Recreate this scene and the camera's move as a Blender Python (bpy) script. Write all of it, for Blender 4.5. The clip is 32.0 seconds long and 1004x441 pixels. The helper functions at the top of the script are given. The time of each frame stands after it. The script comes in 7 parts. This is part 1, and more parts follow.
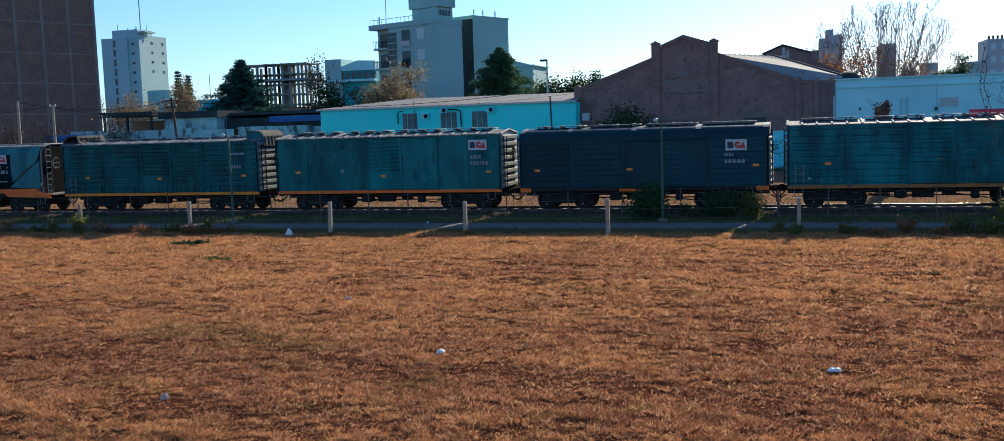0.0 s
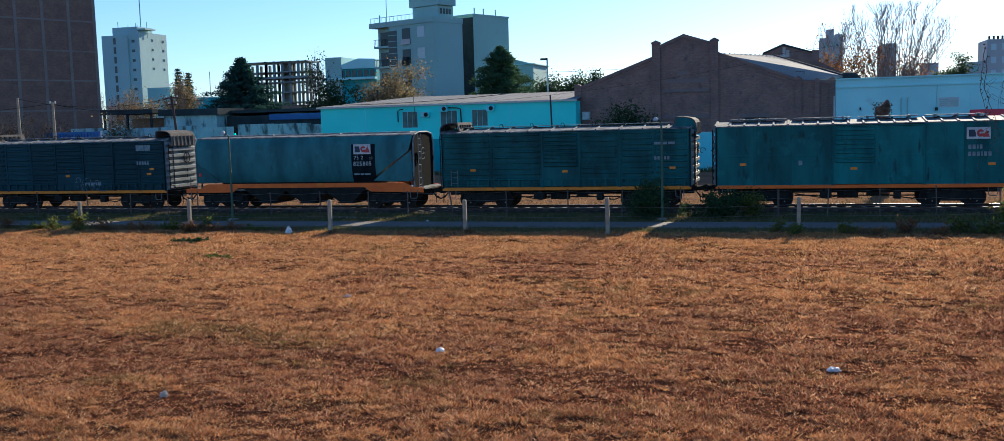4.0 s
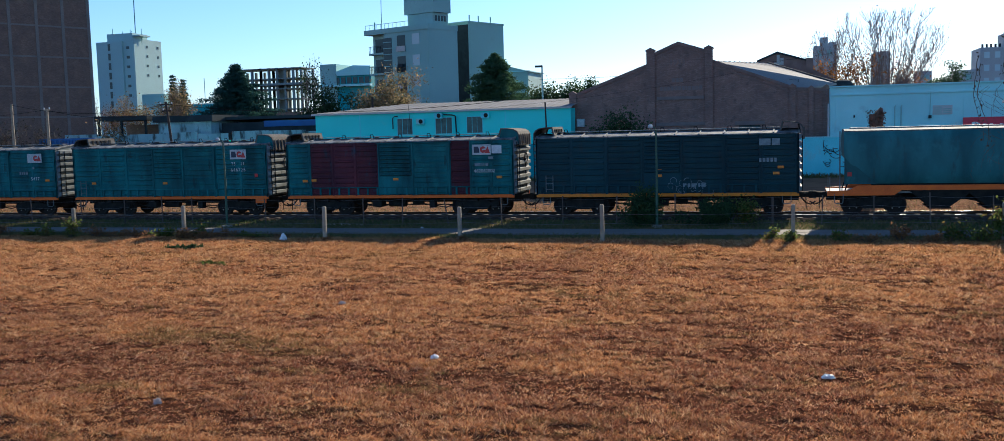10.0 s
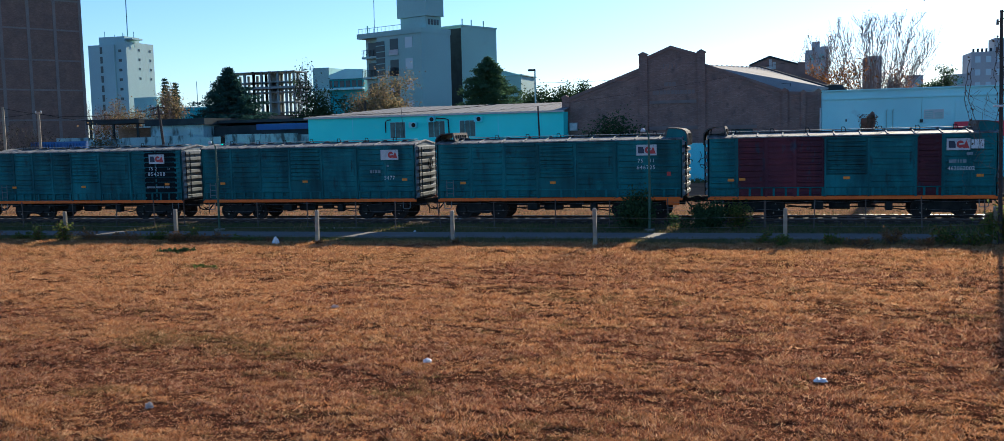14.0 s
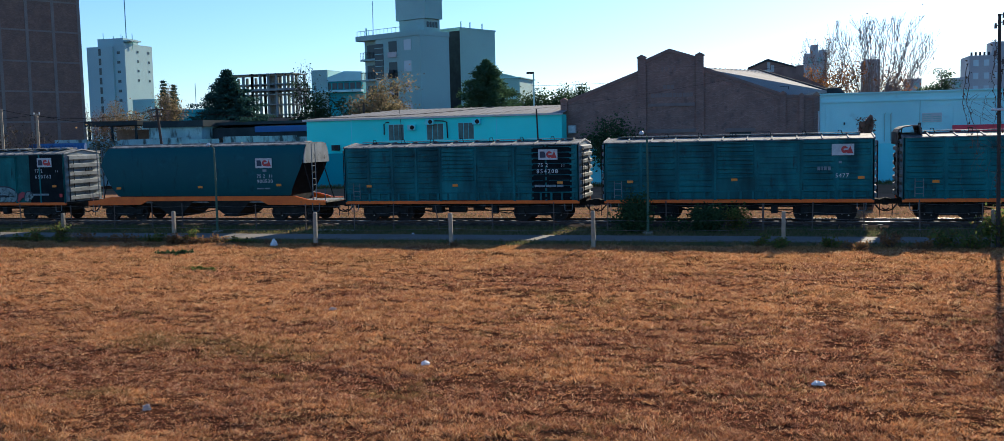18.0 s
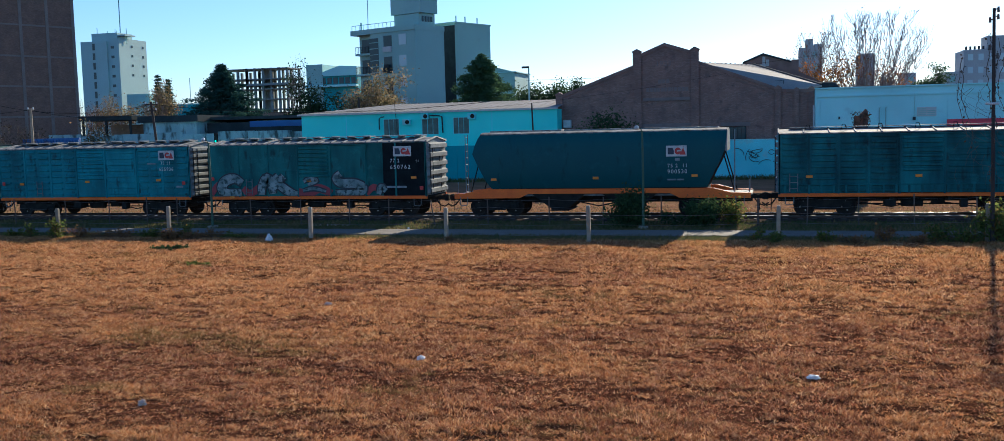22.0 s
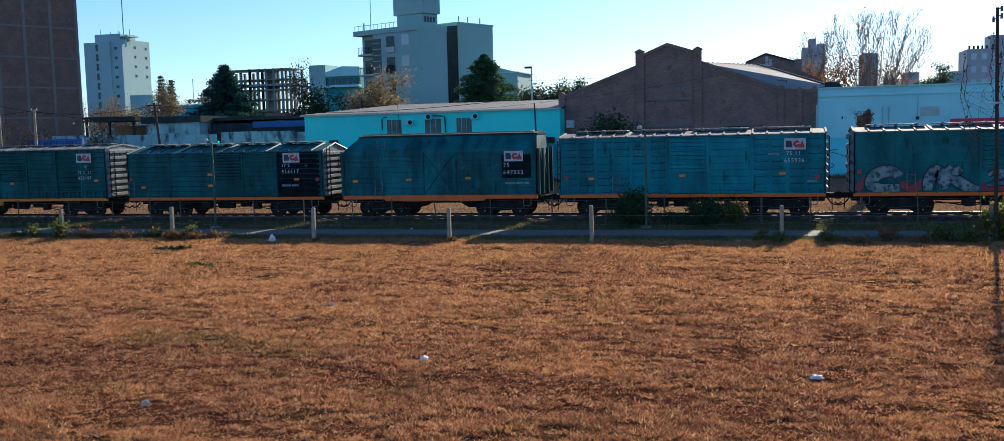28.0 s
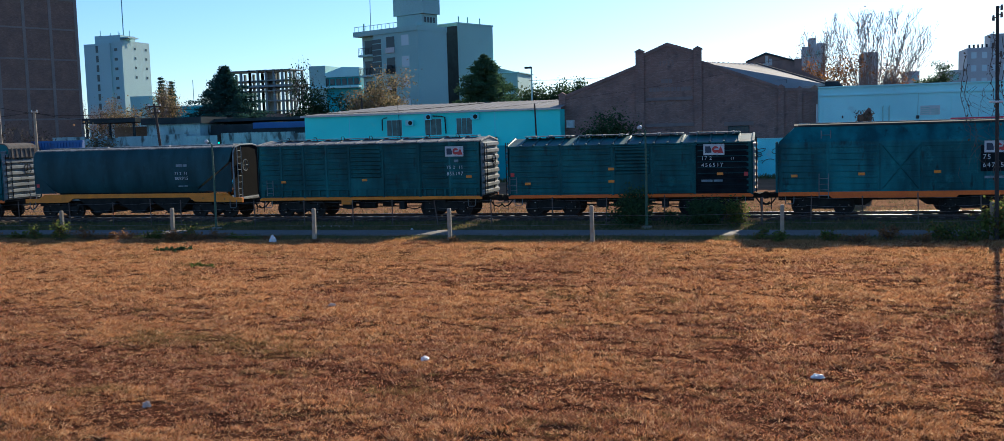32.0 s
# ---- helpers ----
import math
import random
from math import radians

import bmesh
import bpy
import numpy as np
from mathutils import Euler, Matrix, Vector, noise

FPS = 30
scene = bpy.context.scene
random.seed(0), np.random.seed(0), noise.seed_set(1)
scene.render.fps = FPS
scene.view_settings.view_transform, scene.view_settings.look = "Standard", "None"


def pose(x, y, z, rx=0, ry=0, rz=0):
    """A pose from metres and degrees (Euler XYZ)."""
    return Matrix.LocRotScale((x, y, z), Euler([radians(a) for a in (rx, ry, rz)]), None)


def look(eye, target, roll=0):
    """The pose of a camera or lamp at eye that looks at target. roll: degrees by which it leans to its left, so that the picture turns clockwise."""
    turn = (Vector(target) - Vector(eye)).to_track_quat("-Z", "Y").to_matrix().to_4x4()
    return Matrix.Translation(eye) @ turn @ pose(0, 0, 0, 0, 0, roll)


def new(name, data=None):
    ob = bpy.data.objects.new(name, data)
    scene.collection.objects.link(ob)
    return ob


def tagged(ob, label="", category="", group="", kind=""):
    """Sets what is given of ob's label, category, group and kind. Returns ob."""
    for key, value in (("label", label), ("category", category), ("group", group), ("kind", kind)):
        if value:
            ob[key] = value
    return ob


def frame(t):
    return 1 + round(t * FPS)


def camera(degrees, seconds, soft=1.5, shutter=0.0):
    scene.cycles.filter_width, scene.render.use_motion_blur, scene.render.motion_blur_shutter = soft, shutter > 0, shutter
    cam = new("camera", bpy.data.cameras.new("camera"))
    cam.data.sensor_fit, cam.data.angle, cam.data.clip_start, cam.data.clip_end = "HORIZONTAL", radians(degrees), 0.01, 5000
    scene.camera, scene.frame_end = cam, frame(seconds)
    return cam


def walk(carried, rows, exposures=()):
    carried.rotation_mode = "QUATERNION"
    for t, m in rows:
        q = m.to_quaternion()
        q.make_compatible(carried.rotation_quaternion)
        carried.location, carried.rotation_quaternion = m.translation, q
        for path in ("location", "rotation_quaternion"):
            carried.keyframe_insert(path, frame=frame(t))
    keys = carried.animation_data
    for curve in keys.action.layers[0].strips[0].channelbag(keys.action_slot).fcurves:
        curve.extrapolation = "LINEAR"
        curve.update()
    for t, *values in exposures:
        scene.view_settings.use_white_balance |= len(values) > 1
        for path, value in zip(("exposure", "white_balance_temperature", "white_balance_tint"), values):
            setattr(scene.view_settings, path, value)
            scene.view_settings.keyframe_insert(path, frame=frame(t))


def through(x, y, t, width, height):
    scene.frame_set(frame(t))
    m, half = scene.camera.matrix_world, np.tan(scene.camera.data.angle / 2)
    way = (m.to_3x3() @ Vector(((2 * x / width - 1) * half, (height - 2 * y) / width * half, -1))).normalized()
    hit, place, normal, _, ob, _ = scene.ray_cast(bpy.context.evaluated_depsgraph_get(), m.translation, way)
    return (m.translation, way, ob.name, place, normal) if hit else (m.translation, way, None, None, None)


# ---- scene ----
cam = camera(53.0, 32.0, soft=0.5)
PATH = [
    (0.0, pose(0, 0, 4.5, 84.407, 1.768, 16.311)),
    (0.5, pose(0, 0, 4.5, 84.473, 1.717, 16.390)),
    (1.0, pose(0, 0, 4.5, 84.323, 1.640, 16.391)),
    (1.5, pose(0, 0, 4.5, 84.345, 1.513, 16.354)),
    (2.0, pose(0, 0, 4.5, 84.225, 1.588, 16.206)),
    (2.5, pose(0, 0, 4.5, 84.245, 1.654, 16.471)),
    (3.0, pose(0, 0, 4.5, 84.400, 1.581, 16.279)),
    (3.5, pose(0, 0, 4.5, 84.357, 1.563, 16.321)),
    (5.5, pose(0, 0, 4.5, 84.306, 1.608, 16.163)),
    (6.0, pose(0, 0, 4.5, 84.514, 1.596, 16.040)),
    (6.5, pose(0, 0, 4.5, 84.596, 1.630, 16.147)),
    (7.0, pose(0, 0, 4.5, 84.664, 1.504, 16.029)),
    (7.5, pose(0, 0, 4.5, 84.651, 1.589, 16.050)),
    (8.0, pose(0, 0, 4.5, 84.752, 1.648, 16.130)),
    (8.5, pose(0, 0, 4.5, 84.688, 1.661, 16.167)),
    (9.0, pose(0, 0, 4.5, 84.670, 1.615, 16.136)),
    (9.5, pose(0, 0, 4.5, 84.710, 1.633, 15.950)),
    (10.0, pose(0, 0, 4.5, 84.718, 1.477, 16.024)),
    (10.5, pose(0, 0, 4.5, 84.645, 1.590, 16.501)),
    (11.0, pose(0, 0, 4.5, 84.825, 1.395, 16.347)),
    (11.5, pose(0, 0, 4.5, 84.784, 1.380, 15.916)),
    (12.0, pose(0, 0, 4.5, 84.788, 1.416, 15.811)),
    (12.5, pose(0, 0, 4.5, 84.850, 1.148, 15.651)),
    (13.0, pose(0, 0, 4.5, 84.882, 1.243, 15.470)),
    (13.5, pose(0, 0, 4.5, 84.870, 1.295, 15.635)),
    (14.0, pose(0, 0, 4.5, 84.916, 1.417, 15.619)),
    (14.5, pose(0, 0, 4.5, 84.917, 1.339, 15.481)),
    (16.5, pose(0, 0, 4.5, 84.730, 1.350, 15.371)),
    (17.0, pose(0, 0, 4.5, 84.868, 1.188, 15.259)),
    (17.5, pose(0, 0, 4.5, 85.031, 1.438, 15.661)),
    (18.0, pose(0, 0, 4.5, 85.059, 1.309, 15.534)),
    (18.5, pose(0, 0, 4.5, 84.972, 1.308, 15.194)),
    (19.0, pose(0, 0, 4.5, 84.904, 1.349, 15.290)),
    (19.5, pose(0, 0, 4.5, 84.913, 1.345, 15.258)),
    (20.0, pose(0, 0, 4.5, 84.905, 1.304, 15.470)),
    (20.5, pose(0, 0, 4.5, 84.770, 1.390, 15.386)),
    (21.0, pose(0, 0, 4.5, 84.763, 1.361, 15.339)),
    (21.5, pose(0, 0, 4.5, 84.832, 1.338, 15.291)),
    (22.0, pose(0, 0, 4.5, 84.745, 1.362, 15.264)),
    (22.5, pose(0, 0, 4.5, 84.865, 1.343, 15.270)),
    (23.0, pose(0, 0, 4.5, 84.861, 1.305, 15.375)),
    (23.5, pose(0, 0, 4.5, 84.928, 1.449, 15.343)),
    (24.0, pose(0, 0, 4.5, 84.774, 1.471, 15.291)),
    (24.5, pose(0, 0, 4.5, 84.797, 1.454, 15.312)),
    (25.0, pose(0, 0, 4.5, 84.821, 1.388, 15.226)),
    (25.5, pose(0, 0, 4.5, 84.849, 1.352, 15.264)),
    (27.5, pose(0, 0, 4.5, 84.755, 1.395, 15.481)),
    (28.0, pose(0, 0, 4.5, 84.761, 1.456, 15.424)),
    (28.5, pose(0, 0, 4.5, 84.755, 1.502, 15.323)),
    (29.0, pose(0, 0, 4.5, 84.738, 1.653, 15.445)),
    (29.5, pose(0, 0, 4.5, 84.711, 1.585, 15.318)),
    (30.0, pose(0, 0, 4.5, 84.705, 1.562, 15.275)),
    (30.5, pose(0, 0, 4.5, 84.702, 1.576, 15.382)),
    (31.0, pose(0, 0, 4.5, 84.699, 1.548, 15.297)),
    (31.5, pose(0, 0, 4.5, 84.747, 1.607, 15.371)),
    (32.0, pose(0, 0, 4.5, 84.775, 1.619, 15.435)),
]
walk(cam, PATH, exposures=[(0.0, 0.81, 5350, 9), (32.0, 0.81, 5350, 9)])

# ---- world and sun ----
SUN_EL, SUN_AZ = radians(21.0), radians(10.2)
world = bpy.data.worlds.new("sky")
scene.world = world
world.use_nodes = True
wn = world.node_tree
sky = wn.nodes.new("ShaderNodeTexSky")
sky.sky_type = "NISHITA"
sky.sun_disc = False
sky.sun_elevation, sky.sun_rotation = SUN_EL, SUN_AZ
sky.altitude, sky.air_density, sky.dust_density, sky.ozone_density = 800, 1.05, 0.4, 4.5
wn.links.new(sky.outputs[0], wn.nodes["Background"].inputs[0])
wn.nodes["Background"].inputs[1].default_value = 0.082
lamp = bpy.data.lights.new("sun", "SUN")
lamp.energy, lamp.angle, lamp.color = 5.0, radians(0.6), (1.0, 0.78, 0.50)
sun = new("sun", lamp)
to_sun = Vector((math.sin(SUN_AZ) * math.cos(SUN_EL), math.cos(SUN_AZ) * math.cos(SUN_EL), math.sin(SUN_EL)))
sun.matrix_world = look(to_sun * 60, (0, 0, 0))


# ---- materials ----
def surface(name, a, b, scale=3.0, rough=0.7, bump=0.15, grain=40.0, metal=0.0, streak=1.0, dirt=None, dirt_at=0.55, piece=0.0, spec=0.5):
    """Two colours mixed by broad noise, a fine grain, an optional third colour in patches; streak stretches the noise upright."""
    m = bpy.data.materials.new(name)
    m.use_nodes = True
    nt = m.node_tree
    n, link = nt.nodes, nt.links.new
    bsdf = n["Principled BSDF"]
    tc = n.new("ShaderNodeTexCoord")
    mp = n.new("ShaderNodeMapping")
    mp.inputs["Scale"].default_value = (1, 1, 1.0 / streak)
    link(tc.outputs["Object"], mp.inputs[0])
    big = n.new("ShaderNodeTexNoise")
    big.inputs["Scale"].default_value, big.inputs["Detail"].default_value = scale, 6
    link(mp.outputs[0], big.inputs["Vector"])
    fine = n.new("ShaderNodeTexNoise")
    fine.inputs["Scale"].default_value, fine.inputs["Detail"].default_value = grain, 3
    link(tc.outputs["Object"], fine.inputs["Vector"])
    ramp = n.new("ShaderNodeMapRange")
    ramp.inputs[1].default_value, ramp.inputs[2].default_value = 0.35, 0.65
    link(big.outputs[0], ramp.inputs[0])
    mix = n.new("ShaderNodeMix")
    mix.data_type = "RGBA"
    mix.inputs[6].default_value, mix.inputs[7].default_value = (*a, 1), (*b, 1)
    link(ramp.outputs[0], mix.inputs[0])
    col = mix.outputs[2]
    if dirt:
        pat = n.new("ShaderNodeTexNoise")
        pat.inputs["Scale"].default_value, pat.inputs["Detail"].default_value = scale * 2.3, 8
        link(mp.outputs[0], pat.inputs["Vector"])
        pr = n.new("ShaderNodeMapRange")
        pr.inputs[1].default_value, pr.inputs[2].default_value = dirt_at, dirt_at + 0.13
        link(pat.outputs[0], pr.inputs[0])
        m2 = n.new("ShaderNodeMix")
        m2.data_type = "RGBA"
        m2.inputs[7].default_value = (*dirt, 1)
        link(pr.outputs[0], m2.inputs[0])
        link(col, m2.inputs[6])
        col = m2.outputs[2]
    val = n.new("ShaderNodeMapRange")
    val.inputs[3].default_value, val.inputs[4].default_value = 0.72, 1.28
    link(fine.outputs[0], val.inputs[0])
    hsv = n.new("ShaderNodeHueSaturation")
    link(col, hsv.inputs["Color"])
    if piece:
        info = n.new("ShaderNodeObjectInfo")
        pv = n.new("ShaderNodeMapRange")
        pv.inputs[3].default_value, pv.inputs[4].default_value = 1 - piece, 1 + piece
        link(info.outputs["Random"], pv.inputs[0])
        mul = n.new("ShaderNodeMath")
        mul.operation = "MULTIPLY"
        link(val.outputs[0], mul.inputs[0])
        link(pv.outputs[0], mul.inputs[1])
        link(mul.outputs[0], hsv.inputs["Value"])
    else:
        link(val.outputs[0], hsv.inputs["Value"])
    link(hsv.outputs[0], bsdf.inputs["Base Color"])
    bsdf.inputs["Roughness"].default_value = rough
    bsdf.inputs["Metallic"].default_value = metal
    bsdf.inputs["Specular IOR Level"].default_value = spec
    if bump:
        bp = n.new("ShaderNodeBump")
        bp.inputs["Strength"].default_value, bp.inputs["Distance"].default_value = bump, 0.02
        link(fine.outputs[0], bp.inputs["Height"])
        link(bp.outputs[0], bsdf.inputs["Normal"])
    return m


def leafy(name, colours, patch=0.0, patch_colours=None, through=0.4):
    """Thin leaves or blades: colour by piece, lit from behind as well; broad patches of a second range of colour."""
    m = bpy.data.materials.new(name)
    m.use_nodes = True
    nt = m.node_tree
    n, link = nt.nodes, nt.links.new
    n.remove(n["Principled BSDF"])
    geo = n.new("ShaderNodeNewGeometry")

    def ramp(cols):
        r = n.new("ShaderNodeValToRGB")
        link(geo.outputs["Random Per Island"], r.inputs[0])
        while len(r.color_ramp.elements) < len(cols):
            r.color_ramp.elements.new(0.5)
        for i, c in enumerate(cols):
            r.color_ramp.elements[i].position = i / max(1, len(cols) - 1)
            r.color_ramp.elements[i].color = (*c, 1)
        return r.outputs[0]
    col = ramp(colours)
    if patch:
        tc = n.new("ShaderNodeTexCoord")
        mp = n.new("ShaderNodeMapping")
        mp.inputs["Scale"].default_value = (1.0, 0.6, 1.0)
        link(tc.outputs["Object"], mp.inputs[0])
        nz = n.new("ShaderNodeTexNoise")
        nz.inputs["Scale"].default_value, nz.inputs["Detail"].default_value = patch, 5
        nz.inputs["Roughness"].default_value = 0.62
        link(mp.outputs[0], nz.inputs["Vector"])
        mr = n.new("ShaderNodeMapRange")
        mr.inputs[1].default_value, mr.inputs[2].default_value = 0.38, 0.58
        link(nz.outputs[0], mr.inputs[0])
        mx = n.new("ShaderNodeMix")
        mx.data_type = "RGBA"
        link(mr.outputs[0], mx.inputs[0])
        link(col, mx.inputs[6])
        link(ramp(patch_colours), mx.inputs[7])
        col = mx.outputs[2]
    d, tr, ms = n.new("ShaderNodeBsdfDiffuse"), n.new("ShaderNodeBsdfTranslucent"), n.new("ShaderNodeMixShader")
    ms.inputs[0].default_value = through
    link(col, d.inputs[0])
    link(col, tr.inputs[0])
    link(d.outputs[0], ms.inputs[1])
    link(tr.outputs[0], ms.inputs[2])
    link(ms.outputs[0], n["Material Output"].inputs[0])
    return m


def field_soil(name):
    """Dry turf seen between the blades: straw, red-brown thatch and a little green in patches."""
    m = surface(name, (0.11, 0.046, 0.024), (0.06, 0.024, 0.014), scale=0.35, rough=0.95, bump=1.0, grain=30.0, dirt=(0.11, 0.075, 0.025), dirt_at=0.62, spec=0.0)
    for nd in m.node_tree.nodes:
        if nd.type == "MAP_RANGE" and abs(nd.inputs[3].default_value - 0.72) < 1e-3:
            nd.inputs[1].default_value, nd.inputs[2].default_value = 0.36, 0.64
            nd.inputs[3].default_value, nd.inputs[4].default_value = 0.25, 1.7
    return m


def brickwork(name, a, b, mortar, width=0.24, height=0.075):
    m = surface(name, a, b, scale=0.8, rough=0.9, bump=0.3, grain=25, spec=0.2, dirt=(0.20, 0.15, 0.135), dirt_at=0.58)
    nt = m.node_tree
    n, link = nt.nodes, nt.links.new
    bsdf = n["Principled BSDF"]
    src = bsdf.inputs["Base Color"].links[0].from_socket
    tc = n.new("ShaderNodeTexCoord")
    sep, comb, add = n.new("ShaderNodeSeparateXYZ"), n.new("ShaderNodeCombineXYZ"), n.new("ShaderNodeMath")
    link(tc.outputs["Object"], sep.inputs[0])
    link(sep.outputs[0], add.inputs[0])
    link(sep.outputs[1], add.inputs[1])
    link(add.outputs[0], comb.inputs[0])
    link(sep.outputs[2], comb.inputs[1])
    br = n.new("ShaderNodeTexBrick")
    br.inputs["Scale"].default_value = 1.0
    br.inputs["Brick Width"].default_value, br.inputs["Row Height"].default_value = width, height
    br.inputs["Mortar Size"].default_value = 0.012
    br.inputs["Color1"].default_value, br.inputs["Color2"].default_value, br.inputs["Mortar"].default_value = (1, 1, 1, 1), (0.7, 0.7, 0.7, 1), (*[c * 2 for c in mortar], 1)
    link(comb.outputs[0], br.inputs["Vector"])
    mu = n.new("ShaderNodeMix")
    mu.data_type, mu.blend_type = "RGBA", "MULTIPLY"
    mu.inputs[0].default_value = 1.0
    link(src, mu.inputs[6])
    link(br.outputs[0], mu.inputs[7])
    link(mu.outputs[2], bsdf.inputs["Base Color"])
    return m


M = {}
M["soil"] = field_soil("dry_turf")
M["grass"] = leafy("dry_straw", [(0.70, 0.305, 0.112), (0.24, 0.092, 0.041), (0.84, 0.42, 0.17), (0.43, 0.170, 0.062), (0.92, 0.61, 0.32), (0.13, 0.053, 0.027)], through=0.5)
M["russet"] = leafy("russet_grass", [(0.34, 0.122, 0.066), (0.105, 0.038, 0.024), (0.50, 0.195, 0.098), (0.19, 0.078, 0.042), (0.80, 0.48, 0.30), (0.055, 0.027, 0.019)], through=0.5)
M["green_grass"] = leafy("greening_grass", [(0.167, 0.119, 0.0435), (0.296, 0.188, 0.0774), (0.0986, 0.0887, 0.029), (0.454, 0.266, 0.126), (0.0591, 0.0493, 0.0193)], through=0.5)
M["thatch"] = leafy("dark_thatch_shade", [(0.10, 0.042, 0.026), (0.05, 0.024, 0.016), (0.16, 0.068, 0.038), (0.03, 0.016, 0.012)], through=0.4)
M["bleached"] = leafy("bleached_straw", [(0.86, 0.52, 0.25), (0.92, 0.66, 0.38), (0.70, 0.38, 0.16), (0.50, 0.24, 0.10)], through=0.5)
M["stalk"] = leafy("dead_stalk", [(0.60, 0.34, 0.17), (0.46, 0.25, 0.12), (0.72, 0.47, 0.26)], through=0.4)
M["edge_straw"] = leafy("edge_straw", [(0.66, 0.36, 0.14), (0.48, 0.235, 0.085), (0.80, 0.50, 0.22), (0.32, 0.175, 0.065), (0.15, 0.08, 0.035)], through=0.5)
M["yard_straw"] = leafy("yard_straw", [(0.44, 0.27, 0.15), (0.27, 0.16, 0.09), (0.54, 0.36, 0.21), (0.21, 0.19, 0.09), (0.13, 0.09, 0.05)], through=0.3)
M["verge"] = leafy("verge_grass", [(0.12, 0.15, 0.06), (0.27, 0.19, 0.085), (0.08, 0.105, 0.045), (0.40, 0.26, 0.12)], 0.5,
                   [(0.075, 0.11, 0.042), (0.15, 0.155, 0.065)], 0.35)
M["dirt"] = surface("yard_dirt", (0.31, 0.172, 0.098), (0.215, 0.12, 0.07), 0.5, 0.95, 0.6, 10, dirt=(0.133, 0.124, 0.0607), dirt_at=0.6, spec=0.0)
M["verge_soil"] = surface("verge_soil", (0.17, 0.125, 0.078), (0.23, 0.165, 0.095), 0.8, 0.95, 0.6, 14, spec=0.0)
M["path"] = surface("path_concrete", (0.1680, 0.1480, 0.1240), (0.1280, 0.1144, 0.0960), 0.9, 0.9, 0.3, 30, dirt=(0.21, 0.15, 0.095), dirt_at=0.62)
M["ballast"] = surface("ballast", (0.12, 0.095, 0.075), (0.07, 0.055, 0.045), 2, 0.95, 1.0, 18, spec=0.0)
M["sleeper"] = surface("sleeper_wood", (0.07, 0.05, 0.04), (0.12, 0.09, 0.07), 3, 0.9, 0.4, 30)
M["rail"] = surface("rail_rust", (0.07, 0.04, 0.028), (0.10, 0.06, 0.04), 4, 0.9, 0.2, 60)
M["rail_head"] = surface("rail_head", (0.30, 0.32, 0.33), (0.22, 0.23, 0.24), 4, 0.42, 0.02, 60, metal=1.0)
M["concrete"] = surface("post_concrete", (0.356, 0.309, 0.233), (0.259, 0.227, 0.172), 4, 0.9, 0.4, 40, dirt=(0.216, 0.206, 0.149), dirt_at=0.6, piece=0.15)
M["wire"] = surface("fence_wire", (0.3, 0.29, 0.28), (0.2, 0.16, 0.13), 6, 0.5, 0, 30, metal=0.8)
M["iron_post"] = surface("iron_post", (0.12, 0.11, 0.10), (0.17, 0.10, 0.07), 5, 0.7, 0.2, 40, metal=0.3, piece=0.2)
M["green_pole"] = surface("green_pole", (0.045, 0.10, 0.06), (0.06, 0.12, 0.075), 3, 0.55, 0.1, 30)
M["lamp_white"] = surface("lamp_white", (0.62, 0.64, 0.64), (0.5, 0.52, 0.52), 8, 0.5, 0, 30)
M["timber_pole"] = surface("timber_pole", (0.035, 0.03, 0.028), (0.06, 0.048, 0.04), 4, 0.9, 0.4, 20, streak=8)


def wagon_paint(name, a, b, grime=(0.012, 0.026, 0.030)):
    """Old wagon paint: uneven colour, sooty runs and some paler chalky patches."""
    m = surface(name, a, tuple(c * .8 for c in b), 1.3, 0.55, 0.1, 45, dirt=grime, dirt_at=0.62, streak=3.5, spec=0.22, piece=0.28)
    nt = m.node_tree
    n, link = nt.nodes, nt.links.new
    bsdf = n["Principled BSDF"]
    src = bsdf.inputs["Base Color"].links[0].from_socket
    tc = n.new("ShaderNodeTexCoord")
    nz = n.new("ShaderNodeTexNoise")
    nz.inputs["Scale"].default_value, nz.inputs["Detail"].default_value = 1.7, 9
    nz.inputs["Roughness"].default_value = 0.7
    link(tc.outputs["Object"], nz.inputs["Vector"])
    mr = n.new("ShaderNodeMapRange")
    mr.inputs[1].default_value, mr.inputs[2].default_value, mr.inputs[4].default_value = 0.56, 0.72, 0.40
    link(nz.outputs[0], mr.inputs[0])
    mx = n.new("ShaderNodeMix")
    mx.data_type = "RGBA"
    mx.inputs[7].default_value = (a[0] * 1.8 + .006, a[1] * 1.7 + .012, a[2] * 1.6 + .012, 1)
    link(mr.outputs[0], mx.inputs[0])
    link(src, mx.inputs[6])
    link(mx.outputs[2], bsdf.inputs["Base Color"])
    return m


M["teal_dark"] = wagon_paint("paint_dark_teal", (0.0254, 0.1628, 0.1696), (0.0111, 0.0739, 0.0834))
M["teal_green"] = wagon_paint("paint_green_teal", (0.0258, 0.1750, 0.1672), (0.0158, 0.1108, 0.1130))
M["teal_blue"] = wagon_paint("paint_blue_teal", (0.0241, 0.1703, 0.1754), (0.0147, 0.1008, 0.1089))
M["black_blue"] = wagon_paint("paint_black_blue", (0.0082, 0.0403, 0.0525), (0.0139, 0.0664, 0.0809), (0.0245, 0.0403, 0.0430))
M["slate_blue"] = wagon_paint("paint_slate_blue", (0.0377, 0.2668, 0.3010), (0.0273, 0.1979, 0.2290))
M["soot_teal"] = wagon_paint("paint_soot_teal", (0.0203, 0.1272, 0.1271), (0.0116, 0.0720, 0.0763))
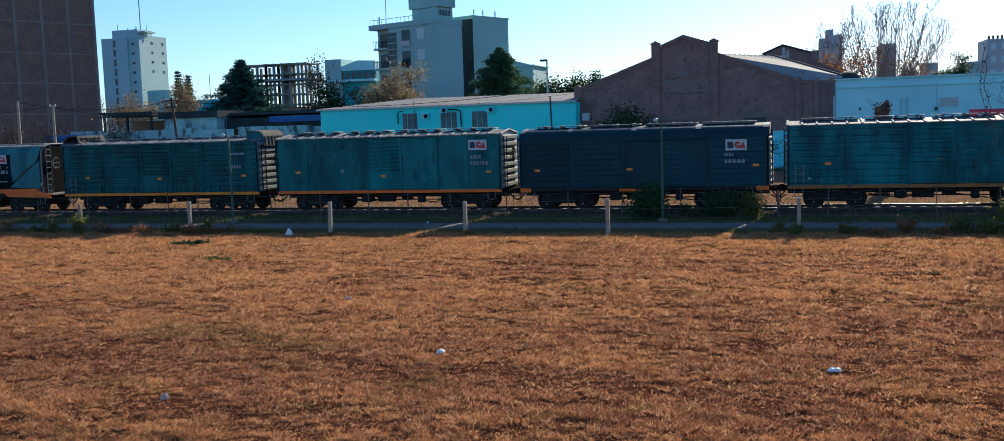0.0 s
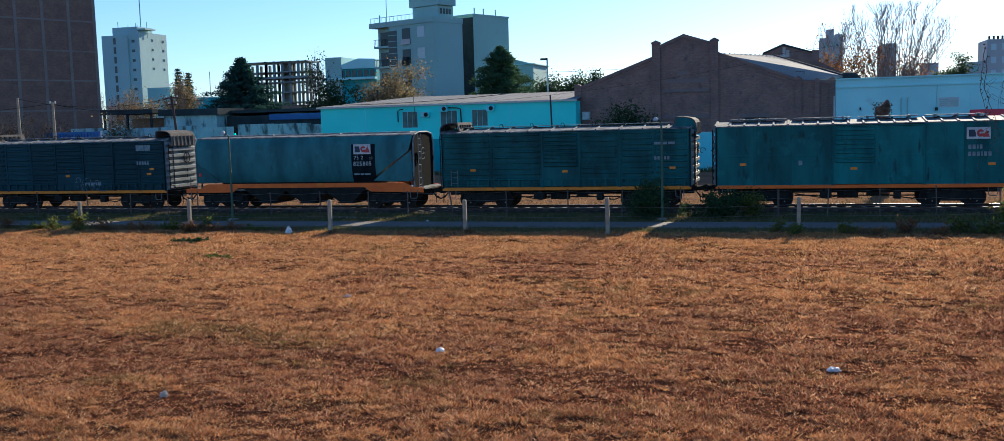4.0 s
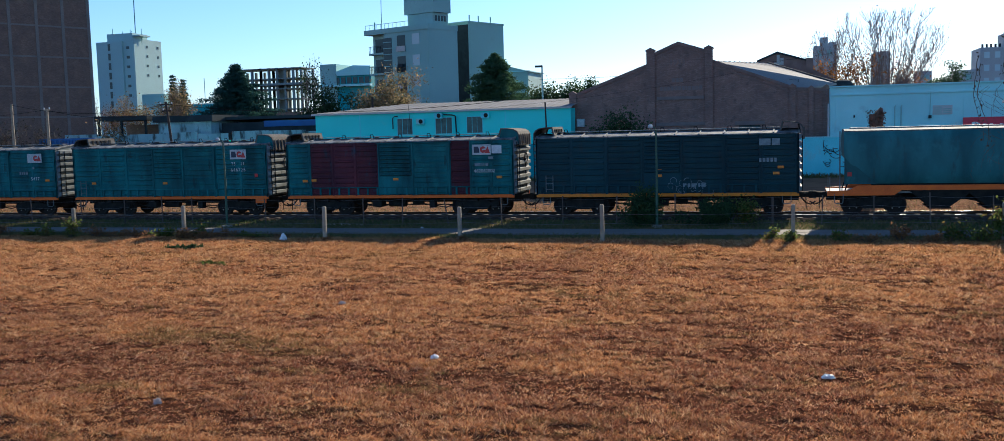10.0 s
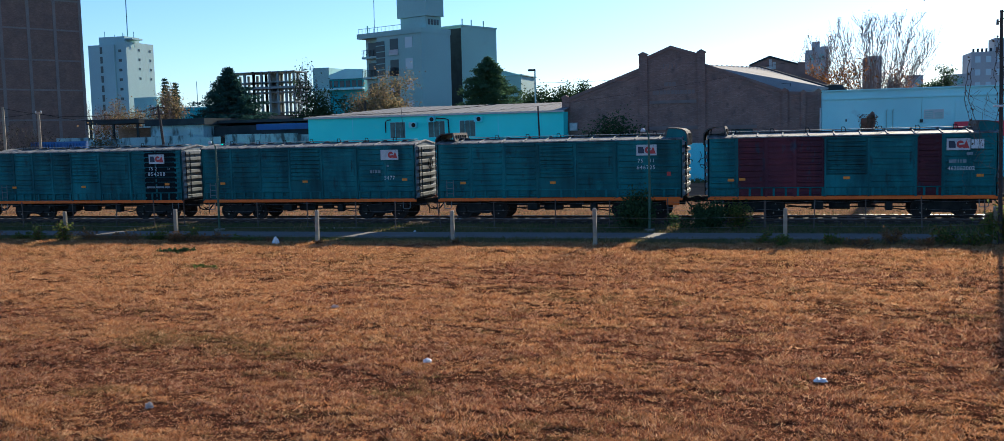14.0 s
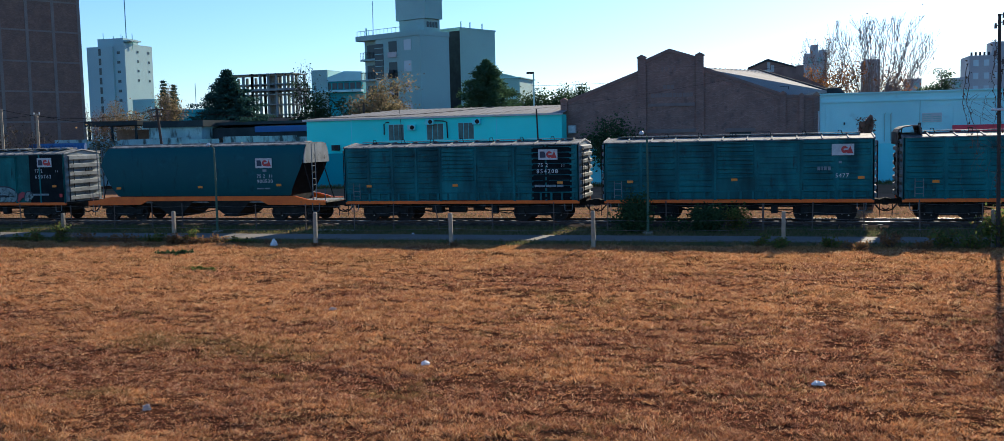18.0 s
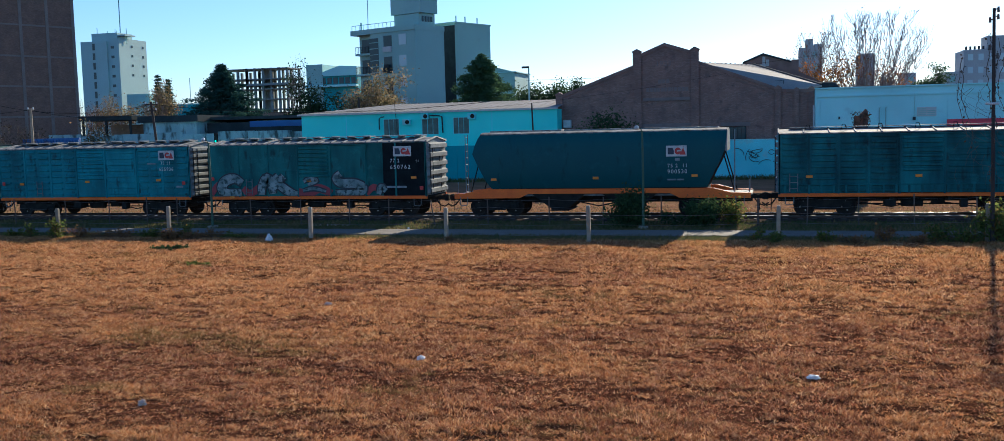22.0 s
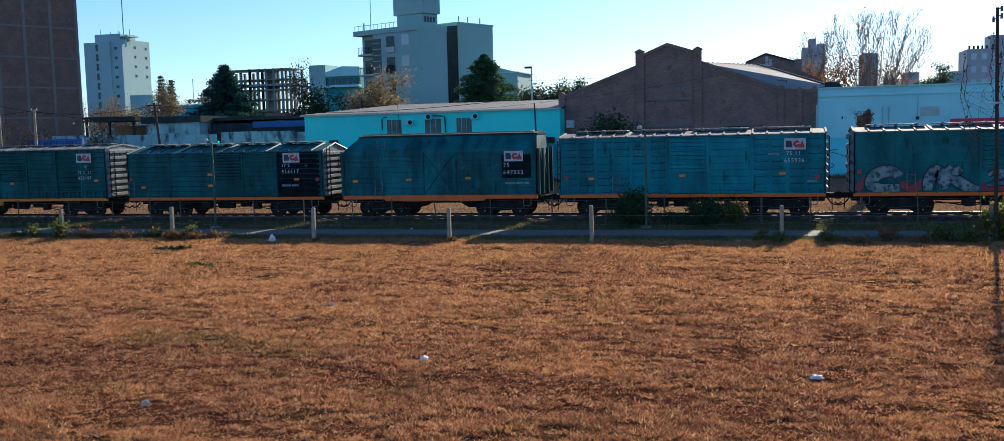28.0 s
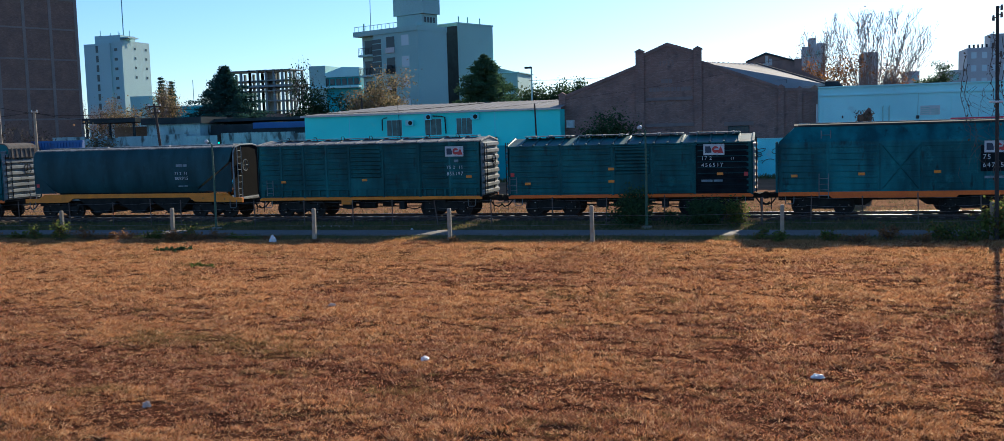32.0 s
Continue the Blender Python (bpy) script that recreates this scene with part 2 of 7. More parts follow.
M["hopper_grey"] = wagon_paint("paint_hopper_grey", grime=(0.04, 0.08, 0.082), a=(0.050, 0.172, 0.178), b=(0.034, 0.118, 0.126))
M["hopper_soot"] = wagon_paint("paint_hopper_soot", grime=(0.014, 0.034, 0.037), a=(0.02, 0.066, 0.074), b=(0.013, 0.044, 0.05))
M["hopper_blue"] = wagon_paint("paint_hopper_blue", grime=(0.0064, 0.0425, 0.0522), a=(0.0092, 0.072, 0.084), b=(0.013, 0.098, 0.108))
M["old_red"] = wagon_paint("paint_faded_red", (0.117, 0.025, 0.0351), (0.0765, 0.0203, 0.0351), (0.027, 0.0624, 0.0878))
M["black"] = surface("underframe_black", (0.024, 0.024, 0.024), (0.042, 0.04, 0.0352), 3, 0.85, 0.3, 30, spec=0.04)
# Near black, so that sunlit hopper ends look shaded.
M["pitch"] = surface("pitch_black", (0.007, 0.008, 0.009), (0.012, 0.012, 0.012), 2, 0.9, 0.0, 30, spec=0.02)
M["black_panel"] = surface("stencil_black", (0.006, 0.010, 0.013), (0.012, 0.018, 0.021), 2, 0.7, 0.05, 30, spec=0.1)
M["wheel"] = surface("wheel_steel", (0.022, 0.018, 0.016), (0.04, 0.03, 0.024), 5, 0.7, 0.2, 30, metal=0.5)
M["tread"] = surface("wheel_tread", (0.45, 0.42, 0.4), (0.3, 0.26, 0.23), 5, 0.35, 0, 30, metal=1.0)
M["orange"] = surface("sill_orange", (0.92, 0.165, 0.004), (0.80, 0.125, 0.004), 1.5, 0.5, 0.1, 40, dirt=(0.16, 0.0872, 0.03), dirt_at=0.66)
M["yellow"] = surface("sill_yellow", (0.9, 0.261, 0.006), (0.72, 0.205, 0.006), 1.5, 0.5, 0.1, 40, dirt=(0.14, 0.0992, 0.03), dirt_at=0.63)
M["rust_sill"] = surface("sill_rust", (0.42, 0.15, 0.03), (0.28, 0.11, 0.03), 1.5, 0.7, 0.2, 40, dirt=(0.06, 0.04, 0.03), dirt_at=0.58)
M["reflector"] = surface("reflector_amber", (0.80, 0.27, 0.02), (0.75, 0.22, 0.02), 6, 0.3, 0, 40)
M["plate_white"] = surface("plate_white", (0.62, 0.62, 0.60), (0.48, 0.48, 0.47), 3, 0.6, 0.05, 40, dirt=(0.25, 0.22, 0.2), dirt_at=0.63)
M["mark_navy"] = surface("mark_navy", (0.02, 0.03, 0.06), (0.03, 0.04, 0.07), 3, 0.5, 0, 40)
M["mark_red"] = surface("mark_red", (0.55, 0.045, 0.04), (0.45, 0.04, 0.04), 3, 0.5, 0, 40)
M["letter"] = surface("letter_white", (0.72, 0.74, 0.74), (0.55, 0.58, 0.58), 5, 0.6, 0, 40)
M["roof_grey"] = surface("wagon_roof", (0.30, 0.305, 0.30), (0.09, 0.095, 0.095), 2.8, 0.75, 0.35, 30, spec=0.08, dirt=(0.06, 0.05, 0.045), dirt_at=0.58)
M["board"] = surface("roof_walkway", (0.34, 0.35, 0.34), (0.15, 0.16, 0.16), 3, 0.7, 0.2, 30, spec=0.15)
M["hood"] = surface("roof_hood", (0.15, 0.14, 0.125), (0.09, 0.085, 0.08), 2, 0.85, 0.2, 30, spec=0.08, dirt=(0.11, 0.06, 0.04), dirt_at=0.55)
M["ladder"] = surface("ladder_steel", (0.22, 0.25, 0.25), (0.15, 0.17, 0.17), 4, 0.85, 0, 30, spec=0.1)
# Paler than the side paint: sunlight on the wagon ends put into the colour.
M["end_lit_grey"] = surface("end_wall_lit_grey", (0.30, 0.325, 0.32), (0.17, 0.19, 0.195), 1.2, 0.7, 0.1, 40, dirt=(0.05, 0.05, 0.05), dirt_at=0.6, spec=0.08)
M["spray_white"] = surface("spray_white", (0.30, 0.36, 0.35), (0.10, 0.17, 0.17), 2.4, 0.6, 0, 40, dirt=(0.03, 0.065, 0.065), dirt_at=0.5)
M["letter_dim"] = surface("letter_faded", (0.27, 0.33, 0.34), (0.17, 0.21, 0.23), 5, 0.7, 0, 40)
M["spray_dark"] = surface("spray_dark", (0.02, 0.03, 0.045), (0.03, 0.04, 0.05), 3, 0.6, 0, 40)
M["spray_red"] = surface("spray_red", (0.34, 0.05, 0.06), (0.26, 0.04, 0.05), 3, 0.6, 0, 40)
M["brick"] = brickwork("factory_brick", (0.35, 0.232, 0.196), (0.27, 0.186, 0.162), (0.404, 0.339, 0.317))
M["brick_trim"] = surface("brick_trim", (0.27, 0.178, 0.152), (0.20, 0.135, 0.118), 1.5, 0.9, 0.3, 25, spec=0.2)
M["lintel"] = surface("lintel_render", (0.241, 0.191, 0.176), (0.191, 0.148, 0.139), 1.2, 0.9, 0.2, 30)
M["tower_brick"] = brickwork("tower_brick", (0.30, 0.205, 0.165), (0.235, 0.168, 0.14), (0.38, 0.36, 0.32))
M["tower_frame"] = surface("tower_frame", (0.27, 0.235, 0.205), (0.21, 0.185, 0.165), 0.5, 0.9, 0.2, 10)
M["sheet_roof"] = surface("zinc_roof", (0.31, 0.305, 0.299), (0.241, 0.241, 0.236), 0.4, 0.9, 0.1, 20, spec=0.1, dirt=(0.287, 0.23, 0.196), dirt_at=0.63)
M["cyan"] = surface("cyan_render", (0.164, 0.9, 0.824), (0.13, 0.796, 0.736), 0.3, 0.85, 0.1, 20, dirt=(0.205, 0.78, 0.686), dirt_at=0.62)
M["pale_blue"] = surface("pale_blue_render", (0.47, 0.84, 0.85), (0.40, 0.74, 0.76), 0.3, 0.85, 0.1, 20, dirt=(0.36, 0.63, 0.65), dirt_at=0.62)
M["wall_blue"] = surface("yard_wall_blue", (0.263, 0.81, 0.856), (0.2, 0.69, 0.745), 0.35, 0.9, 0.15, 18, dirt=(0.375, 0.63, 0.621), dirt_at=0.6)
M["wall_deep"] = surface("yard_wall_deep_blue", (0.0468, 0.37, 0.406), (0.039, 0.293, 0.33), 0.35, 0.9, 0.15, 18)
M["old_plaster"] = surface("old_plaster", (0.39, 0.56, 0.57), (0.25, 0.38, 0.40), 0.6, 0.95, 0.3, 15, dirt=(0.066, 0.09, 0.088), dirt_at=0.53, streak=2.5)
M["white_tower"] = surface("white_tower", (0.381, 0.559, 0.559), (0.34, 0.503, 0.512), 0.1, 0.85, 0, 10)
M["grey_render"] = surface("grey_render", (0.35, 0.575, 0.545), (0.30, 0.50, 0.48), 0.12, 0.85, 0, 8, dirt=(0.292, 0.438, 0.405), dirt_at=0.62)
# Pale colour that also stands in for haze over the distant blocks.
M["far_render"] = surface("far_render", (0.50, 0.51, 0.50), (0.42, 0.43, 0.43), 0.12, 0.85, 0, 8)
M["raw_concrete"] = surface("raw_concrete", (0.25, 0.29, 0.29), (0.19, 0.22, 0.225), 0.2, 0.9, 0, 8)
M["blue_steel"] = surface("blue_steel", (0.03, 0.13, 0.36), (0.024, 0.10, 0.28), 0.8, 0.6, 0.1, 20)
M["dark_roof"] = surface("dark_roofing", (0.05, 0.064, 0.07), (0.032, 0.043, 0.047), 0.8, 0.95, 0.1, 20, spec=0.08)
M["sign_red"] = surface("sign_red", (0.60, 0.035, 0.07), (0.55, 0.03, 0.06), 1, 0.5, 0, 30)
M["sign_white"] = surface("sign_white", (0.75, 0.75, 0.75), (0.7, 0.7, 0.7), 1, 0.5, 0, 30)
M["frame_white"] = surface("frame_white", (0.55, 0.58, 0.58), (0.48, 0.5, 0.5), 3, 0.6, 0, 30)
M["shutter"] = surface("shutter", (0.15, 0.22, 0.19), (0.09, 0.14, 0.125), 2, 0.7, 0.1, 30)
M["bag"] = surface("plastic_bag", (0.80, 0.80, 0.80), (0.68, 0.69, 0.70), 8, 0.45, 0.2, 40)
M["ceramic"] = surface("pale_rubbish", (0.55, 0.45, 0.38), (0.45, 0.37, 0.3), 8, 0.7, 0.2, 40)
M["twig"] = surface("twig_bark", (0.30, 0.25, 0.22), (0.20, 0.165, 0.145), 3, 0.9, 0.3, 20)
M["bark"] = surface("bark", (0.09, 0.07, 0.055), (0.14, 0.11, 0.085), 4, 0.95, 0.5, 20, streak=5)
M["pale_bark"] = surface("pale_bark", (0.22, 0.19, 0.165), (0.15, 0.125, 0.105), 3, 0.9, 0.4, 20, streak=4)
M["stump_bark"] = surface("stump_bark", (0.17, 0.10, 0.075), (0.09, 0.06, 0.05), 3, 0.95, 0.8, 12, streak=4)
M["conifer"] = leafy("conifer_leaf", [(0.035, 0.085, 0.07), (0.06, 0.125, 0.095), (0.04, 0.10, 0.088)], through=0.3)
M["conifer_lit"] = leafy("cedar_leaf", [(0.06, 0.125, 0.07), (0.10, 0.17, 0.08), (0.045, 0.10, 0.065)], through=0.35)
M["gold_leaf"] = leafy("gold_leaf", [(0.26, 0.20, 0.10), (0.15, 0.135, 0.07), (0.07, 0.085, 0.05), (0.40, 0.32, 0.19), (0.22, 0.14, 0.07)], through=0.5)
M["rust_leaf"] = leafy("rust_leaf", [(0.40, 0.17, 0.05), (0.28, 0.12, 0.045), (0.16, 0.09, 0.04), (0.46, 0.24, 0.08)], through=0.5)
M["green_leaf"] = leafy("green_leaf", [(0.05, 0.09, 0.045), (0.08, 0.125, 0.055), (0.03, 0.06, 0.035)], through=0.35)
M["shrub_leaf"] = leafy("shrub_leaf", [(0.045, 0.085, 0.04), (0.075, 0.125, 0.05), (0.03, 0.06, 0.035)], through=0.35)
M["weed_leaf"] = leafy("weed_leaf", [(0.10, 0.16, 0.04), (0.20, 0.22, 0.06), (0.06, 0.10, 0.03), (0.28, 0.17, 0.06)], through=0.5)
M["dry_weed"] = leafy("dry_weed", [(0.22, 0.12, 0.06), (0.30, 0.17, 0.08), (0.15, 0.08, 0.04)], through=0.4)
M["dry_vine"] = leafy("dry_vine", [(0.06, 0.05, 0.04), (0.10, 0.08, 0.06), (0.04, 0.035, 0.03)], through=0.1)


def glass_pane(name, tint):
    m = bpy.data.materials.new(name)
    m.use_nodes = True
    b = m.node_tree.nodes["Principled BSDF"]
    b.inputs["Base Color"].default_value = (*tint, 1)
    b.inputs["Roughness"].default_value = 0.2
    b.inputs["Specular IOR Level"].default_value = 0.35
    return m


def signal(name, colour, strength):
    m = bpy.data.materials.new(name)
    m.use_nodes = True
    b = m.node_tree.nodes["Principled BSDF"]
    b.inputs["Base Color"].default_value = (*colour, 1)
    b.inputs["Emission Color"].default_value = (*colour, 1)
    b.inputs["Emission Strength"].default_value = strength
    return m


M["green_signal"] = signal("green_signal", (0.02, 0.8, 0.45), 0.7)
M["pane"] = glass_pane("window_pane", (0.03, 0.06, 0.07))
M["pane_pale"] = glass_pane("blind_pane", (0.55, 0.68, 0.70))


# ---- mesh helpers ----
class Geo:
    def __init__(self):
        self.v, self.f, self.mats, self.fm, self.cur = [], [], [], [], 0

    def use(self, material):
        if material not in self.mats:
            self.mats.append(material)
        self.cur = self.mats.index(material)
        return self

    def add(self, verts, faces):
        k = len(self.v)
        self.v += [tuple(p) for p in verts]
        self.f += [tuple(i + k for i in q) for q in faces]
        self.fm += [self.cur] * len(faces)
        return self

    def box(self, x0, x1, y0, y1, z0, z1, c=0.0):
        if c <= 0:
            v = [(x, y, z) for x in (x0, x1) for y in (y0, y1) for z in (z0, z1)]
            return self.add(v, [(0, 1, 3, 2), (4, 6, 7, 5), (0, 4, 5, 1), (2, 3, 7, 6), (0, 2, 6, 4), (1, 5, 7, 3)])
        poly = [(y0 + c, z0), (y1 - c, z0), (y1, z0 + c), (y1, z1 - c), (y1 - c, z1), (y0 + c, z1), (y0, z1 - c), (y0, z0 + c)]
        small = [(y0 + 2 * c, z0 + c), (y1 - 2 * c, z0 + c), (y1 - c, z0 + 2 * c), (y1 - c, z1 - 2 * c), (y1 - 2 * c, z1 - c), (y0 + 2 * c, z1 - c), (y0 + c, z1 - 2 * c), (y0 + c, z0 + 2 * c)]
        rings = [[(x0, *p) for p in small], [(x0 + c, *p) for p in poly], [(x1 - c, *p) for p in poly], [(x1, *p) for p in small]]
        return self.loft(rings)

    def loft(self, rings, closed=True, caps=True):
        n = len(rings[0])
        faces = []
        for r in range(len(rings) - 1):
            for i in range(n if closed else n - 1):
                j = (i + 1) % n
                faces.append((r * n + i, r * n + j, (r + 1) * n + j, (r + 1) * n + i))
        if caps:
            faces.append(tuple(range(n))[::-1])
            faces.append(tuple((len(rings) - 1) * n + i for i in range(n)))
        return self.add([p for r in rings for p in r], faces)

    def prism(self, poly, axis, a0, a1):
        put = {"x": lambda u, v, a: (a, u, v), "y": lambda u, v, a: (u, a, v), "z": lambda u, v, a: (u, v, a)}[axis]
        return self.loft([[put(u, v, a) for u, v in poly] for a in (a0, a1)])

    def tube(self, pts, r, n=6, r1=None):
        pts = [Vector(p) for p in pts]
        r1 = r if r1 is None else r1
        rings = []
        for i, p in enumerate(pts):
            d = (pts[min(i + 1, len(pts) - 1)] - pts[max(i - 1, 0)]).normalized()
            s = d.cross(Vector((0, 0, 1)) if abs(d.z) < 0.9 else Vector((1, 0, 0))).normalized()
            u = s.cross(d)
            q = r + (r1 - r) * i / max(1, len(pts) - 1)
            rings.append([p + s * (q * math.cos(2 * math.pi * k / n)) + u * (q * math.sin(2 * math.pi * k / n)) for k in range(n)])
        return self.loft(rings)

    def sheet(self, rows):
        m = len(rows[0])
        faces = [(r * m + i, r * m + i + 1, (r + 1) * m + i + 1, (r + 1) * m + i) for r in range(len(rows) - 1) for i in range(m - 1)]
        return self.add([p for r in rows for p in r], faces)

    def mesh(self, name, tidy=True):
        me = bpy.data.meshes.new(name)
        me.from_pydata(self.v, [], self.f)
        for k in self.mats:
            me.materials.append(M[k])
        if len(self.mats) > 1:
            me.polygons.foreach_set("material_index", self.fm)
        if tidy:
            bm = bmesh.new()
            bm.from_mesh(me)
            bmesh.ops.recalc_face_normals(bm, faces=bm.faces)
            bm.to_mesh(me)
            bm.free()
        me.update()
        return me


def part(name, geo, material, parent, label="", at=(0, 0, 0)):
    """One mesh object under a thing or a part."""
    me = geo if isinstance(geo, bpy.types.Mesh) else geo.mesh(name)
    if material and not me.materials:
        me.materials.append(M[material])
    ob = new(name, me)
    ob.parent = parent
    ob.location = at
    if label:
        ob["label"] = label
    return ob


def thing(name, label, category, at=(0, 0, 0), group="", kind="", turn=0.0):
    ob = new(name)
    ob.empty_display_size = 0.2
    ob.location = at
    ob.rotation_euler = (0, 0, radians(turn))
    return tagged(ob, label, category, group, kind)


def solid(name, geo, material, label, category, at=(0, 0, 0), group="", kind="", turn=0.0):
    me = geo if isinstance(geo, bpy.types.Mesh) else geo.mesh(name)
    if material and not me.materials:
        me.materials.append(M[material])
    ob = new(name, me)
    ob.location = at
    ob.rotation_euler = (0, 0, radians(turn))
    return tagged(ob, label, category, group, kind)


def smooth(ob):
    for p in ob.data.polygons:
        p.use_smooth = True
    return ob


def pieces(name, verts, faces_per, corner, material):
    """A big mesh from an array of loose polygons: verts (n, corner, 3)."""
    n = len(verts)
    me = bpy.data.meshes.new(name)
    me.vertices.add(n * corner)
    me.vertices.foreach_set("co", np.ascontiguousarray(verts, dtype=np.float32).ravel())
    me.loops.add(n * corner)
    me.loops.foreach_set("vertex_index", np.arange(n * corner, dtype=np.int32))
    me.polygons.add(n)
    me.polygons.foreach_set("loop_start", np.arange(0, n * corner, corner, dtype=np.int32))
    me.polygons.foreach_set("loop_total", np.full(n, corner, dtype=np.int32))
    me.update(calc_edges=True)
    me.materials.append(M[material])
    return me


def leaves(name, centres, size, material, rng, flat=0.0, slender=0.55):
    """Small four-cornered leaves, each turned at random, at the given centres."""
    n = len(centres)
    a = rng.normal(size=(n, 3))
    a[:, 2] *= 1 - flat
    a /= np.linalg.norm(a, axis=1)[:, None]
    b = rng.normal(size=(n, 3))
    b -= (b * a).sum(1)[:, None] * a
    b /= np.linalg.norm(b, axis=1)[:, None]
    s = size * rng.uniform(0.6, 1.4, (n, 1))
    v = np.stack([centres - a * s, centres + b * s * slender, centres + a * s, centres - b * s * slender], axis=1)
    return pieces(name, v, 1, 4, material)


def blades(name, x, y, z, height, material, rng, lean=0.35, width=0.012):
    """Grass: one bent three-cornered blade a place."""
    n = len(x)
    turn = rng.uniform(0, 2 * np.pi, n)
    h = height * rng.uniform(0.5, 1.5, n)
    w = width * rng.uniform(0.7, 1.5, n)
    side = np.stack([np.cos(turn), np.sin(turn), np.zeros(n)], 1)
    tip = np.stack([rng.normal(0, lean, n) * h, rng.normal(0, lean, n) * h, h], 1)
    base = np.stack([x, y, z], 1)
    v = np.stack([base - side * w[:, None], base + side * w[:, None], base + tip], axis=1)
    return pieces(name, v, 1, 3, material)


def hills(x, y, f, seed):
    """Smooth noise from -1 to 1 over arrays of places, f bumps to the metre."""
    g = np.random.default_rng(seed).uniform(-1, 1, (128, 128))
    u, v = np.asarray(x) * f + 500, np.asarray(y) * f + 500
    i, j = np.floor(u).astype(int), np.floor(v).astype(int)
    a, b = u - i, v - j
    a, b = a * a * (3 - 2 * a), b * b * (3 - 2 * b)
    i, j, p, q = i & 127, j & 127, (i + 1) & 127, (j + 1) & 127
    return (g[i, j] * (1 - a) + g[p, j] * a) * (1 - b) + (g[i, q] * (1 - a) + g[p, q] * a) * b


# ---- ground ----
def lie(x, y):
    """Height of the ground: nearly level, with soft hummocks in the field."""
    fade = min(1.0, max(0.0, (39.5 - y) / 3.0))
    return fade * (0.06 * noise.noise((x * 0.3, y * 0.45, 0)) + 0.034 * noise.noise((x * 0.9, y * 1.4, 3.1)) + 0.014 * noise.noise((x * 2.2, y * 2.8, 7.7)))


def ground_sheet():
    g = Geo()
    xs = [-3000, -600, -200, -90] + [-60 + i for i in range(18)] + [-42 + 0.28 * i for i in range(186)] + [10.5, 13, 16, 20] + [24, 40, 120, 500, 3000]
    ys = [-3000, -200, -30, 0, 6] + [9 + 0.25 * i for i in range(125)] + [41.5, 43, 44, 46, 60, 90, 200, 600, 3000]
    g.use("soil")
    g.sheet([[(x, y, lie(x, y) if -60 <= x <= 22 and 8 < y < 41 else 0.0) for x in xs] for y in ys])
    ob = solid("ground", g.mesh("ground", False), None, "level ground of dry autumn turf", "ground", kind="structure")
    smooth(ob)


ground_sheet()


def strip(name, material, x0, x1, y0, y1, z, label, category, wobble=0.0, step=2.0):
    g = Geo()
    n = int((x1 - x0) / step)
    lo, hi = [], []
    for i in range(n + 1):
        x = x0 + (x1 - x0) * i / n
        lo.append((x, y0 + wobble * noise.noise((x * 0.8, 1.7, 0)), z))
        hi.append((x, y1 + wobble * noise.noise((x * 0.8, 9.2, 0)), z))
    skirt = [(p[0], p[1] - 0.02, -0.05) for p in lo]
    back = [(p[0], p[1] + 0.02, -0.05) for p in hi]
    g.sheet([skirt, lo, hi, back])
    return solid(name, g, material, label, category, kind="structure")


strip("verge", "verge_soil", -140, 60, 38.6, 46.9, 0.012, "green and straw coloured verge beside the railway", "verge", 0.25, 1.0)
strip("pavement", "path", -140, 60, 40.4, 42.5, 0.05, "narrow grey concrete footpath beside the railway", "footpath", 0.10, 1.0)
strip("yard", "dirt", -160, 80, 50.6, 82.9, 0.014, "bare sunlit earth between the track and the walls", "yard", 0.5, 2.0)
strip("verge", "verge_soil", -160, 80, 80.2, 82.95, 0.03, "green strip at the foot of the yard wall", "verge", 0.4, 1.0)


def track():
    bed = Geo()
    bed.prism([(46.6, 0.0), (47.2, 0.075), (49.8, 0.075), (50.6, 0.0)], "x", -320, 320)
    solid("ballast_bed", bed, "ballast", "low dark bed of earthy ballast under the rails", "ballast", kind="structure")
    rails = thing("railway_track", "broad gauge railway track on old wooden sleepers", "railway track", kind="structure")
    for y in (-0.873, 0.873):
        g = Geo()
        g.prism([(y - .065, .075), (y + .065, .075), (y + .02, .095), (y + .015, .165), (y + .036, .172), (y + .036, .2), (y - .036, .2), (y - .036, .172), (y - .015, .165), (y - .02, .095)], "x", -320, 320)
        rail = part("rail", g, "rail", rails, "rusty steel rail with a bright worn head", (0, 48.5, 0))
        part("rail_head", Geo().box(-320, 320, y - .026, y + .026, .2, .203), "rail_head", rail, "polished running surface")
    tie = Geo().box(-.12, .12, -1.35, 1.35, 0.03, 0.098, 0.012).mesh("sleeper")
    tie.materials.append(M["sleeper"])
    for i in range(150):
        ob = part("sleeper", tie, None, rails, at=(-72 + i * 0.64, 48.5, 0))
        ob.rotation_euler = (0, 0, random.uniform(-.03, .03))


track()


# ---- wagons ----
SIDE, SILL, FLOOR, EAVE, RIDGE = 1.5, 0.90, 1.06, 3.72, 3.90
WHEEL_R = 0.45
TRAIN, WHEELSETS = [], []


def rib_rows(z0, z1, count, height, depth):
    rows = [(z0, 0.0)]
    for i in range(count):
        c = z0 + (z1 - z0) * (i + 0.5) / count
        rows += [(c - height / 2, 0.0), (c - height * 0.28, depth), (c + height * 0.28, depth), (c + height / 2, 0.0)]
    return rows + [(z1, 0.0)]


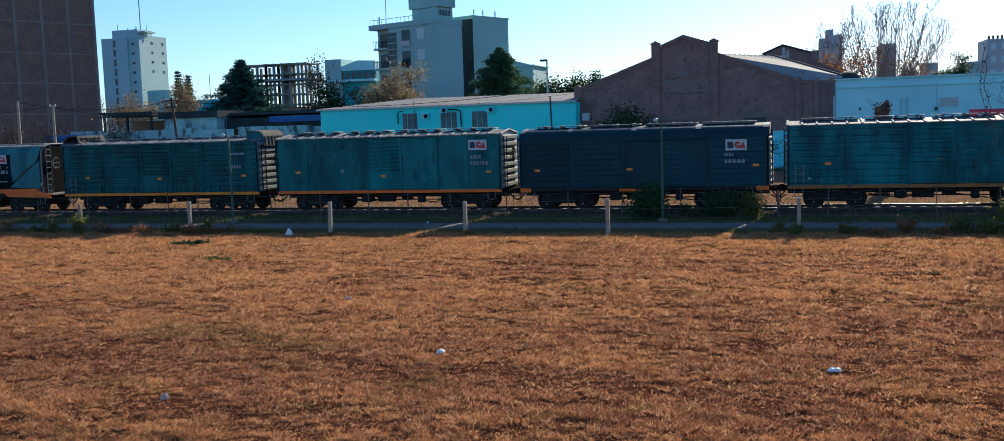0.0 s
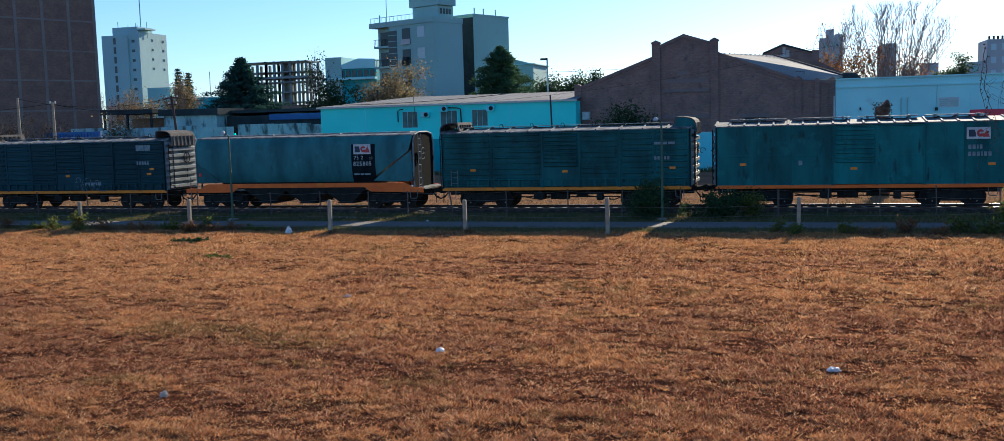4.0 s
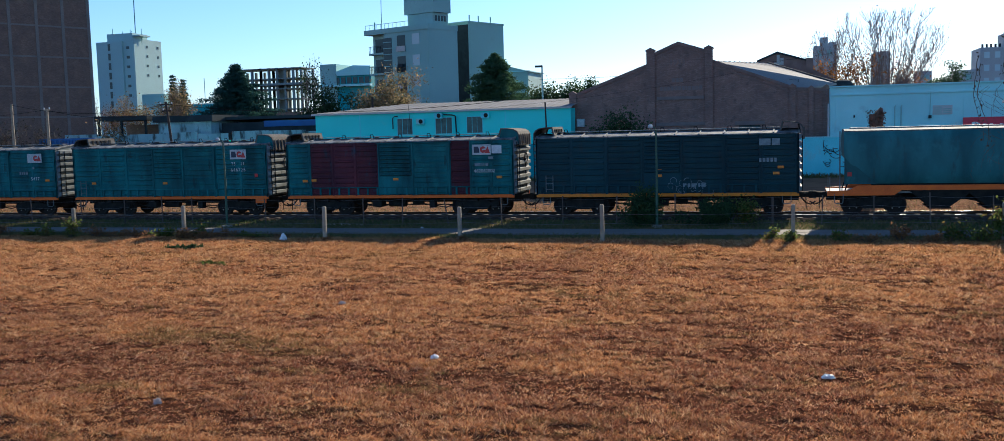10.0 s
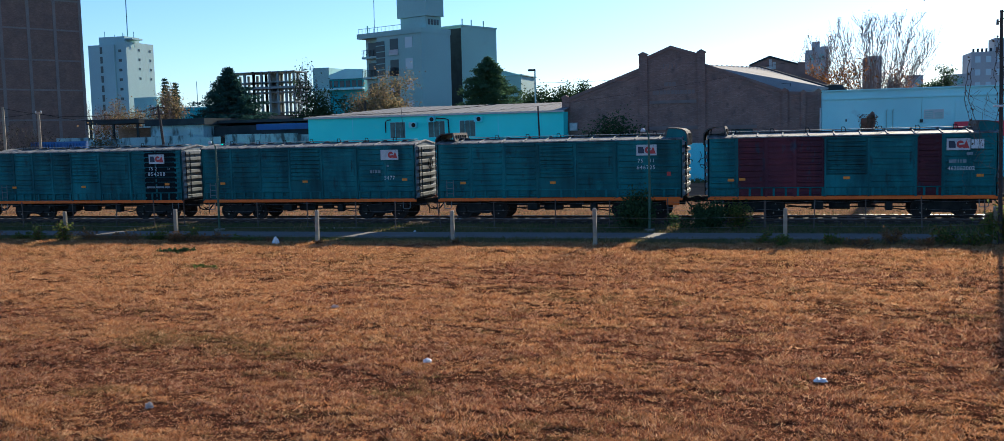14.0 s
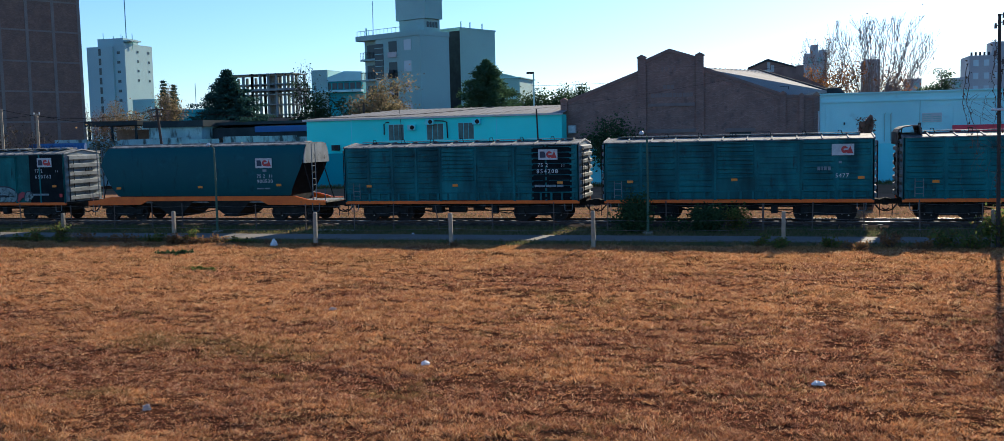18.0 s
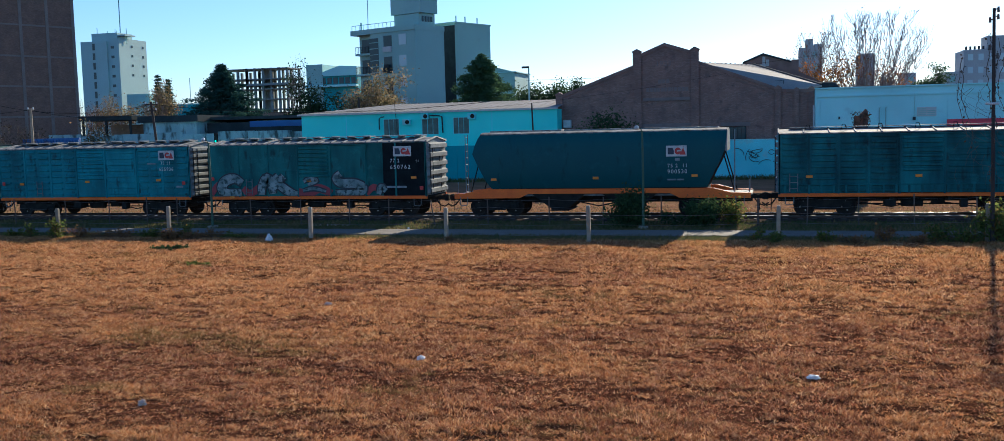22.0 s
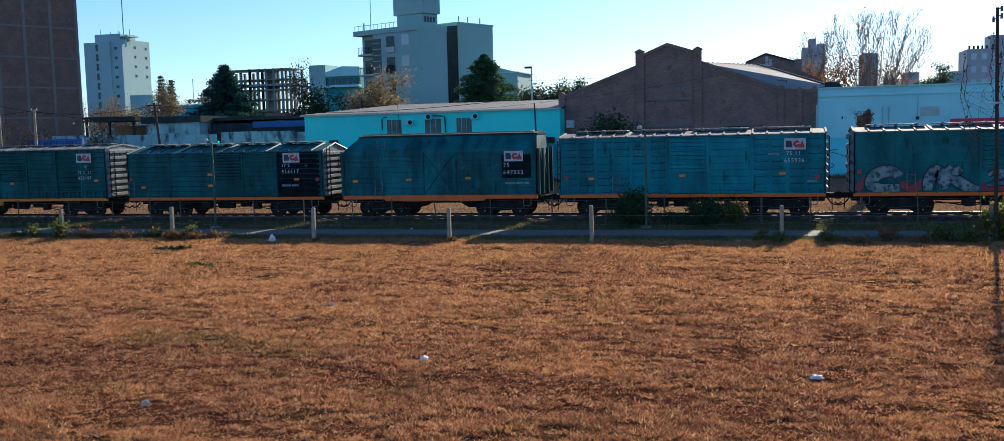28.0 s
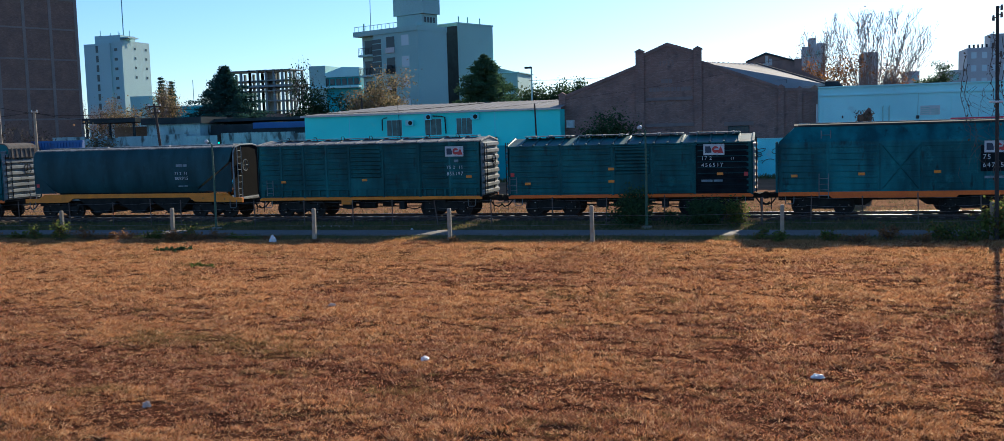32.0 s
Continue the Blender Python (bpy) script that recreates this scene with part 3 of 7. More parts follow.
def ribbed(x0, x1, z0, z1, count, height=0.12, depth=0.035, margin=0.09, breaks=0, y=-SIDE):
    """A pressed sheet with lying ribs that end short of its edges; breaks cuts the ribs into shorter ones."""
    cols = []
    n = breaks + 1
    for k in range(n):
        a, b = x0 + (x1 - x0) * k / n, x0 + (x1 - x0) * (k + 1) / n
        cols += [(a, 0), (a + margin, 0), (a + margin + 0.05, 1), (b - margin - 0.05, 1), (b - margin, 0)]
    cols.append((x1, 0))
    g = Geo()
    g.sheet([[(x, y - d * 1.35 * k, z) for x, k in cols] for z, d in rib_rows(z0, z1, count, height, depth)])
    return g


def end_wall(x, out, ribs=8, z0=FLOOR, z1=EAVE, half=SIDE, depth=0.12, crown=RIDGE):
    cols = [(-half, 0), (-half + 0.10, 0.0), (-half + 0.22, 1), (half - 0.22, 1), (half - 0.10, 0.0), (half, 0)]
    g = Geo()
    g.sheet([[(x + out * d * k, y, z) for y, k in cols] for z, d in rib_rows(z0, z1, ribs, (z1 - z0) / ribs * 0.72, depth)])
    g.add([(x, -half, z1), (x, half, z1), (x, 0, crown)], [(0, 1, 2)])
    return g


def wheelset_mesh():
    g = Geo().use("wheel")
    for y in (-0.84, 0.84):
        s = -1 if y < 0 else 1
        prof = [(0.09, 0.09), (0.11, 0.05), (0.34, 0.03), (0.38, 0.065), (0.45, 0.065), (0.45, -0.04), (0.48, -0.065), (0.38, -0.065), (0.34, -0.02), (0.10, -0.06)]
        rings = []
        for r, o in prof:
            rings.append([(r * math.cos(2 * math.pi * k / 28), y + s * o, r * math.sin(2 * math.pi * k / 28)) for k in range(28)])
        g.loft(rings, caps=False)
        g.use("tread")
        g.loft([[(q * math.cos(2 * math.pi * k / 10), y + s * o, q * math.sin(2 * math.pi * k / 10)) for k in range(10)] for q, o in ((0.095, 0.05), (0.095, 0.10), (0.05, 0.11))])
        for k in range(4):
            a = k * math.pi / 2
            g.box(0.2 * math.cos(a) - .03, 0.2 * math.cos(a) + .03, y + s * 0.036, y + s * 0.05, 0.2 * math.sin(a) - .03, 0.2 * math.sin(a) + .03)
        g.use("wheel")
    g.tube([(0, -0.95, 0), (0, 0.95, 0)], 0.08, 10)
    return g.mesh("wheelset")


def bogie_mesh():
    g = Geo()
    for s in (-1, 1):
        y = s * 1.02
        a, b = sorted((y - 0.06, y + 0.06))
        g.prism([(-1.15, .05), (-.75, .05), (-.45, -.16), (.45, -.16), (.75, .05), (1.15, .05), (1.15, .2), (.7, .22), (.4, .34), (-.4, .34), (-.7, .22), (-1.15, .2)], "y", a, b)
        for x in (-.9, .9):
            g.box(x - .17, x + .17, y - .11, y + .11, -.12, .16, .03)
        for x in (-.16, 0, .16):
            g.tube([(x, y - s * .0 - .0, -.12), (x, y, .22)], .065, 8)
    g.box(-.2, .2, -1.05, 1.05, .16, .38, .03)
    g.box(-1.2, -1.1, -.9, .9, .0, .12)
    g.box(1.1, 1.2, -.9, .9, .0, .12)
    return g.mesh("bogie")


WHEELSET, BOGIE = wheelset_mesh(), bogie_mesh()
BOGIE.materials.append(M["black"])


def coupler_mesh(out):
    g = Geo()
    g.box(*sorted((0, out * .45)), -.14, .14, -.12, .12, .02)
    g.box(*sorted((out * .42, out * .66)), -.2, .17, -.16, .16, .04)
    g.tube([(out * .1, -.35, -.1), (out * .3, -.4, -.35), (out * .52, -.38, -.42), (out * .72, -.3, -.3)], .035, 6)
    g.tube([(out * .2, -.9, .12), (out * .3, -.6, .1), (out * .5, -.25, .15)], .02, 5)
    g.tube([(out * .3, -.5, -.1), (out * .32, -.5, -.62)], .022, 5)
    return g.mesh("coupler")


COUPLERS = {1: coupler_mesh(1), -1: coupler_mesh(-1)}
for q in COUPLERS.values():
    q.materials.append(M["black"])


STIRRUP = Geo().tube([(0, 0, .96), (.01, -.02, .60), (.05, -.03, .55), (.33, -.03, .55), (.37, -.02, .60), (.38, 0, .96)], .02, 5).mesh("step_stirrup")
STIRRUP.materials.append(M["ladder"])


def running_gear(w, half, bogie_at, plain=True):
    for x in (-half + .3, half - .72):
        part("step_stirrup", STIRRUP, None, w, "hanging steel step", (x, -1.47, 0))
    for s in (-1, 1):
        b = part("bogie", BOGIE, None, w, "black cast bogie with coil springs", (s * bogie_at, 0, WHEEL_R))
        for k in (-0.9, 0.9):
            WHEELSETS.append((part("wheelset", WHEELSET, None, b, "steel wheelset", (k, 0, 0)), k))
        part("coupler", COUPLERS[s], None, w, "knuckle coupler with hanging hoses", (s * half, 0, 0.86))
    g = Geo()
    g.box(-half, half, -.32, .32, .62, .95)
    for x in (-bogie_at, -1.2, 1.2, bogie_at):
        g.box(x - .1, x + .1, -1.3, 1.3, .72, .92)
    part("centre_sill", g, "black", w)
    if plain:
        g = Geo()
        g.tube([(-.75, -.7, .58), (.15, -.7, .58)], .17, 12)
        g.tube([(.5, -.6, .6), (1.05, -.6, .6)], .12, 10)
        g.tube([(-2.6, -.5, .52), (2.6, -.5, .5)], .03, 5)
        g.tube([(-2.6, -.8, .62), (-1.2, -1.0, .42), (-.6, -.9, .55)], .028, 5)
        g.tube([(1.0, -.9, .6), (2.4, -1.0, .4), (2.8, -.6, .55)], .028, 5)
        g.box(-1.5, -1.0, -1.25, -.6, .45, .78, .03)
        g.box(1.6, 1.9, -1.3, -.9, .4, .8, .03)
        part("brake_gear", g, "black", w)


def letters(text, size, parent, at, material="letter", name="lettering", spacing=1.0):
    cu = bpy.data.curves.new("letters", "FONT")
    cu.body, cu.size, cu.space_character, cu.resolution_u = text, size, spacing, 2
    tmp = bpy.data.objects.new("letters", cu)
    scene.collection.objects.link(tmp)
    bpy.context.view_layer.update()
    me = bpy.data.meshes.new_from_object(tmp.evaluated_get(bpy.context.evaluated_depsgraph_get()))
    bpy.data.objects.remove(tmp)
    me.transform(Matrix.Rotation(radians(90), 4, "X"))
    me.materials.clear()
    return part(name, me, material, parent, at=at)


def bars(widths, height, parent, at, material="letter", gap=0.05):
    x = 0.0
    for w_ in widths:
        part("stencil_bar", Geo().box(0, w_, -.004, 0, 0, height), "letter_dim" if material == "letter" and height < .39 else material, parent, at=(at[0] + x, at[1], at[2]))
        x += w_ + gap


def logo(w, x, z, y, worn=0):
    """White plate with a navy and a red shape."""
    p = part("logo_plate", Geo().box(0, .94, -.012, 0, -.5, 0), "plate_white", w, "white plate with navy and red shapes", (x, y, z))
    if worn < 2:
        part("navy_mark", Geo().prism([(.08, -.40), (.08, -.10), (.30, -.10), (.36, -.25), (.36, -.40)], "y", -.018, -.012), "mark_navy", p)
    oval = [(.54 + .15 * math.cos(2 * math.pi * k / 18), -.25 + .16 * math.sin(2 * math.pi * k / 18)) for k in range(18)]
    part("red_mark", Geo().prism(oval, "y", -.018, -.012), "mark_red", p)
    part("pale_slit", Geo().prism([(.50, -.28), (.50, -.21), (.70, -.19), (.70, -.26)], "y", -.021, -.017), "plate_white", p)
    part("red_wedge", Geo().prism([(.62, -.42), (.78, -.09), (.90, -.42)], "y", -.0165, -.011), "mark_red", p)
    return p


def reflectors(w, spots, y=-SIDE - .045):
    g = Geo().box(0, .28, -.014, 0, 0, .12, .004).mesh("reflector")
    g.materials.append(M["reflector"])
    for x, z in spots:
        part("reflector", g, None, w, "amber reflector", (x, y, z))


def red_squares(w, spots, y):
    me = Geo().box(0, .18, -.012, 0, 0, .18, .003).mesh("red_square")
    me.materials.append(M["mark_red"])
    for x, z in spots:
        part("red_square", me, None, w, "small red painted square", (x, y, z))


def ladder(w, x, z0, z1, y, width=0.38, step=0.3, material="ladder", along="x"):
    g = Geo()
    for k in (0, width):
        a = (x + k, y, z0) if along == "x" else (x, y + k, z0)
        b = (x + k, y, z1) if along == "x" else (x, y + k, z1)
        g.tube([a, b], .022, 5)
    z = z0 + step / 2
    while z < z1:
        b = (x + width, y, z) if along == "x" else (x, y + width, z)
        g.tube([(x, y, z), b], .016, 5)
        z += step
    return part("ladder", g, material, w, "thin steel ladder")


def roof_parts(w, half, style, eave=EAVE, ridge=RIDGE, side=SIDE, roof_mat="roof_grey"):
    g = Geo()
    o = .03
    g.prism([(-side - o, eave - .02), (-side - o, eave + .03), (0, ridge + .03), (side + o, eave + .03), (side + o, eave - .02), (0, ridge - .03)], "x", -half - .03, half + .03)
    part("roof", g, roof_mat, w, "low pitched dusty metal roof")
    step = .62 if style == "boards" else 1.02
    n = int(2 * half / step)
    wd = .07 if style == "boards" else .045
    g = Geo()
    ends = []
    for yy, zz, hh in ((-side - .04, eave + .03, .04), (0, ridge + .03, .05), (side + .04, eave + .03, .04)):
        ends.append([(-wd, yy, zz - (.05 if yy else 0)), (-wd * .5, yy, zz + hh), (wd * .5, yy, zz + hh), (wd, yy, zz - (.05 if yy else 0))])
    g.loft(ends)
    rib = g.mesh("roof_rib")
    rib.materials.append(M[roof_mat])
    for i in range(n + 1):
        part("roof_rib", rib, None, w, at=(-half + (2 * half) * i / n, 0, 0))
    if style == "boards":
        count, gap = 4, .30
        ln = (2 * half - 1.2 - gap * (count - 1)) / count
        plank = Geo().box(0, ln, -.42, .42, 0, .045, .008)
        for k in range(3):
            plank.box(ln * (.15 + .35 * k), ln * (.15 + .35 * k) + .06, -.46, .46, -.06, .07)
        me = plank.mesh("walkway")
        me.materials.append(M["board"])
        for k in range(count):
            part("walkway", me, None, w, "pale roof walkway", (-half + .6 + k * (ln + gap), 0, ridge + .10))
    else:
        g = Geo()
        g.box(-half + .5, half - .5, -.3, .3, ridge + .07, ridge + .105, .008)
        part("walkway", g, "board", w, "narrow roof walkway")
        hoop = Geo().tube([(0, -.55, ridge), (.02, -.55, ridge + .2), (.14, -.55, ridge + .2), (.2, -.55, ridge + .02)], .02, 4).mesh("roof_hoop")
        hoop.materials.append(M["black"])
        x = -half + 1.2
        while x < half - .8:
            part("roof_hoop", hoop, None, w, "small steel hoop on the roof", (x, 0, 0))
            x += 1.55


def hood(w, half, s, open_side=False):
    """Curved steel hood over one end of the roof: it rises inwards and bends down over the end wall."""
    outer = [(-.86, 3.84), (-.74, 4.26), (-.40, 4.25), (-.05, 4.20), (.12, 4.10), (.20, 3.94), (.22, 3.42)]
    inner = [(.19, 3.42), (.17, 3.90), (.08, 4.05), (-.06, 4.15), (-.40, 4.21), (-.68, 4.21), (-.78, 3.84)]
    part("end_hood", Geo().prism([(s * (half + x), z) for x, z in outer + inner], "y", -1.12, 1.12), "hood", w, "curved dusty hood over the roof end")
    side = [(-.80, 3.80), (-.70, 4.22), (-.40, 4.215), (-.06, 4.16), (.09, 4.06), (.17, 3.90), (.185, 3.46), (0, 3.46), (0, 3.80)]
    for y in (() if open_side else (-1.10, 1.04)):
        part("hood_side", Geo().prism([(s * (half + x), z) for x, z in side], "y", y, y + .06), "teal_dark", w, "dark side plate of the hood")
    if open_side:
        for y in (-.9, .9):
            part("hood_stay", Geo().tube([(s * (half + .05), y, 3.7), (s * (half - .02), y, 4.16)], .03, 5), "black", w)
    if s < 0:
        for k in range(5):
            part("hood_slot", Geo().box(half * s + .70, half * s + .84, -.85 + k * .36, -.72 + k * .36, 3.86, 4.14), "black", w)
    for k in range(6):
        part("hood_rib", Geo().box(*sorted((s * (half + .215), s * (half + .245))), -.95 + k * .36, -.87 + k * .36, 3.44, 3.98, .008), "hood", w)


def end_fittings(w, half, s):
    x = s * (half + .14)
    g = Geo()
    g.tube([(x, .35 + .28 * math.cos(2 * math.pi * k / 14), 2.75 + .28 * math.sin(2 * math.pi * k / 14)) for k in range(15)], .022, 5)
    g.tube([(x, .35, 2.47), (x, .35, 3.03)], .016, 5)
    g.tube([(x, .07, 2.75), (x, .63, 2.75)], .016, 5)
    g.tube([(x - s * .02, .35, 2.75), (x - s * .02, .35, 1.1)], .02, 5)
    part("brake_wheel", g, "black", w, "black hand brake wheel")
    ladder(w, x, 1.1, 3.6, -1.32, .4, .36, "black", "y")


def boxcar(L, R, paint, label, style="loops", bays=(2, 1), ribs=10, sill="orange", hoods=(), paints=None, depth=.035, louvre=True, breaks=0,
           eave=EAVE, ridge=RIDGE, plate=None, worn=0, stencil=None, black=None, spots=None, steps=0.5, low=None, rib_h=.12, end_ribs=8, reds=()):
    half, mid = (R - L) / 2, (L + R) / 2
    w = thing("freight_wagon", label, "freight wagon", (mid, 48.5, 0.2), "wagons of the freight train")
    TRAIN.append((w, mid))
    running_gear(w, half, half - 2.05)
    d0, d1, d2 = -half + 5.1, -half + 6.95, -half + 8.9
    floor = Geo().box(-half + .03, half - .03, -SIDE + .05, SIDE - .05, SILL + .04, FLOOR + .02)
    part("floor", floor, "black", w)
    paints = paints or {}
    edges = [-half + .06 + (d0 + half - .06) * i / bays[0] for i in range(bays[0] + 1)]
    right = [d2 + (half - .06 - d2) * i / bays[1] for i in range(bays[1] + 1)]
    k = 0
    for a, b in list(zip(edges, edges[1:])) + list(zip(right, right[1:])):
        part("side_panel", ribbed(a + .012, b - .012, FLOOR - .02, eave, ribs, rib_h, depth, breaks=breaks), paints.get(k, paint), w)
        k += 1
    for k, a in enumerate(edges + right):
        skin = paints.get(k, paint) if k in paints and k - 1 in paints else paint
        part("side_post", Geo().box(a - .045, a + .045, -SIDE - .03, -SIDE + .04, FLOOR - .02, eave - .01, .008), skin, w)
    if louvre:
        door = part("louvred_door", ribbed(d0 + .06, d1 - .03, 2.0, eave - .12, 8, .15, .05, .06, y=-SIDE - .05), paints.get("door", paint), w, "sliding door with lying louvres")
        part("door_panel", Geo().box(d0 + .06, d1 - .03, -SIDE - .06, -SIDE - .03, FLOOR + .03, 2.0, .008), paints.get("door", paint), door)
    else:
        part("door", Geo().box(d0 + .06, d1 - .03, -SIDE - .06, -SIDE - .03, FLOOR + .03, eave - .12, .01), paints.get("door", paint), w, "plain sliding door")
    rd = part("plain_door", ribbed(d1 + .03, d2 - .06, FLOOR + .03, eave - .12, ribs, rib_h * .8, depth * .55, y=-SIDE - .04), paints.get("plain", paint), w, "sliding door of pressed sheet")
    for a in (d0 + .03, d1, d2 - .03):
        part("door_post", Geo().box(a - .035, a + .035, -SIDE - .085, -SIDE, FLOOR - .02, eave - .06, .008), paints.get("door", paint), rd if a > d0 + 1 else w)
    part("door_rail", Geo().box(d0 - .1, d2 + .1, -SIDE - .10, -SIDE - .02, eave - .11, eave - .05, .01), paint, w)
    g = Geo()
    g.add([(-half, SIDE, FLOOR), (half, SIDE, FLOOR), (half, SIDE, eave), (-half, SIDE, eave)], [(0, 1, 2, 3)])
    part("far_side", g, paint, w)
    for s in (-1, 1):
        part("end_wall", end_wall(s * half, s, end_ribs, z1=eave, crown=ridge, depth=.17 if end_ribs < 7 else .14), "end_lit_grey", w, "dusty corrugated end wall, grey paled to look sunlit")
        end_fittings(w, half, s)
        for y in (-SIDE, SIDE):
            g = Geo().box(*sorted((s * half, s * (half - .08))), y - .03, y + .03, FLOOR - .05, eave, .008)
            part("corner_post", g, paint, w)
    for y in (-SIDE - .02, SIDE - .06):
        part("side_sill", Geo().box(-half, half, y, y + .08, SILL, FLOOR, .01), sill, w, "bright painted side sill")
    roof_parts(w, half, style, eave, ridge, roof_mat="roof_grey" if eave == EAVE else paint)
    for s in hoods:
        hood(w, half, 1 if s > 0 else -1, s < 0 or s > 1)
    if black:
        part("stencil_panel", ribbed(-half + black[0], min(half - .08, -half + black[0] + black[1]), FLOOR - .02, eave - .03, ribs, rib_h, depth, .05, y=-SIDE - .014), "black_panel", w, "black painted stencil panel")
    if plate:
        logo(w, -half + plate[0], plate[1], -SIDE - .075, worn)
    for item in stencil or ():
        kind, x, z = item[:3]
        if kind == "text":
            letters(item[3], item[4], w, (-half + x, -SIDE - .080, z), spacing=item[5] if len(item) > 5 else 1.15)
        else:
            bars(item[3], item[4], w, (-half + x, -SIDE - .076, z))
    reflectors(w, [(-half + x, z) for x, z in (spots or ((.9, 1.72), (5.5, 1.62), (half * 2 - .9, 1.75)))], -SIDE - .072)
    red_squares(w, [(-half + x, z) for x, z in reds], -SIDE - .072)
    if low:
        for a, b in low:
            part("sill_bracket", Geo().box(-half + a, -half + b, -SIDE - .03, -SIDE + .05, SILL - .22, SILL + .02, .01), sill, w)
    if steps:
        ladder(w, -half + steps, 1.15, 1.95, -SIDE - .10, .34, .27)
    if style == "loops":
        pocket = Geo().box(-.05, .05, -.055, 0, FLOOR + .01, FLOOR + .36, .01).mesh("stake_pocket")
        pocket.materials.append(M[paint])
        n = int((2 * half - .6) / .52)
        for k in range(n + 1):
            part("stake_pocket", pocket, None, w, "short upright stay above the sill" if k == 0 else "", (-half + .3 + (2 * half - .6) * k / n, -SIDE - .035, 0))
        part("lower_belt", Geo().box(-half + .1, half - .1, -SIDE - .075, -SIDE - .03, FLOOR + .36, FLOOR + .41, .008), paint, w)
    return w, half


def panel_from_rows(rows, n=10):
    """rows: (z, y, x left, x right) from the bottom up."""
    g = Geo()
    g.sheet([[(a + (b - a) * i / n, y, z) for i in range(n + 1)] for z, y, a, b in rows])
    return g


def hopper(L, R, paint, label, outline, frame_poly, bins, top, sill="orange", gusset=None, cap=False, plate=None, worn=0, stencil=(), spots=(), bin_z=.34, bogie_in=2.0, black=None, inner="pitch"):
    half, mid, ln = (R - L) / 2, (L + R) / 2, R - L
    w = thing("hopper_wagon", label, "hopper wagon", (mid, 48.5, 0.2), "wagons of the freight train")
    TRAIN.append((w, mid))
    running_gear(w, half, half - bogie_in, False)
    near = [(z, -y, a - half, b - half) for z, y, a, b in outline]
    far = [(z, y, a - half, b - half) for z, y, a, b in outline]
    smooth(part("tank_side", panel_from_rows(near), paint, w, "smooth bulging steel side"))
    smooth(part("tank_side", panel_from_rows(far), paint, w))
    for col in (2, 3):
        g = Geo()
        g.sheet([[(r[col], -y, z), (r[col], -y * .4, z + .02), (r[col], y * .4, z + .02), (r[col], y, z)] for r in far for z, y in ((r[0], r[1]),)])
        part("end_slope", g, inner if col == 3 and not gusset else paint, w, "sloping end sheet")
    z, y, a, b = near[-1]
    g = Geo().prism([(y, z), (y, z + .05), (y * .6, top), (-y * .6, top), (-y, z + .05), (-y, z)], "x", a, b)
    part("roof", g, "roof_grey", w, "dusty hopper roof")
    seg = (b - a - .6) / 3
    lid = Geo().box(0, seg - .12, -.45, .45, 0, .07, .015).mesh("hatch")
    lid.materials.append(M["board"])
    for k in range(3):
        part("hatch", lid, None, w, "long pale roof hatch", (a + .3 + k * seg, 0, top - .005))
    for y in (-1.46, 1.34):
        part("side_frame", Geo().prism([(x - half, zz) for x, zz in frame_poly], "y", y, y + .12), sill, w, "orange painted side frame")
    part("platform", Geo().box(-half, half, -1.3, 1.3, .98, 1.06), "board", w, "pale end platform")
    g0 = Geo().box(near[0][2], near[0][3], -1.1, 1.1, 1.06, near[0][0] + .02)
    part("belly", g0, "black", w)
    for x in bins:
        q = Geo()
        q.loft([[(x - 1.3 - half, -1.4, 1.1), (x + 1.3 - half, -1.4, 1.1), (x + 1.3 - half, 1.4, 1.1), (x - 1.3 - half, 1.4, 1.1)],
                [(x - .36 - half, -1.15, bin_z), (x + .36 - half, -1.15, bin_z), (x + .36 - half, 1.15, bin_z), (x - .36 - half, 1.15, bin_z)]])
        q.box(x - .45 - half, x + .45 - half, -1.2, 1.2, bin_z - .06, bin_z)
        part("discharge_bin", q, "black", w, "dark discharge bin")
    q = Geo()
    q.tube([(-half + 2, -.9, .75), (half - 2, -.9, .7)], .035, 6)
    q.tube([(-1.0, -1.0, .7), (0, -1.15, .5), (.7, -1.0, .62), (1.2, -1.15, .5)], .03, 5)
    part("brake_gear", q, "black", w)
    if gusset:
        part("end_gusset", Geo().prism([(x - half, zz) for x, zz in gusset], "y", -1.482, -1.45), paint, w, "flat end gusset plate")
        part("end_gusset", Geo().prism([(.72 - half, 1.40), (.72 - half, 2.62), (2.1 - half, 1.40)], "y", -1.482, -1.45), paint, w, "flat end gusset plate")
        red_squares(w, [(.85 - half, 1.75)], -1.50)
        shape = [(-1.40, 1.08), (-1.42, 2.9), (-1.40, 3.3), (-1.32, 3.55), (-1.2, 3.72), (-.6, 3.84), (.6, 3.84), (1.2, 3.72), (1.32, 3.55), (1.40, 3.3), (1.42, 2.9), (1.40, 1.08)]
        # Flat sheet whose black stands for the shade in the recessed end.
        part("end_panel", Geo().prism(shape, "x", 13.02 - half, 13.07 - half), "pitch", w, "flat black sheet for the shade in the end recess")
        part("panel_rim", Geo().tube([(13.09 - half, y, z) for y, z in shape], .045, 5), "end_lit_grey", w, "pale rim of the end panel")
        ring = [(13.2 - half, -.35 + .3 * math.cos(2 * math.pi * k / 14), 2.75 + .3 * math.sin(2 * math.pi * k / 14)) for k in range(15)]
        part("brake_wheel", Geo().tube(ring, .025, 5).tube([(13.2 - half, -.65, 2.75), (13.2 - half, -.05, 2.75)], .018, 4).tube([(13.2 - half, -.35, 2.45), (13.2 - half, -.35, 3.05)], .018, 4), "end_lit_grey", w, "pale hand brake wheel")
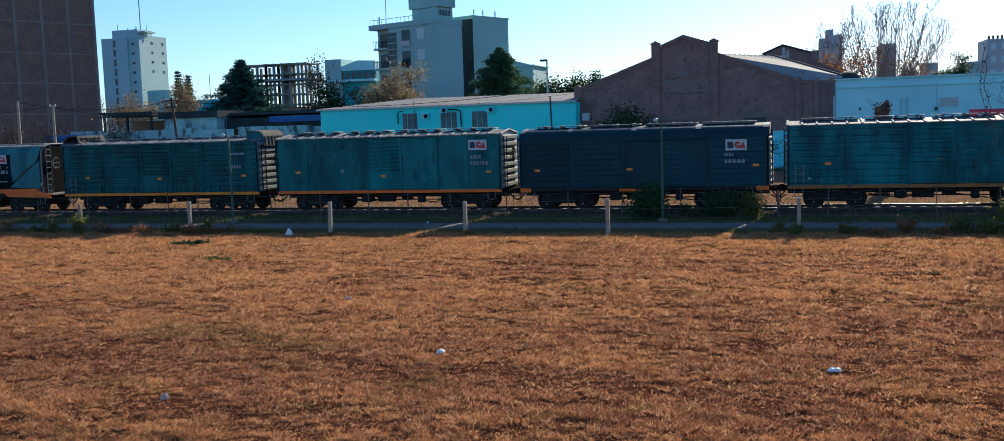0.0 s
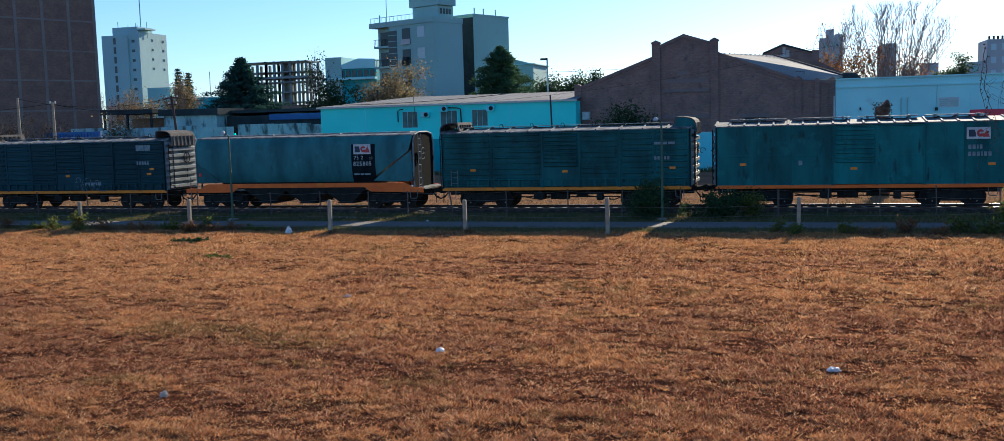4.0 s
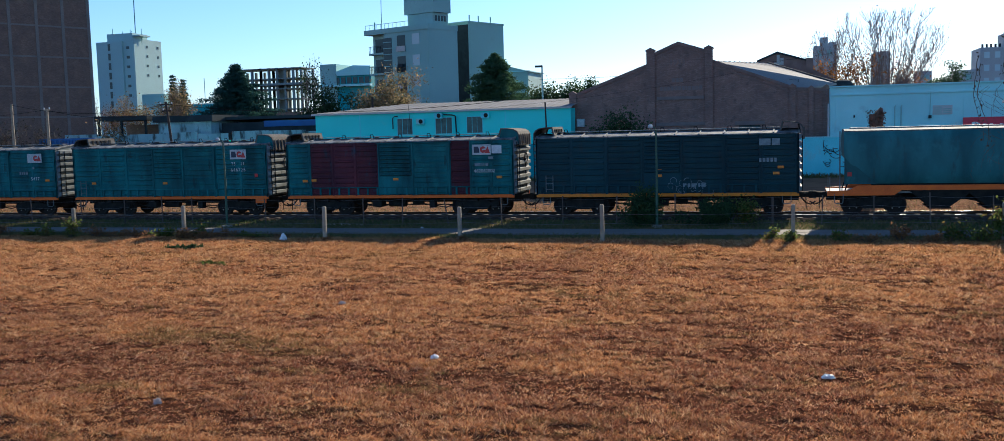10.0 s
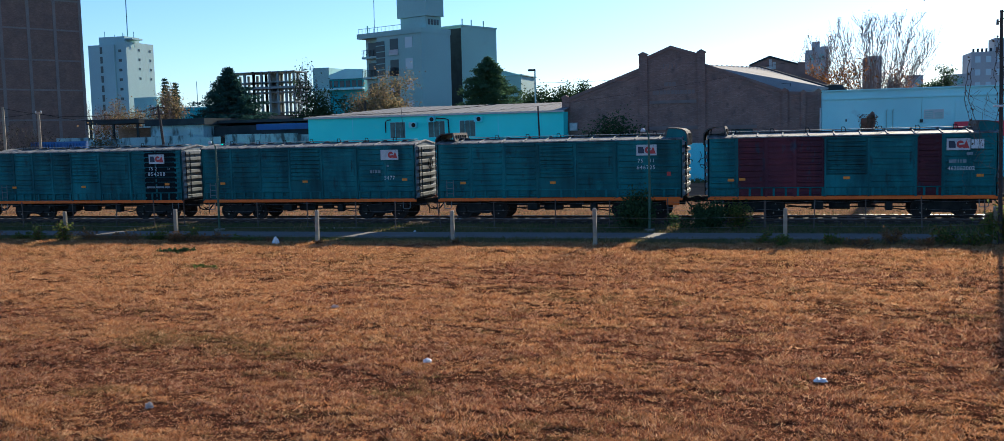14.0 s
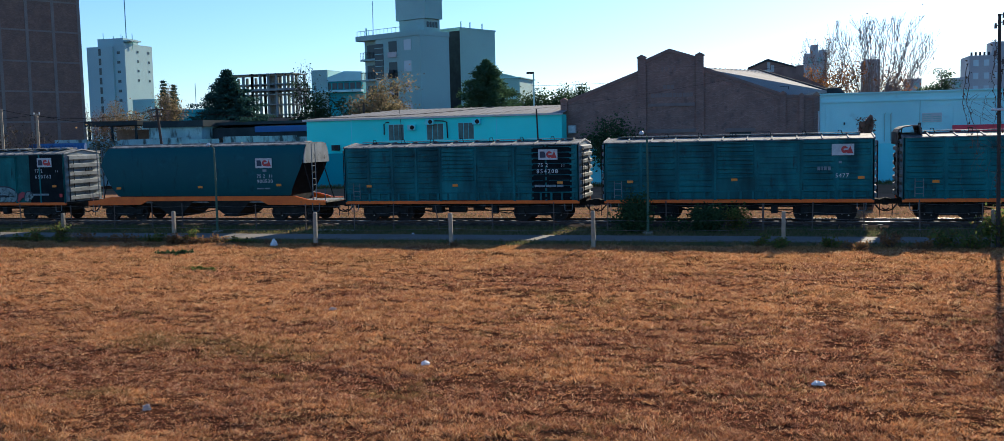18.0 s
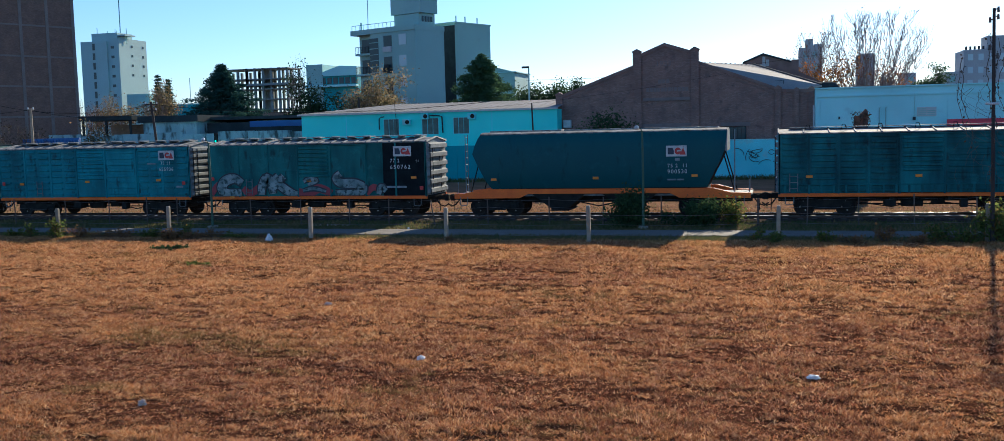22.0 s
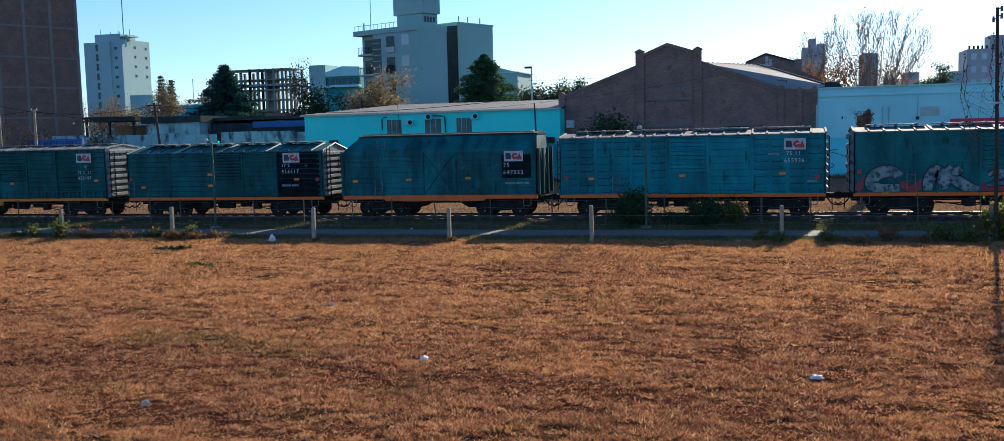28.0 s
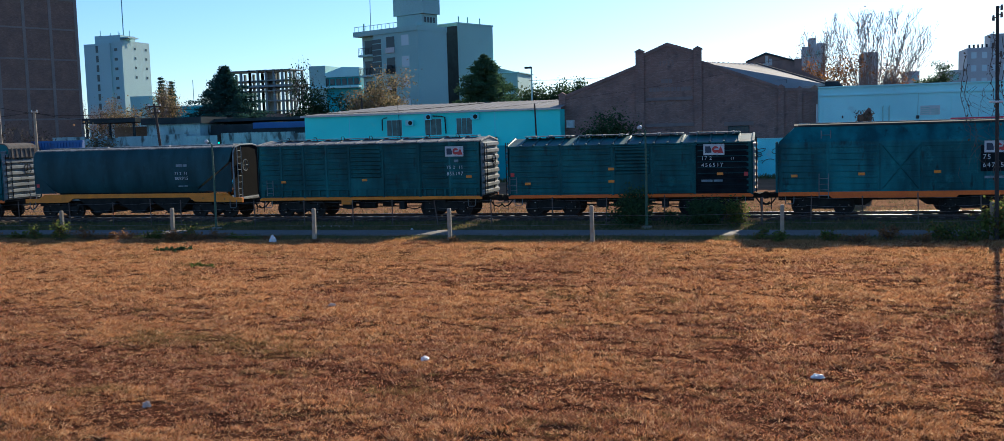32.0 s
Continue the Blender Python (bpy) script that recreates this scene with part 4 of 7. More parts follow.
    if cap:
        s_ = near[-1][3]
        ring = [(-1.46, 3.02), (-1.41, 3.45), (-1.31, 3.75), (-1.15, 3.95), (-.6, 4.06), (.6, 4.06), (1.15, 3.95), (1.31, 3.75), (1.41, 3.45), (1.46, 3.02)]
        part("end_cap", Geo().prism([(y, z_) for y, z_ in ring], "x", s_ - .06, s_ + .02), "end_lit_grey", w, "pale rounded end cap")
    for s in (-1, 1):
        ladder(w, s * (half - (.78 if cap and s > 0 else .3 if gusset and s > 0 else .55)), 1.05, top - .08, -1.25, .4, .33, "end_lit_grey", "y")
        for y in (-1.2, 1.2):
            part("end_strut", Geo().tube([(s * (half - .75), y, 1.05), (s * (half - 1.5), y * .9, top - .4)], .03, 5), "black", w)
            part("handrail", Geo().tube([(s * (half - .12), y, 1.06), (s * (half - .12), y, 1.7)], .022, 5), "ladder", w)
    if black:
        x0, x1, z0, z1 = black
        g = Geo()
        g.sheet([[(x0 - half, -y - .012, z), (x1 - half, -y - .012, z)] for z, y, _, _ in outline if z0 <= z <= z1])
        part("stencil_panel", g, "black_panel", w, "black painted stencil panel")
    yp = -max(r[1] for r in outline) - .03
    if plate:
        logo(w, plate[0] - half, plate[1], yp - .01, worn)
    for item in stencil:
        if item[0] == "text":
            letters(item[3], item[4], w, (item[1] - half, yp - .012, item[2]), spacing=1.15)
        else:
            bars(item[3], item[4], w, (item[1] - half, yp - .012, item[2]))
    reflectors(w, [(x - half, z) for x, z in spots], yp)
    return w, half


def curved_side_car(L, R):
    """Dark car with lying ribs and a roof that curves over at the shoulder."""
    w, half = boxcar(L, R, "black_blue", "very dark ribbed freight wagon with curved roof shoulders", "boards", (2, 1), 9, "black", eave=3.30, ridge=3.86, depth=.03, louvre=False,
                     plate=(9.75, 3.19), worn=1, stencil=(("bars", 9.7, 2.44, (.14, .10, .05), .15), ("bars", 9.7, 2.12, (.12, .14, .15, .15, .14), .16)),
                     spots=((.75, 1.85), (5.2, 1.85), (10.95, 1.95)), steps=0)
    prof = [(-1.52, 3.28), (-1.47, 3.52), (-1.3, 3.70), (-1.0, 3.80), (-.5, 3.87), (0, 3.9), (.5, 3.87), (1.0, 3.80), (1.3, 3.70), (1.47, 3.52), (1.52, 3.28)]
    g = Geo().sheet([[(-half - .02, y, z) for y, z in prof], [(half + .02, y, z) for y, z in prof]])
    smooth(part("shoulder_roof", g, "black_blue", w, "dark roof curving over at the eaves"))
    strap = Geo()
    for x in (-half + .12, -half * .58, -half * .05, half * .46, half - .12):
        wd = .12
        strap.sheet([[(x - wd, y * 1.008, z + .012) for y, z in prof[2:-2]], [(x + wd, y * 1.008, z + .012) for y, z in prof[2:-2]]])
    part("roof_strap", strap, "board", w, "pale strap across the roof")
    for s in (-1, 1):
        part("sill_end", Geo().box(*sorted((s * half, s * (half - .55))), -SIDE - .05, -SIDE + .05, .86, 1.06, .02), "orange", w, "orange sill end")
    part("sill_middle", Geo().box(-1.0, .7, -SIDE - .05, -SIDE + .02, .86, 1.0, .02), "orange", w, "orange step board")
    return w


def tall_hopper_car(L, R):
    """Tall covered car with an inclined upper side and a braced door."""
    half, mid = (R - L) / 2, (L + R) / 2
    w = thing("hopper_wagon", "tall slate blue covered wagon with an inclined upper side", "hopper wagon", (mid, 48.5, .2), "wagons of the freight train")
    TRAIN.append((w, mid))
    running_gear(w, half, half - 1.95, False)
    part("floor", Geo().box(-half + .03, half - .03, -1.45, 1.45, .94, 1.08), "black", w)
    xs = [-half + .05, -half + 2.1, -half + 4.3, -half + 6.0, -half + 8.55, half - .05]
    for i, (a, b) in enumerate(zip(xs, xs[1:])):
        door = i in (2, 3)
        part("side_panel" if not door else "door", ribbed(a + .01, b - .01, 1.06, 3.2, 8, .08, .02 if not door else .006), "teal_dark", w)
        part("side_post", Geo().box(a - .04, a + .04, -1.545, -1.46, 1.06, 3.2, .008), "teal_dark", w)
    brace = Geo()
    a, b = xs[2], xs[3]
    for p, q in (((a + .1, 1.2), (b - .1, 3.1)), ((a + .1, 3.1), (b - .1, 1.2))):
        brace.tube([(p[0], -1.53, p[1]), (q[0], -1.53, q[1])], .028, 5)
    part("door_brace", brace, "teal_dark", w, "crossed door brace")
    for s in (-1, 1):
        g = Geo()
        g.sheet([[(-half, s * 1.5, 3.18), (half, s * 1.5, 3.18)], [(-half + .05, s * 1.48, 3.3), (half - .05, s * 1.48, 3.3)], [(-half + .75, s * .95, 4.0), (half - .12, s * .95, 4.0)]])
        part("upper_side", g, "teal_dark", w, "inclined upper side sheet")
        x = s * half
        g = Geo().add([(x, -1.5, 1.06), (x, 1.5, 1.06), (x, 1.5, 3.2), (x - (s * .12 if s > 0 else s * .75), .95, 4.0), (x - (s * .12 if s > 0 else s * .75), -.95, 4.0), (x, -1.5, 3.2)], [(0, 1, 2, 3, 4, 5)])
        part("end_wall", g, "teal_dark", w)
        for y in (-1.42, -.5, .5, 1.42):
            part("end_post", Geo().box(*sorted((x, x + s * .12)), y - .05, y + .05, 1.06, 3.3), "teal_dark", w)
    part("roof", Geo().prism([(-1.0, 3.98), (-1.0, 4.03), (0, 4.12), (1.0, 4.03), (1.0, 3.98)], "x", -half + .7, half - .08), "dark_roof", w)
    part("walkway", Geo().box(-half + .9, half - .3, -.95, -.55, 4.10, 4.15, .01), "board", w, "dark edged roof hatch")
    part("far_side", Geo().box(-half, half, 1.44, 1.5, 1.06, 3.2), "teal_dark", w)
    part("side_sill", Geo().prism([(-half, .9), (-half, 1.08), (half, 1.08), (half, .9), (half - 2.6, .9), (half - 2.7, .8), (-half + 2.3, .8), (-half + 2.2, .9)], "y", -1.56, -1.45), "orange", w, "orange side sill")
    for x in (-1.6, 1.6):
        q = Geo().loft([[(x - .9, -1.1, .9), (x + .9, -1.1, .9), (x + .9, 1.1, .9), (x - .9, 1.1, .9)], [(x - .3, -.7, .42), (x + .3, -.7, .42), (x + .3, .7, .42), (x - .3, .7, .42)]])
        part("discharge_bin", q, "black", w)
    part("stencil_panel", Geo().box(half - 1.75, half - .3, -1.545, -1.53, 1.9, 3.02), "black_panel", w, "black painted stencil panel")
    logo(w, half - 1.62, 3.2, -1.55)
    letters("75", .30, w, (half - 1.68, -1.55, 2.42), spacing=1.2)
    letters("647552", .27, w, (half - 1.68, -1.55, 2.08), spacing=1.3)
    bars((.5, .4, .2), .1, w, (half - 1.6, -1.55, 1.6))
    reflectors(w, [(-half + .55, 1.75), (-half + 3.4, 1.8), (-half + 6.5, 1.85)], -1.55)
    ladder(w, -half + 1.75, .8, 1.9, -1.56, .4, .25)
    ladder(w, -half + 1.85, 3.3, 3.8, -1.35, .4, .2)
    return w


# Wagons in running order, leading wagon first; ends in metres along the track at the start.
boxcar(-.5, 11.6, "teal_dark", "dark ribbed boxcar with flaking paint and pale roof walkways", "boards", (2, 1), 9, "rust_sill", stencil=(("bars", .9, 1.3, (.1,), .12),),
       spots=((1.6, 1.95), (6.2, 2.05), (11.2, 1.95)), steps=.35, plate=(10.4, 3.45))
curved_side_car(-12.95, -1.3)
boxcar(-26.05, -13.9, "teal_green", "green teal boxcar with smooth panels, louvred door and orange sill", "boards", (3, 2), 1, "orange", depth=.004, plate=(10.53, 3.47),
       stencil=(("bars", 10.6, 2.55, (.12, .12, .06, .1), .18), ("bars", 10.6, 2.25, (.12, .12, .12, .06, .12, .12), .18), ("bars", 3.65, 1.95, (.16,), .2)),
       spots=((1.1, 1.95), (5.85, 1.72), (11.4, 1.85)), steps=0)
boxcar(-39.33, -27.15, "soot_teal", "grimy dark teal ribbed boxcar with hooded roof ends", "loops", (2, 2), 10, "yellow", hoods=(-1, 1), depth=.045,
       stencil=(("bars", 10.5, 3.0, (.6, .3), .12), ("bars", 10.5, 2.3, (.1, .1, .1, .1, .1), .16)), spots=((1.5, 1.85), (6.1, 1.75), (11.2, 1.85)))
H1 = [(1.40, 1.25, 2.0, 11.2), (1.62, 1.38, 1.75, 10.9), (1.95, 1.46, 1.38, 11.4), (2.3, 1.49, .98, 11.9), (2.6, 1.50, .72, 12.4), (2.95, 1.49, .70, 12.85), (3.3, 1.44, .70, 12.95), (3.55, 1.36, .70, 13.0), (3.70, 1.27, .72, 13.0)]
F1 = [(0, .88), (0, 1.10), (.9, 1.12), (1.3, 1.34), (12.6, 1.34), (13.0, 1.10), (13.55, 1.08), (13.55, .84), (10.7, .90), (10.4, 1.12), (3.1, 1.12), (2.8, .90)]
G1 = [(10.9, 1.45), (13.0, 1.40), (13.0, 2.95)]
hopper(-53.95, -40.35, "hopper_grey", "grey teal hopper wagon with rounded sides and an orange frame", H1, F1, (4.7, 7.0, 9.2), 3.82, gusset=G1, plate=(9.9, 3.30), worn=0, black=(9.75, 11.05, 1.4, 3.3),
       stencil=(("text", 9.9, 2.54, "75 2", .26), ("text", 10.75, 2.54, "11", .18), ("text", 9.86, 2.22, "825805", .30), ("bars", 9.9, 1.75, (.3, .2, .3), .08)), spots=((7.8, 1.22),))
CAR7, HALF7 = boxcar(-67.28, -55.15, "black_blue", "sooty black boxcar with scrawled paint and hooded roof ends", "loops", (3, 2), 10, "yellow", hoods=(-1, 2), depth=.045,
       stencil=(("bars", 10.4, 3.2, (.5, .35), .3), ("bars", 10.4, 2.45, (.1, .12, .12, .12, .1), .18), ("bars", 6.95, 1.35, (.2, .12, .25, .1, .2), .16)),
       spots=((5.75, 2.05), (5.75, 1.82), (11.2, 2.15), (11.0, 1.88)))
boxcar(-80.55, -68.4, "teal_blue", "boxcar with faded red and blue panels and hooded roof ends", "loops", (4, 3), 10, "orange", hoods=(-1, 1), paints={1: "old_red", 2: "old_red", 3: "old_red", 4: "old_red", "door": "teal_dark"},
       depth=.04, plate=(10.1, 3.5), worn=0, stencil=(("bars", 11.08, 3.06, (.5,), .4), ("bars", 10.9, 2.78, (.25,), .13), ("bars", 10.2, 2.45, (.3, .05, .05, .14), .15), ("text", 10.15, 2.14, "462062002", .24, 1.0)),
       spots=((.9, 1.75), (1.4, 1.78), (5.9, 1.8), (11.3, 1.85)), steps=0)
boxcar(-93.65, -81.7, "teal_blue", "blue teal ribbed boxcar with hooded roof ends", "loops", (3, 2), 10, "orange", hoods=(-1, 1), depth=.04, plate=(9.85, 3.5), worn=0,
       stencil=(("text", 9.9, 2.68, "75   11", .24), ("text", 9.85, 2.36, "646725", .26)), spots=((1.2, 1.75), (5.7, 1.72)), low=((11.2, 11.8),), reds=((11.25, 2.05),))
boxcar(-106.8, -94.8, "teal_dark", "dark teal ribbed boxcar with patched doors", "loops", (3, 2), 10, "orange", depth=.035, plate=(10.2, 3.5), worn=2,
       stencil=(("bars", 10.5, 3.0 - .35, (.12,), .1), ("bars", 9.6, 2.35, (.12, .05, .12, .12), .16), ("text", 10.35, 2.02, "5477", .26)), spots=((1.1, 1.85), (5.85, 1.9), (11.3, 1.95)))
boxcar(-120.05, -108.0, "teal_dark", "weathered dark teal boxcar with a black stencil panel", "loops", (4, 2), 10, "orange", depth=.04, plate=(10.1, 3.5), worn=0, black=(9.75, 1.95),
       stencil=(("text", 10.05, 2.66, "75 2", .26), ("text", 11.2, 2.66, "11", .18), ("text", 10.0, 2.36, "854208", .28, 1.3), ("bars", 9.9, 1.7, (.5, .5, .3), .1)), spots=((1.2, 1.75), (5.75, 1.75), (11.0, 1.85)))
H2 = [(1.36, 1.30, 1.85, 12.2), (1.7, 1.42, 1.62, 12.34), (2.1, 1.48, 1.42, 12.54), (2.5, 1.5, 1.22, 12.75), (3.05, 1.49, .97, 12.99), (3.45, 1.43, 1.08, 13.05), (3.75, 1.34, 1.2, 13.07), (3.95, 1.2, 1.3, 13.08)]
F2 = [(0, .88), (0, 1.12), (.5, 1.14), (1.5, 1.34), (12.5, 1.33), (13.3, 1.12), (14.15, 1.10), (14.15, .86), (10.95, .88), (10.5, 1.10), (3.7, 1.10), (3.3, .90)]
hopper(-135.4, -121.2, "hopper_blue", "dark blue hopper wagon with a deep orange frame", H2, F2, (5.2, 8.6), 4.08, sill="orange", cap=True, plate=(10.35, 3.30),
       stencil=(("bars", 10.75, 2.60, (.22,), .13), ("text", 10.4, 2.30, "75 2  11", .24), ("text", 10.4, 2.02, "900530", .27), ("bars", 10.4, 1.7, (.4, .3), .07)),
       spots=((1.9, 1.75), (6.9, 1.78), (11.5, 1.85)), bin_z=.32)
CAR12, HALF12 = boxcar(-148.9, -136.8, "teal_green", "green teal boxcar with sprayed letters and a black stencil panel", "boards", (3, 2), 1, "orange", depth=.004, plate=(10.4, 3.52), black=(9.8, 2.25),
                       stencil=(("text", 10.2, 2.72, "77 2", .26), ("text", 11.55, 2.72, "11", .18), ("text", 10.2, 2.40, "650762", .28, 1.35), ("bars", 10.0, 1.45, (.5, .5), .1)),
                       spots=((1.2, .96), (5.6, 1.8), (11.3, 1.9)), steps=2.2, end_ribs=6, reds=((11.75, 1.35), (.15, 1.9)))
boxcar(-162.15, -150.05, "slate_blue", "slate blue boxcar with short pressed ribs and orange sill", "boards", (3, 2), 8, "orange", breaks=1, depth=.045, plate=(10.3, 3.52), worn=1,
       stencil=(("text", 10.4, 2.78, "75 11", .24), ("text", 10.3, 2.45, "655936", .26), ("bars", 9.6, 2.8, (.5,), .08), ("bars", 11.3, 1.55, (.4,), .1)), spots=((1.4, 1.75), (5.65, 1.85), (10.1, 1.9)), steps=2.55, rib_h=.14, reds=((.25, 1.75), (11.65, 1.7)))
tall_hopper_car(-173.35, -163.25)
boxcar(-185.95, -174.45, "soot_teal", "dark teal boxcar with steep roof edge and black stencil panel", "boards", (2, 1), 9, "orange", eave=3.38, ridge=3.72, depth=.03, plate=(9.3, 3.32), black=(8.95, 2.35),
       stencil=(("text", 9.2, 2.6, "17 2", .24), ("text", 10.5, 2.6, "11", .17), ("text", 9.2, 2.28, "456517", .26, 1.3), ("bars", 9.2, 1.6, (.5, .4), .1)), spots=((.85, 1.55), (4.9, 1.62), (4.9, 2.2), (9.9, 1.9)), steps=.1, reds=((.15, 1.95), (11.1, 1.85)))
boxcar(-199.35, -187.3, "soot_teal", "very dark ribbed boxcar with a yellow sill", "loops", (4, 2), 10, "yellow", depth=.035, plate=(10.25, 3.5), worn=0,
       stencil=(("bars", 10.7, 2.72, (.22,), .13), ("text", 10.3, 2.4, "75 2  11", .22), ("text", 10.3, 2.08, "855197", .25)), spots=((1.3, 1.8), (5.8, 1.85), (11.3, 1.95)), low=((4.6, 5.2),))
hopper(-213.95, -200.4, "hopper_soot", "sooty dark teal hopper wagon with rounded sides and a yellow frame", H1, F1, (4.7, 7.0, 9.2), 3.82, gusset=G1, sill="yellow",
       stencil=(("bars", 9.75, 2.75, (.4, .2), .14), ("text", 9.65, 2.34, "75 2  11", .2), ("text", 9.65, 2.06, "808915", .24), ("bars", 9.85, 1.7, (.3, .2), .06)), spots=((12.2, 1.2),))
boxcar(-227.4, -215.35, "teal_dark", "dark ribbed boxcar with hooded roof ends", "loops", (3, 2), 10, "orange", hoods=(-1, 1), depth=.04)


def ribbon(pts, width):
    """Outline of a broad brush stroke through the points, tapering a little at both ends."""
    fine = []
    for i in range(len(pts) - 1):
        p0, p1, p2, p3 = pts[max(0, i - 1)], pts[i], pts[i + 1], pts[min(len(pts) - 1, i + 2)]
        for k in range(5):
            t = k / 5
            fine.append(tuple(.5 * (2 * p1[j] + (p2[j] - p0[j]) * t + (2 * p0[j] - 5 * p1[j] + 4 * p2[j] - p3[j]) * t * t + (3 * p1[j] - p0[j] - 3 * p2[j] + p3[j]) * t ** 3) for j in (0, 1)))
    fine.append(pts[-1])
    left, right = [], []
    for i, p in enumerate(fine):
        a, b = fine[max(0, i - 1)], fine[min(len(fine) - 1, i + 1)]
        d = math.hypot(b[0] - a[0], b[1] - a[1]) or 1
        f = i / (len(fine) - 1)
        w = width * (.55 + .45 * math.sin(math.pi * min(1, max(0, .12 + .76 * f))))
        nx, nz = -(b[1] - a[1]) / d * w, (b[0] - a[0]) / d * w
        left.append((p[0] + nx, max(1.09, p[1] + nz)))
        right.append((p[0] - nx, max(1.09, p[1] - nz)))
    return left, right


def stroke(w, pts, width, y, material, name, parent=None, label=""):
    left, right = ribbon(pts, width)
    g = Geo().sheet([[(x, y, z) for x, z in left], [(x, y, z) for x, z in right]])
    return part(name, g, material, parent or w, label)


def spray(w, half, y):
    """Sprayed shapes low on the side: broad pale strokes with dark edges and red between."""
    shift = lambda pts: [(x - half, z) for x, z in pts]
    for i, (x, z, pts, wd) in enumerate(((.3, 1.4, [(.15, 1.15), (.4, 1.55), (.7, 1.8)], .16), (2.3, 1.3, [(2.0, 1.5), (2.4, 1.2), (2.9, 1.55)], .2), (5.6, 1.3, [(5.1, 1.3), (5.7, 1.2), (6.3, 1.45), (7.0, 1.2)], .24), (9.2, 1.3, [(8.9, 1.15), (9.3, 1.5), (9.7, 1.2)], .16))):
        stroke(w, shift(pts), wd, y - .002, "spray_red", "sprayed_stroke", label="red sprayed stroke")
    forms = [([(1.95, 1.75), (1.5, 2.0), (.95, 1.85), (.75, 1.45), (1.1, 1.22), (1.9, 1.25)], .26), ([(3.05, 1.15), (3.1, 1.6), (3.4, 2.0), (3.65, 1.6), (3.7, 1.2)], .24), ([(4.35, 2.1), (4.05, 1.75), (4.3, 1.5), (4.8, 1.2), (5.1, 1.15)], .22), ([(4.0, 1.5), (3.8, 1.9), (4.0, 2.15)], .15),
             ([(5.45, 1.8), (5.8, 1.95), (6.2, 1.85), (5.7, 1.65)], .1), ([(5.4, 1.35), (6.0, 1.45), (6.7, 1.3)], .08), ([(7.5, 2.2), (7.25, 1.95), (7.55, 1.72), (8.3, 1.68), (8.75, 1.45), (8.4, 1.2), (7.2, 1.2)], .22), ([(9.55, 1.15), (9.7, 1.5), (9.95, 1.3)], .16)]
    for i, (pts, wd) in enumerate(forms):
        edge = stroke(w, shift(pts), wd + .075, y - .004 - .001 * i, "spray_dark", "sprayed_edge", label="dark sprayed outline")
        stroke(w, shift(pts), wd, y - .016 - .001 * i, "spray_white", "sprayed_form", edge)


spray(CAR12, HALF12, -SIDE - .066)


def scrawl(w, x0, x1, z0, z1, y, count, seed):
    """Loose pale chalk loops low on the side."""
    rng = random.Random(seed)
    for k in range(count):
        x, z, a = x0 + (x1 - x0) * (k + .5) / count, rng.uniform(z0, z1), rng.uniform(0, 6.28)
        bend, pts = rng.choice((-1, 1)) * rng.uniform(.5, .9), []
        for i in range(9):
            pts.append((x, y, max(z0 - .1, min(z1 + .1, z))))
            x += .09 * math.cos(a)
            z += .09 * math.sin(a)
            a += bend
        part("chalk_line", Geo().tube(pts, .014, 3), "letter_dim", w)


scrawl(CAR7, 6.4 - HALF7, 8.2 - HALF7, 1.15, 1.7, -SIDE - .06, 16, 4)


# ---- walls and buildings ----
def box_part(name, parent, material, x0, x1, y0, y1, z0, z1, label="", c=0.0):
    return part(name, Geo().box(x0, x1, y0, y1, z0, z1, c), material, parent, label)


def window(parent, x0, x1, z0, z1, y, frame_mat="frame_white", pane="pane", mullions=1, fw=.06, name="window", label=""):
    """Frame in front of the wall with a set back pane; y is the wall's face."""
    rings = []
    for ux, uz, sx, sz in ((x0, z0, -1, -1), (x1, z0, 1, -1), (x1, z1, 1, 1), (x0, z1, -1, 1)):
        rings.append([(ux, y - .05, uz), (ux + sx * fw, y - .05, uz + sz * fw), (ux + sx * fw, y - .002, uz + sz * fw), (ux, y - .002, uz)])
    w = part(name, Geo().loft(rings + [rings[0]], caps=False), frame_mat, parent, label)
    for k in range(mullions):
        xm = x0 + (x1 - x0) * (k + 1) / (mullions + 1)
        part("mullion", Geo().box(xm - .02, xm + .02, y - .04, y - .021, z0, z1), frame_mat, w)
    part("pane", Geo().box(x0, x1, y - .02, y - .004, z0, z1), pane, w)
    return w


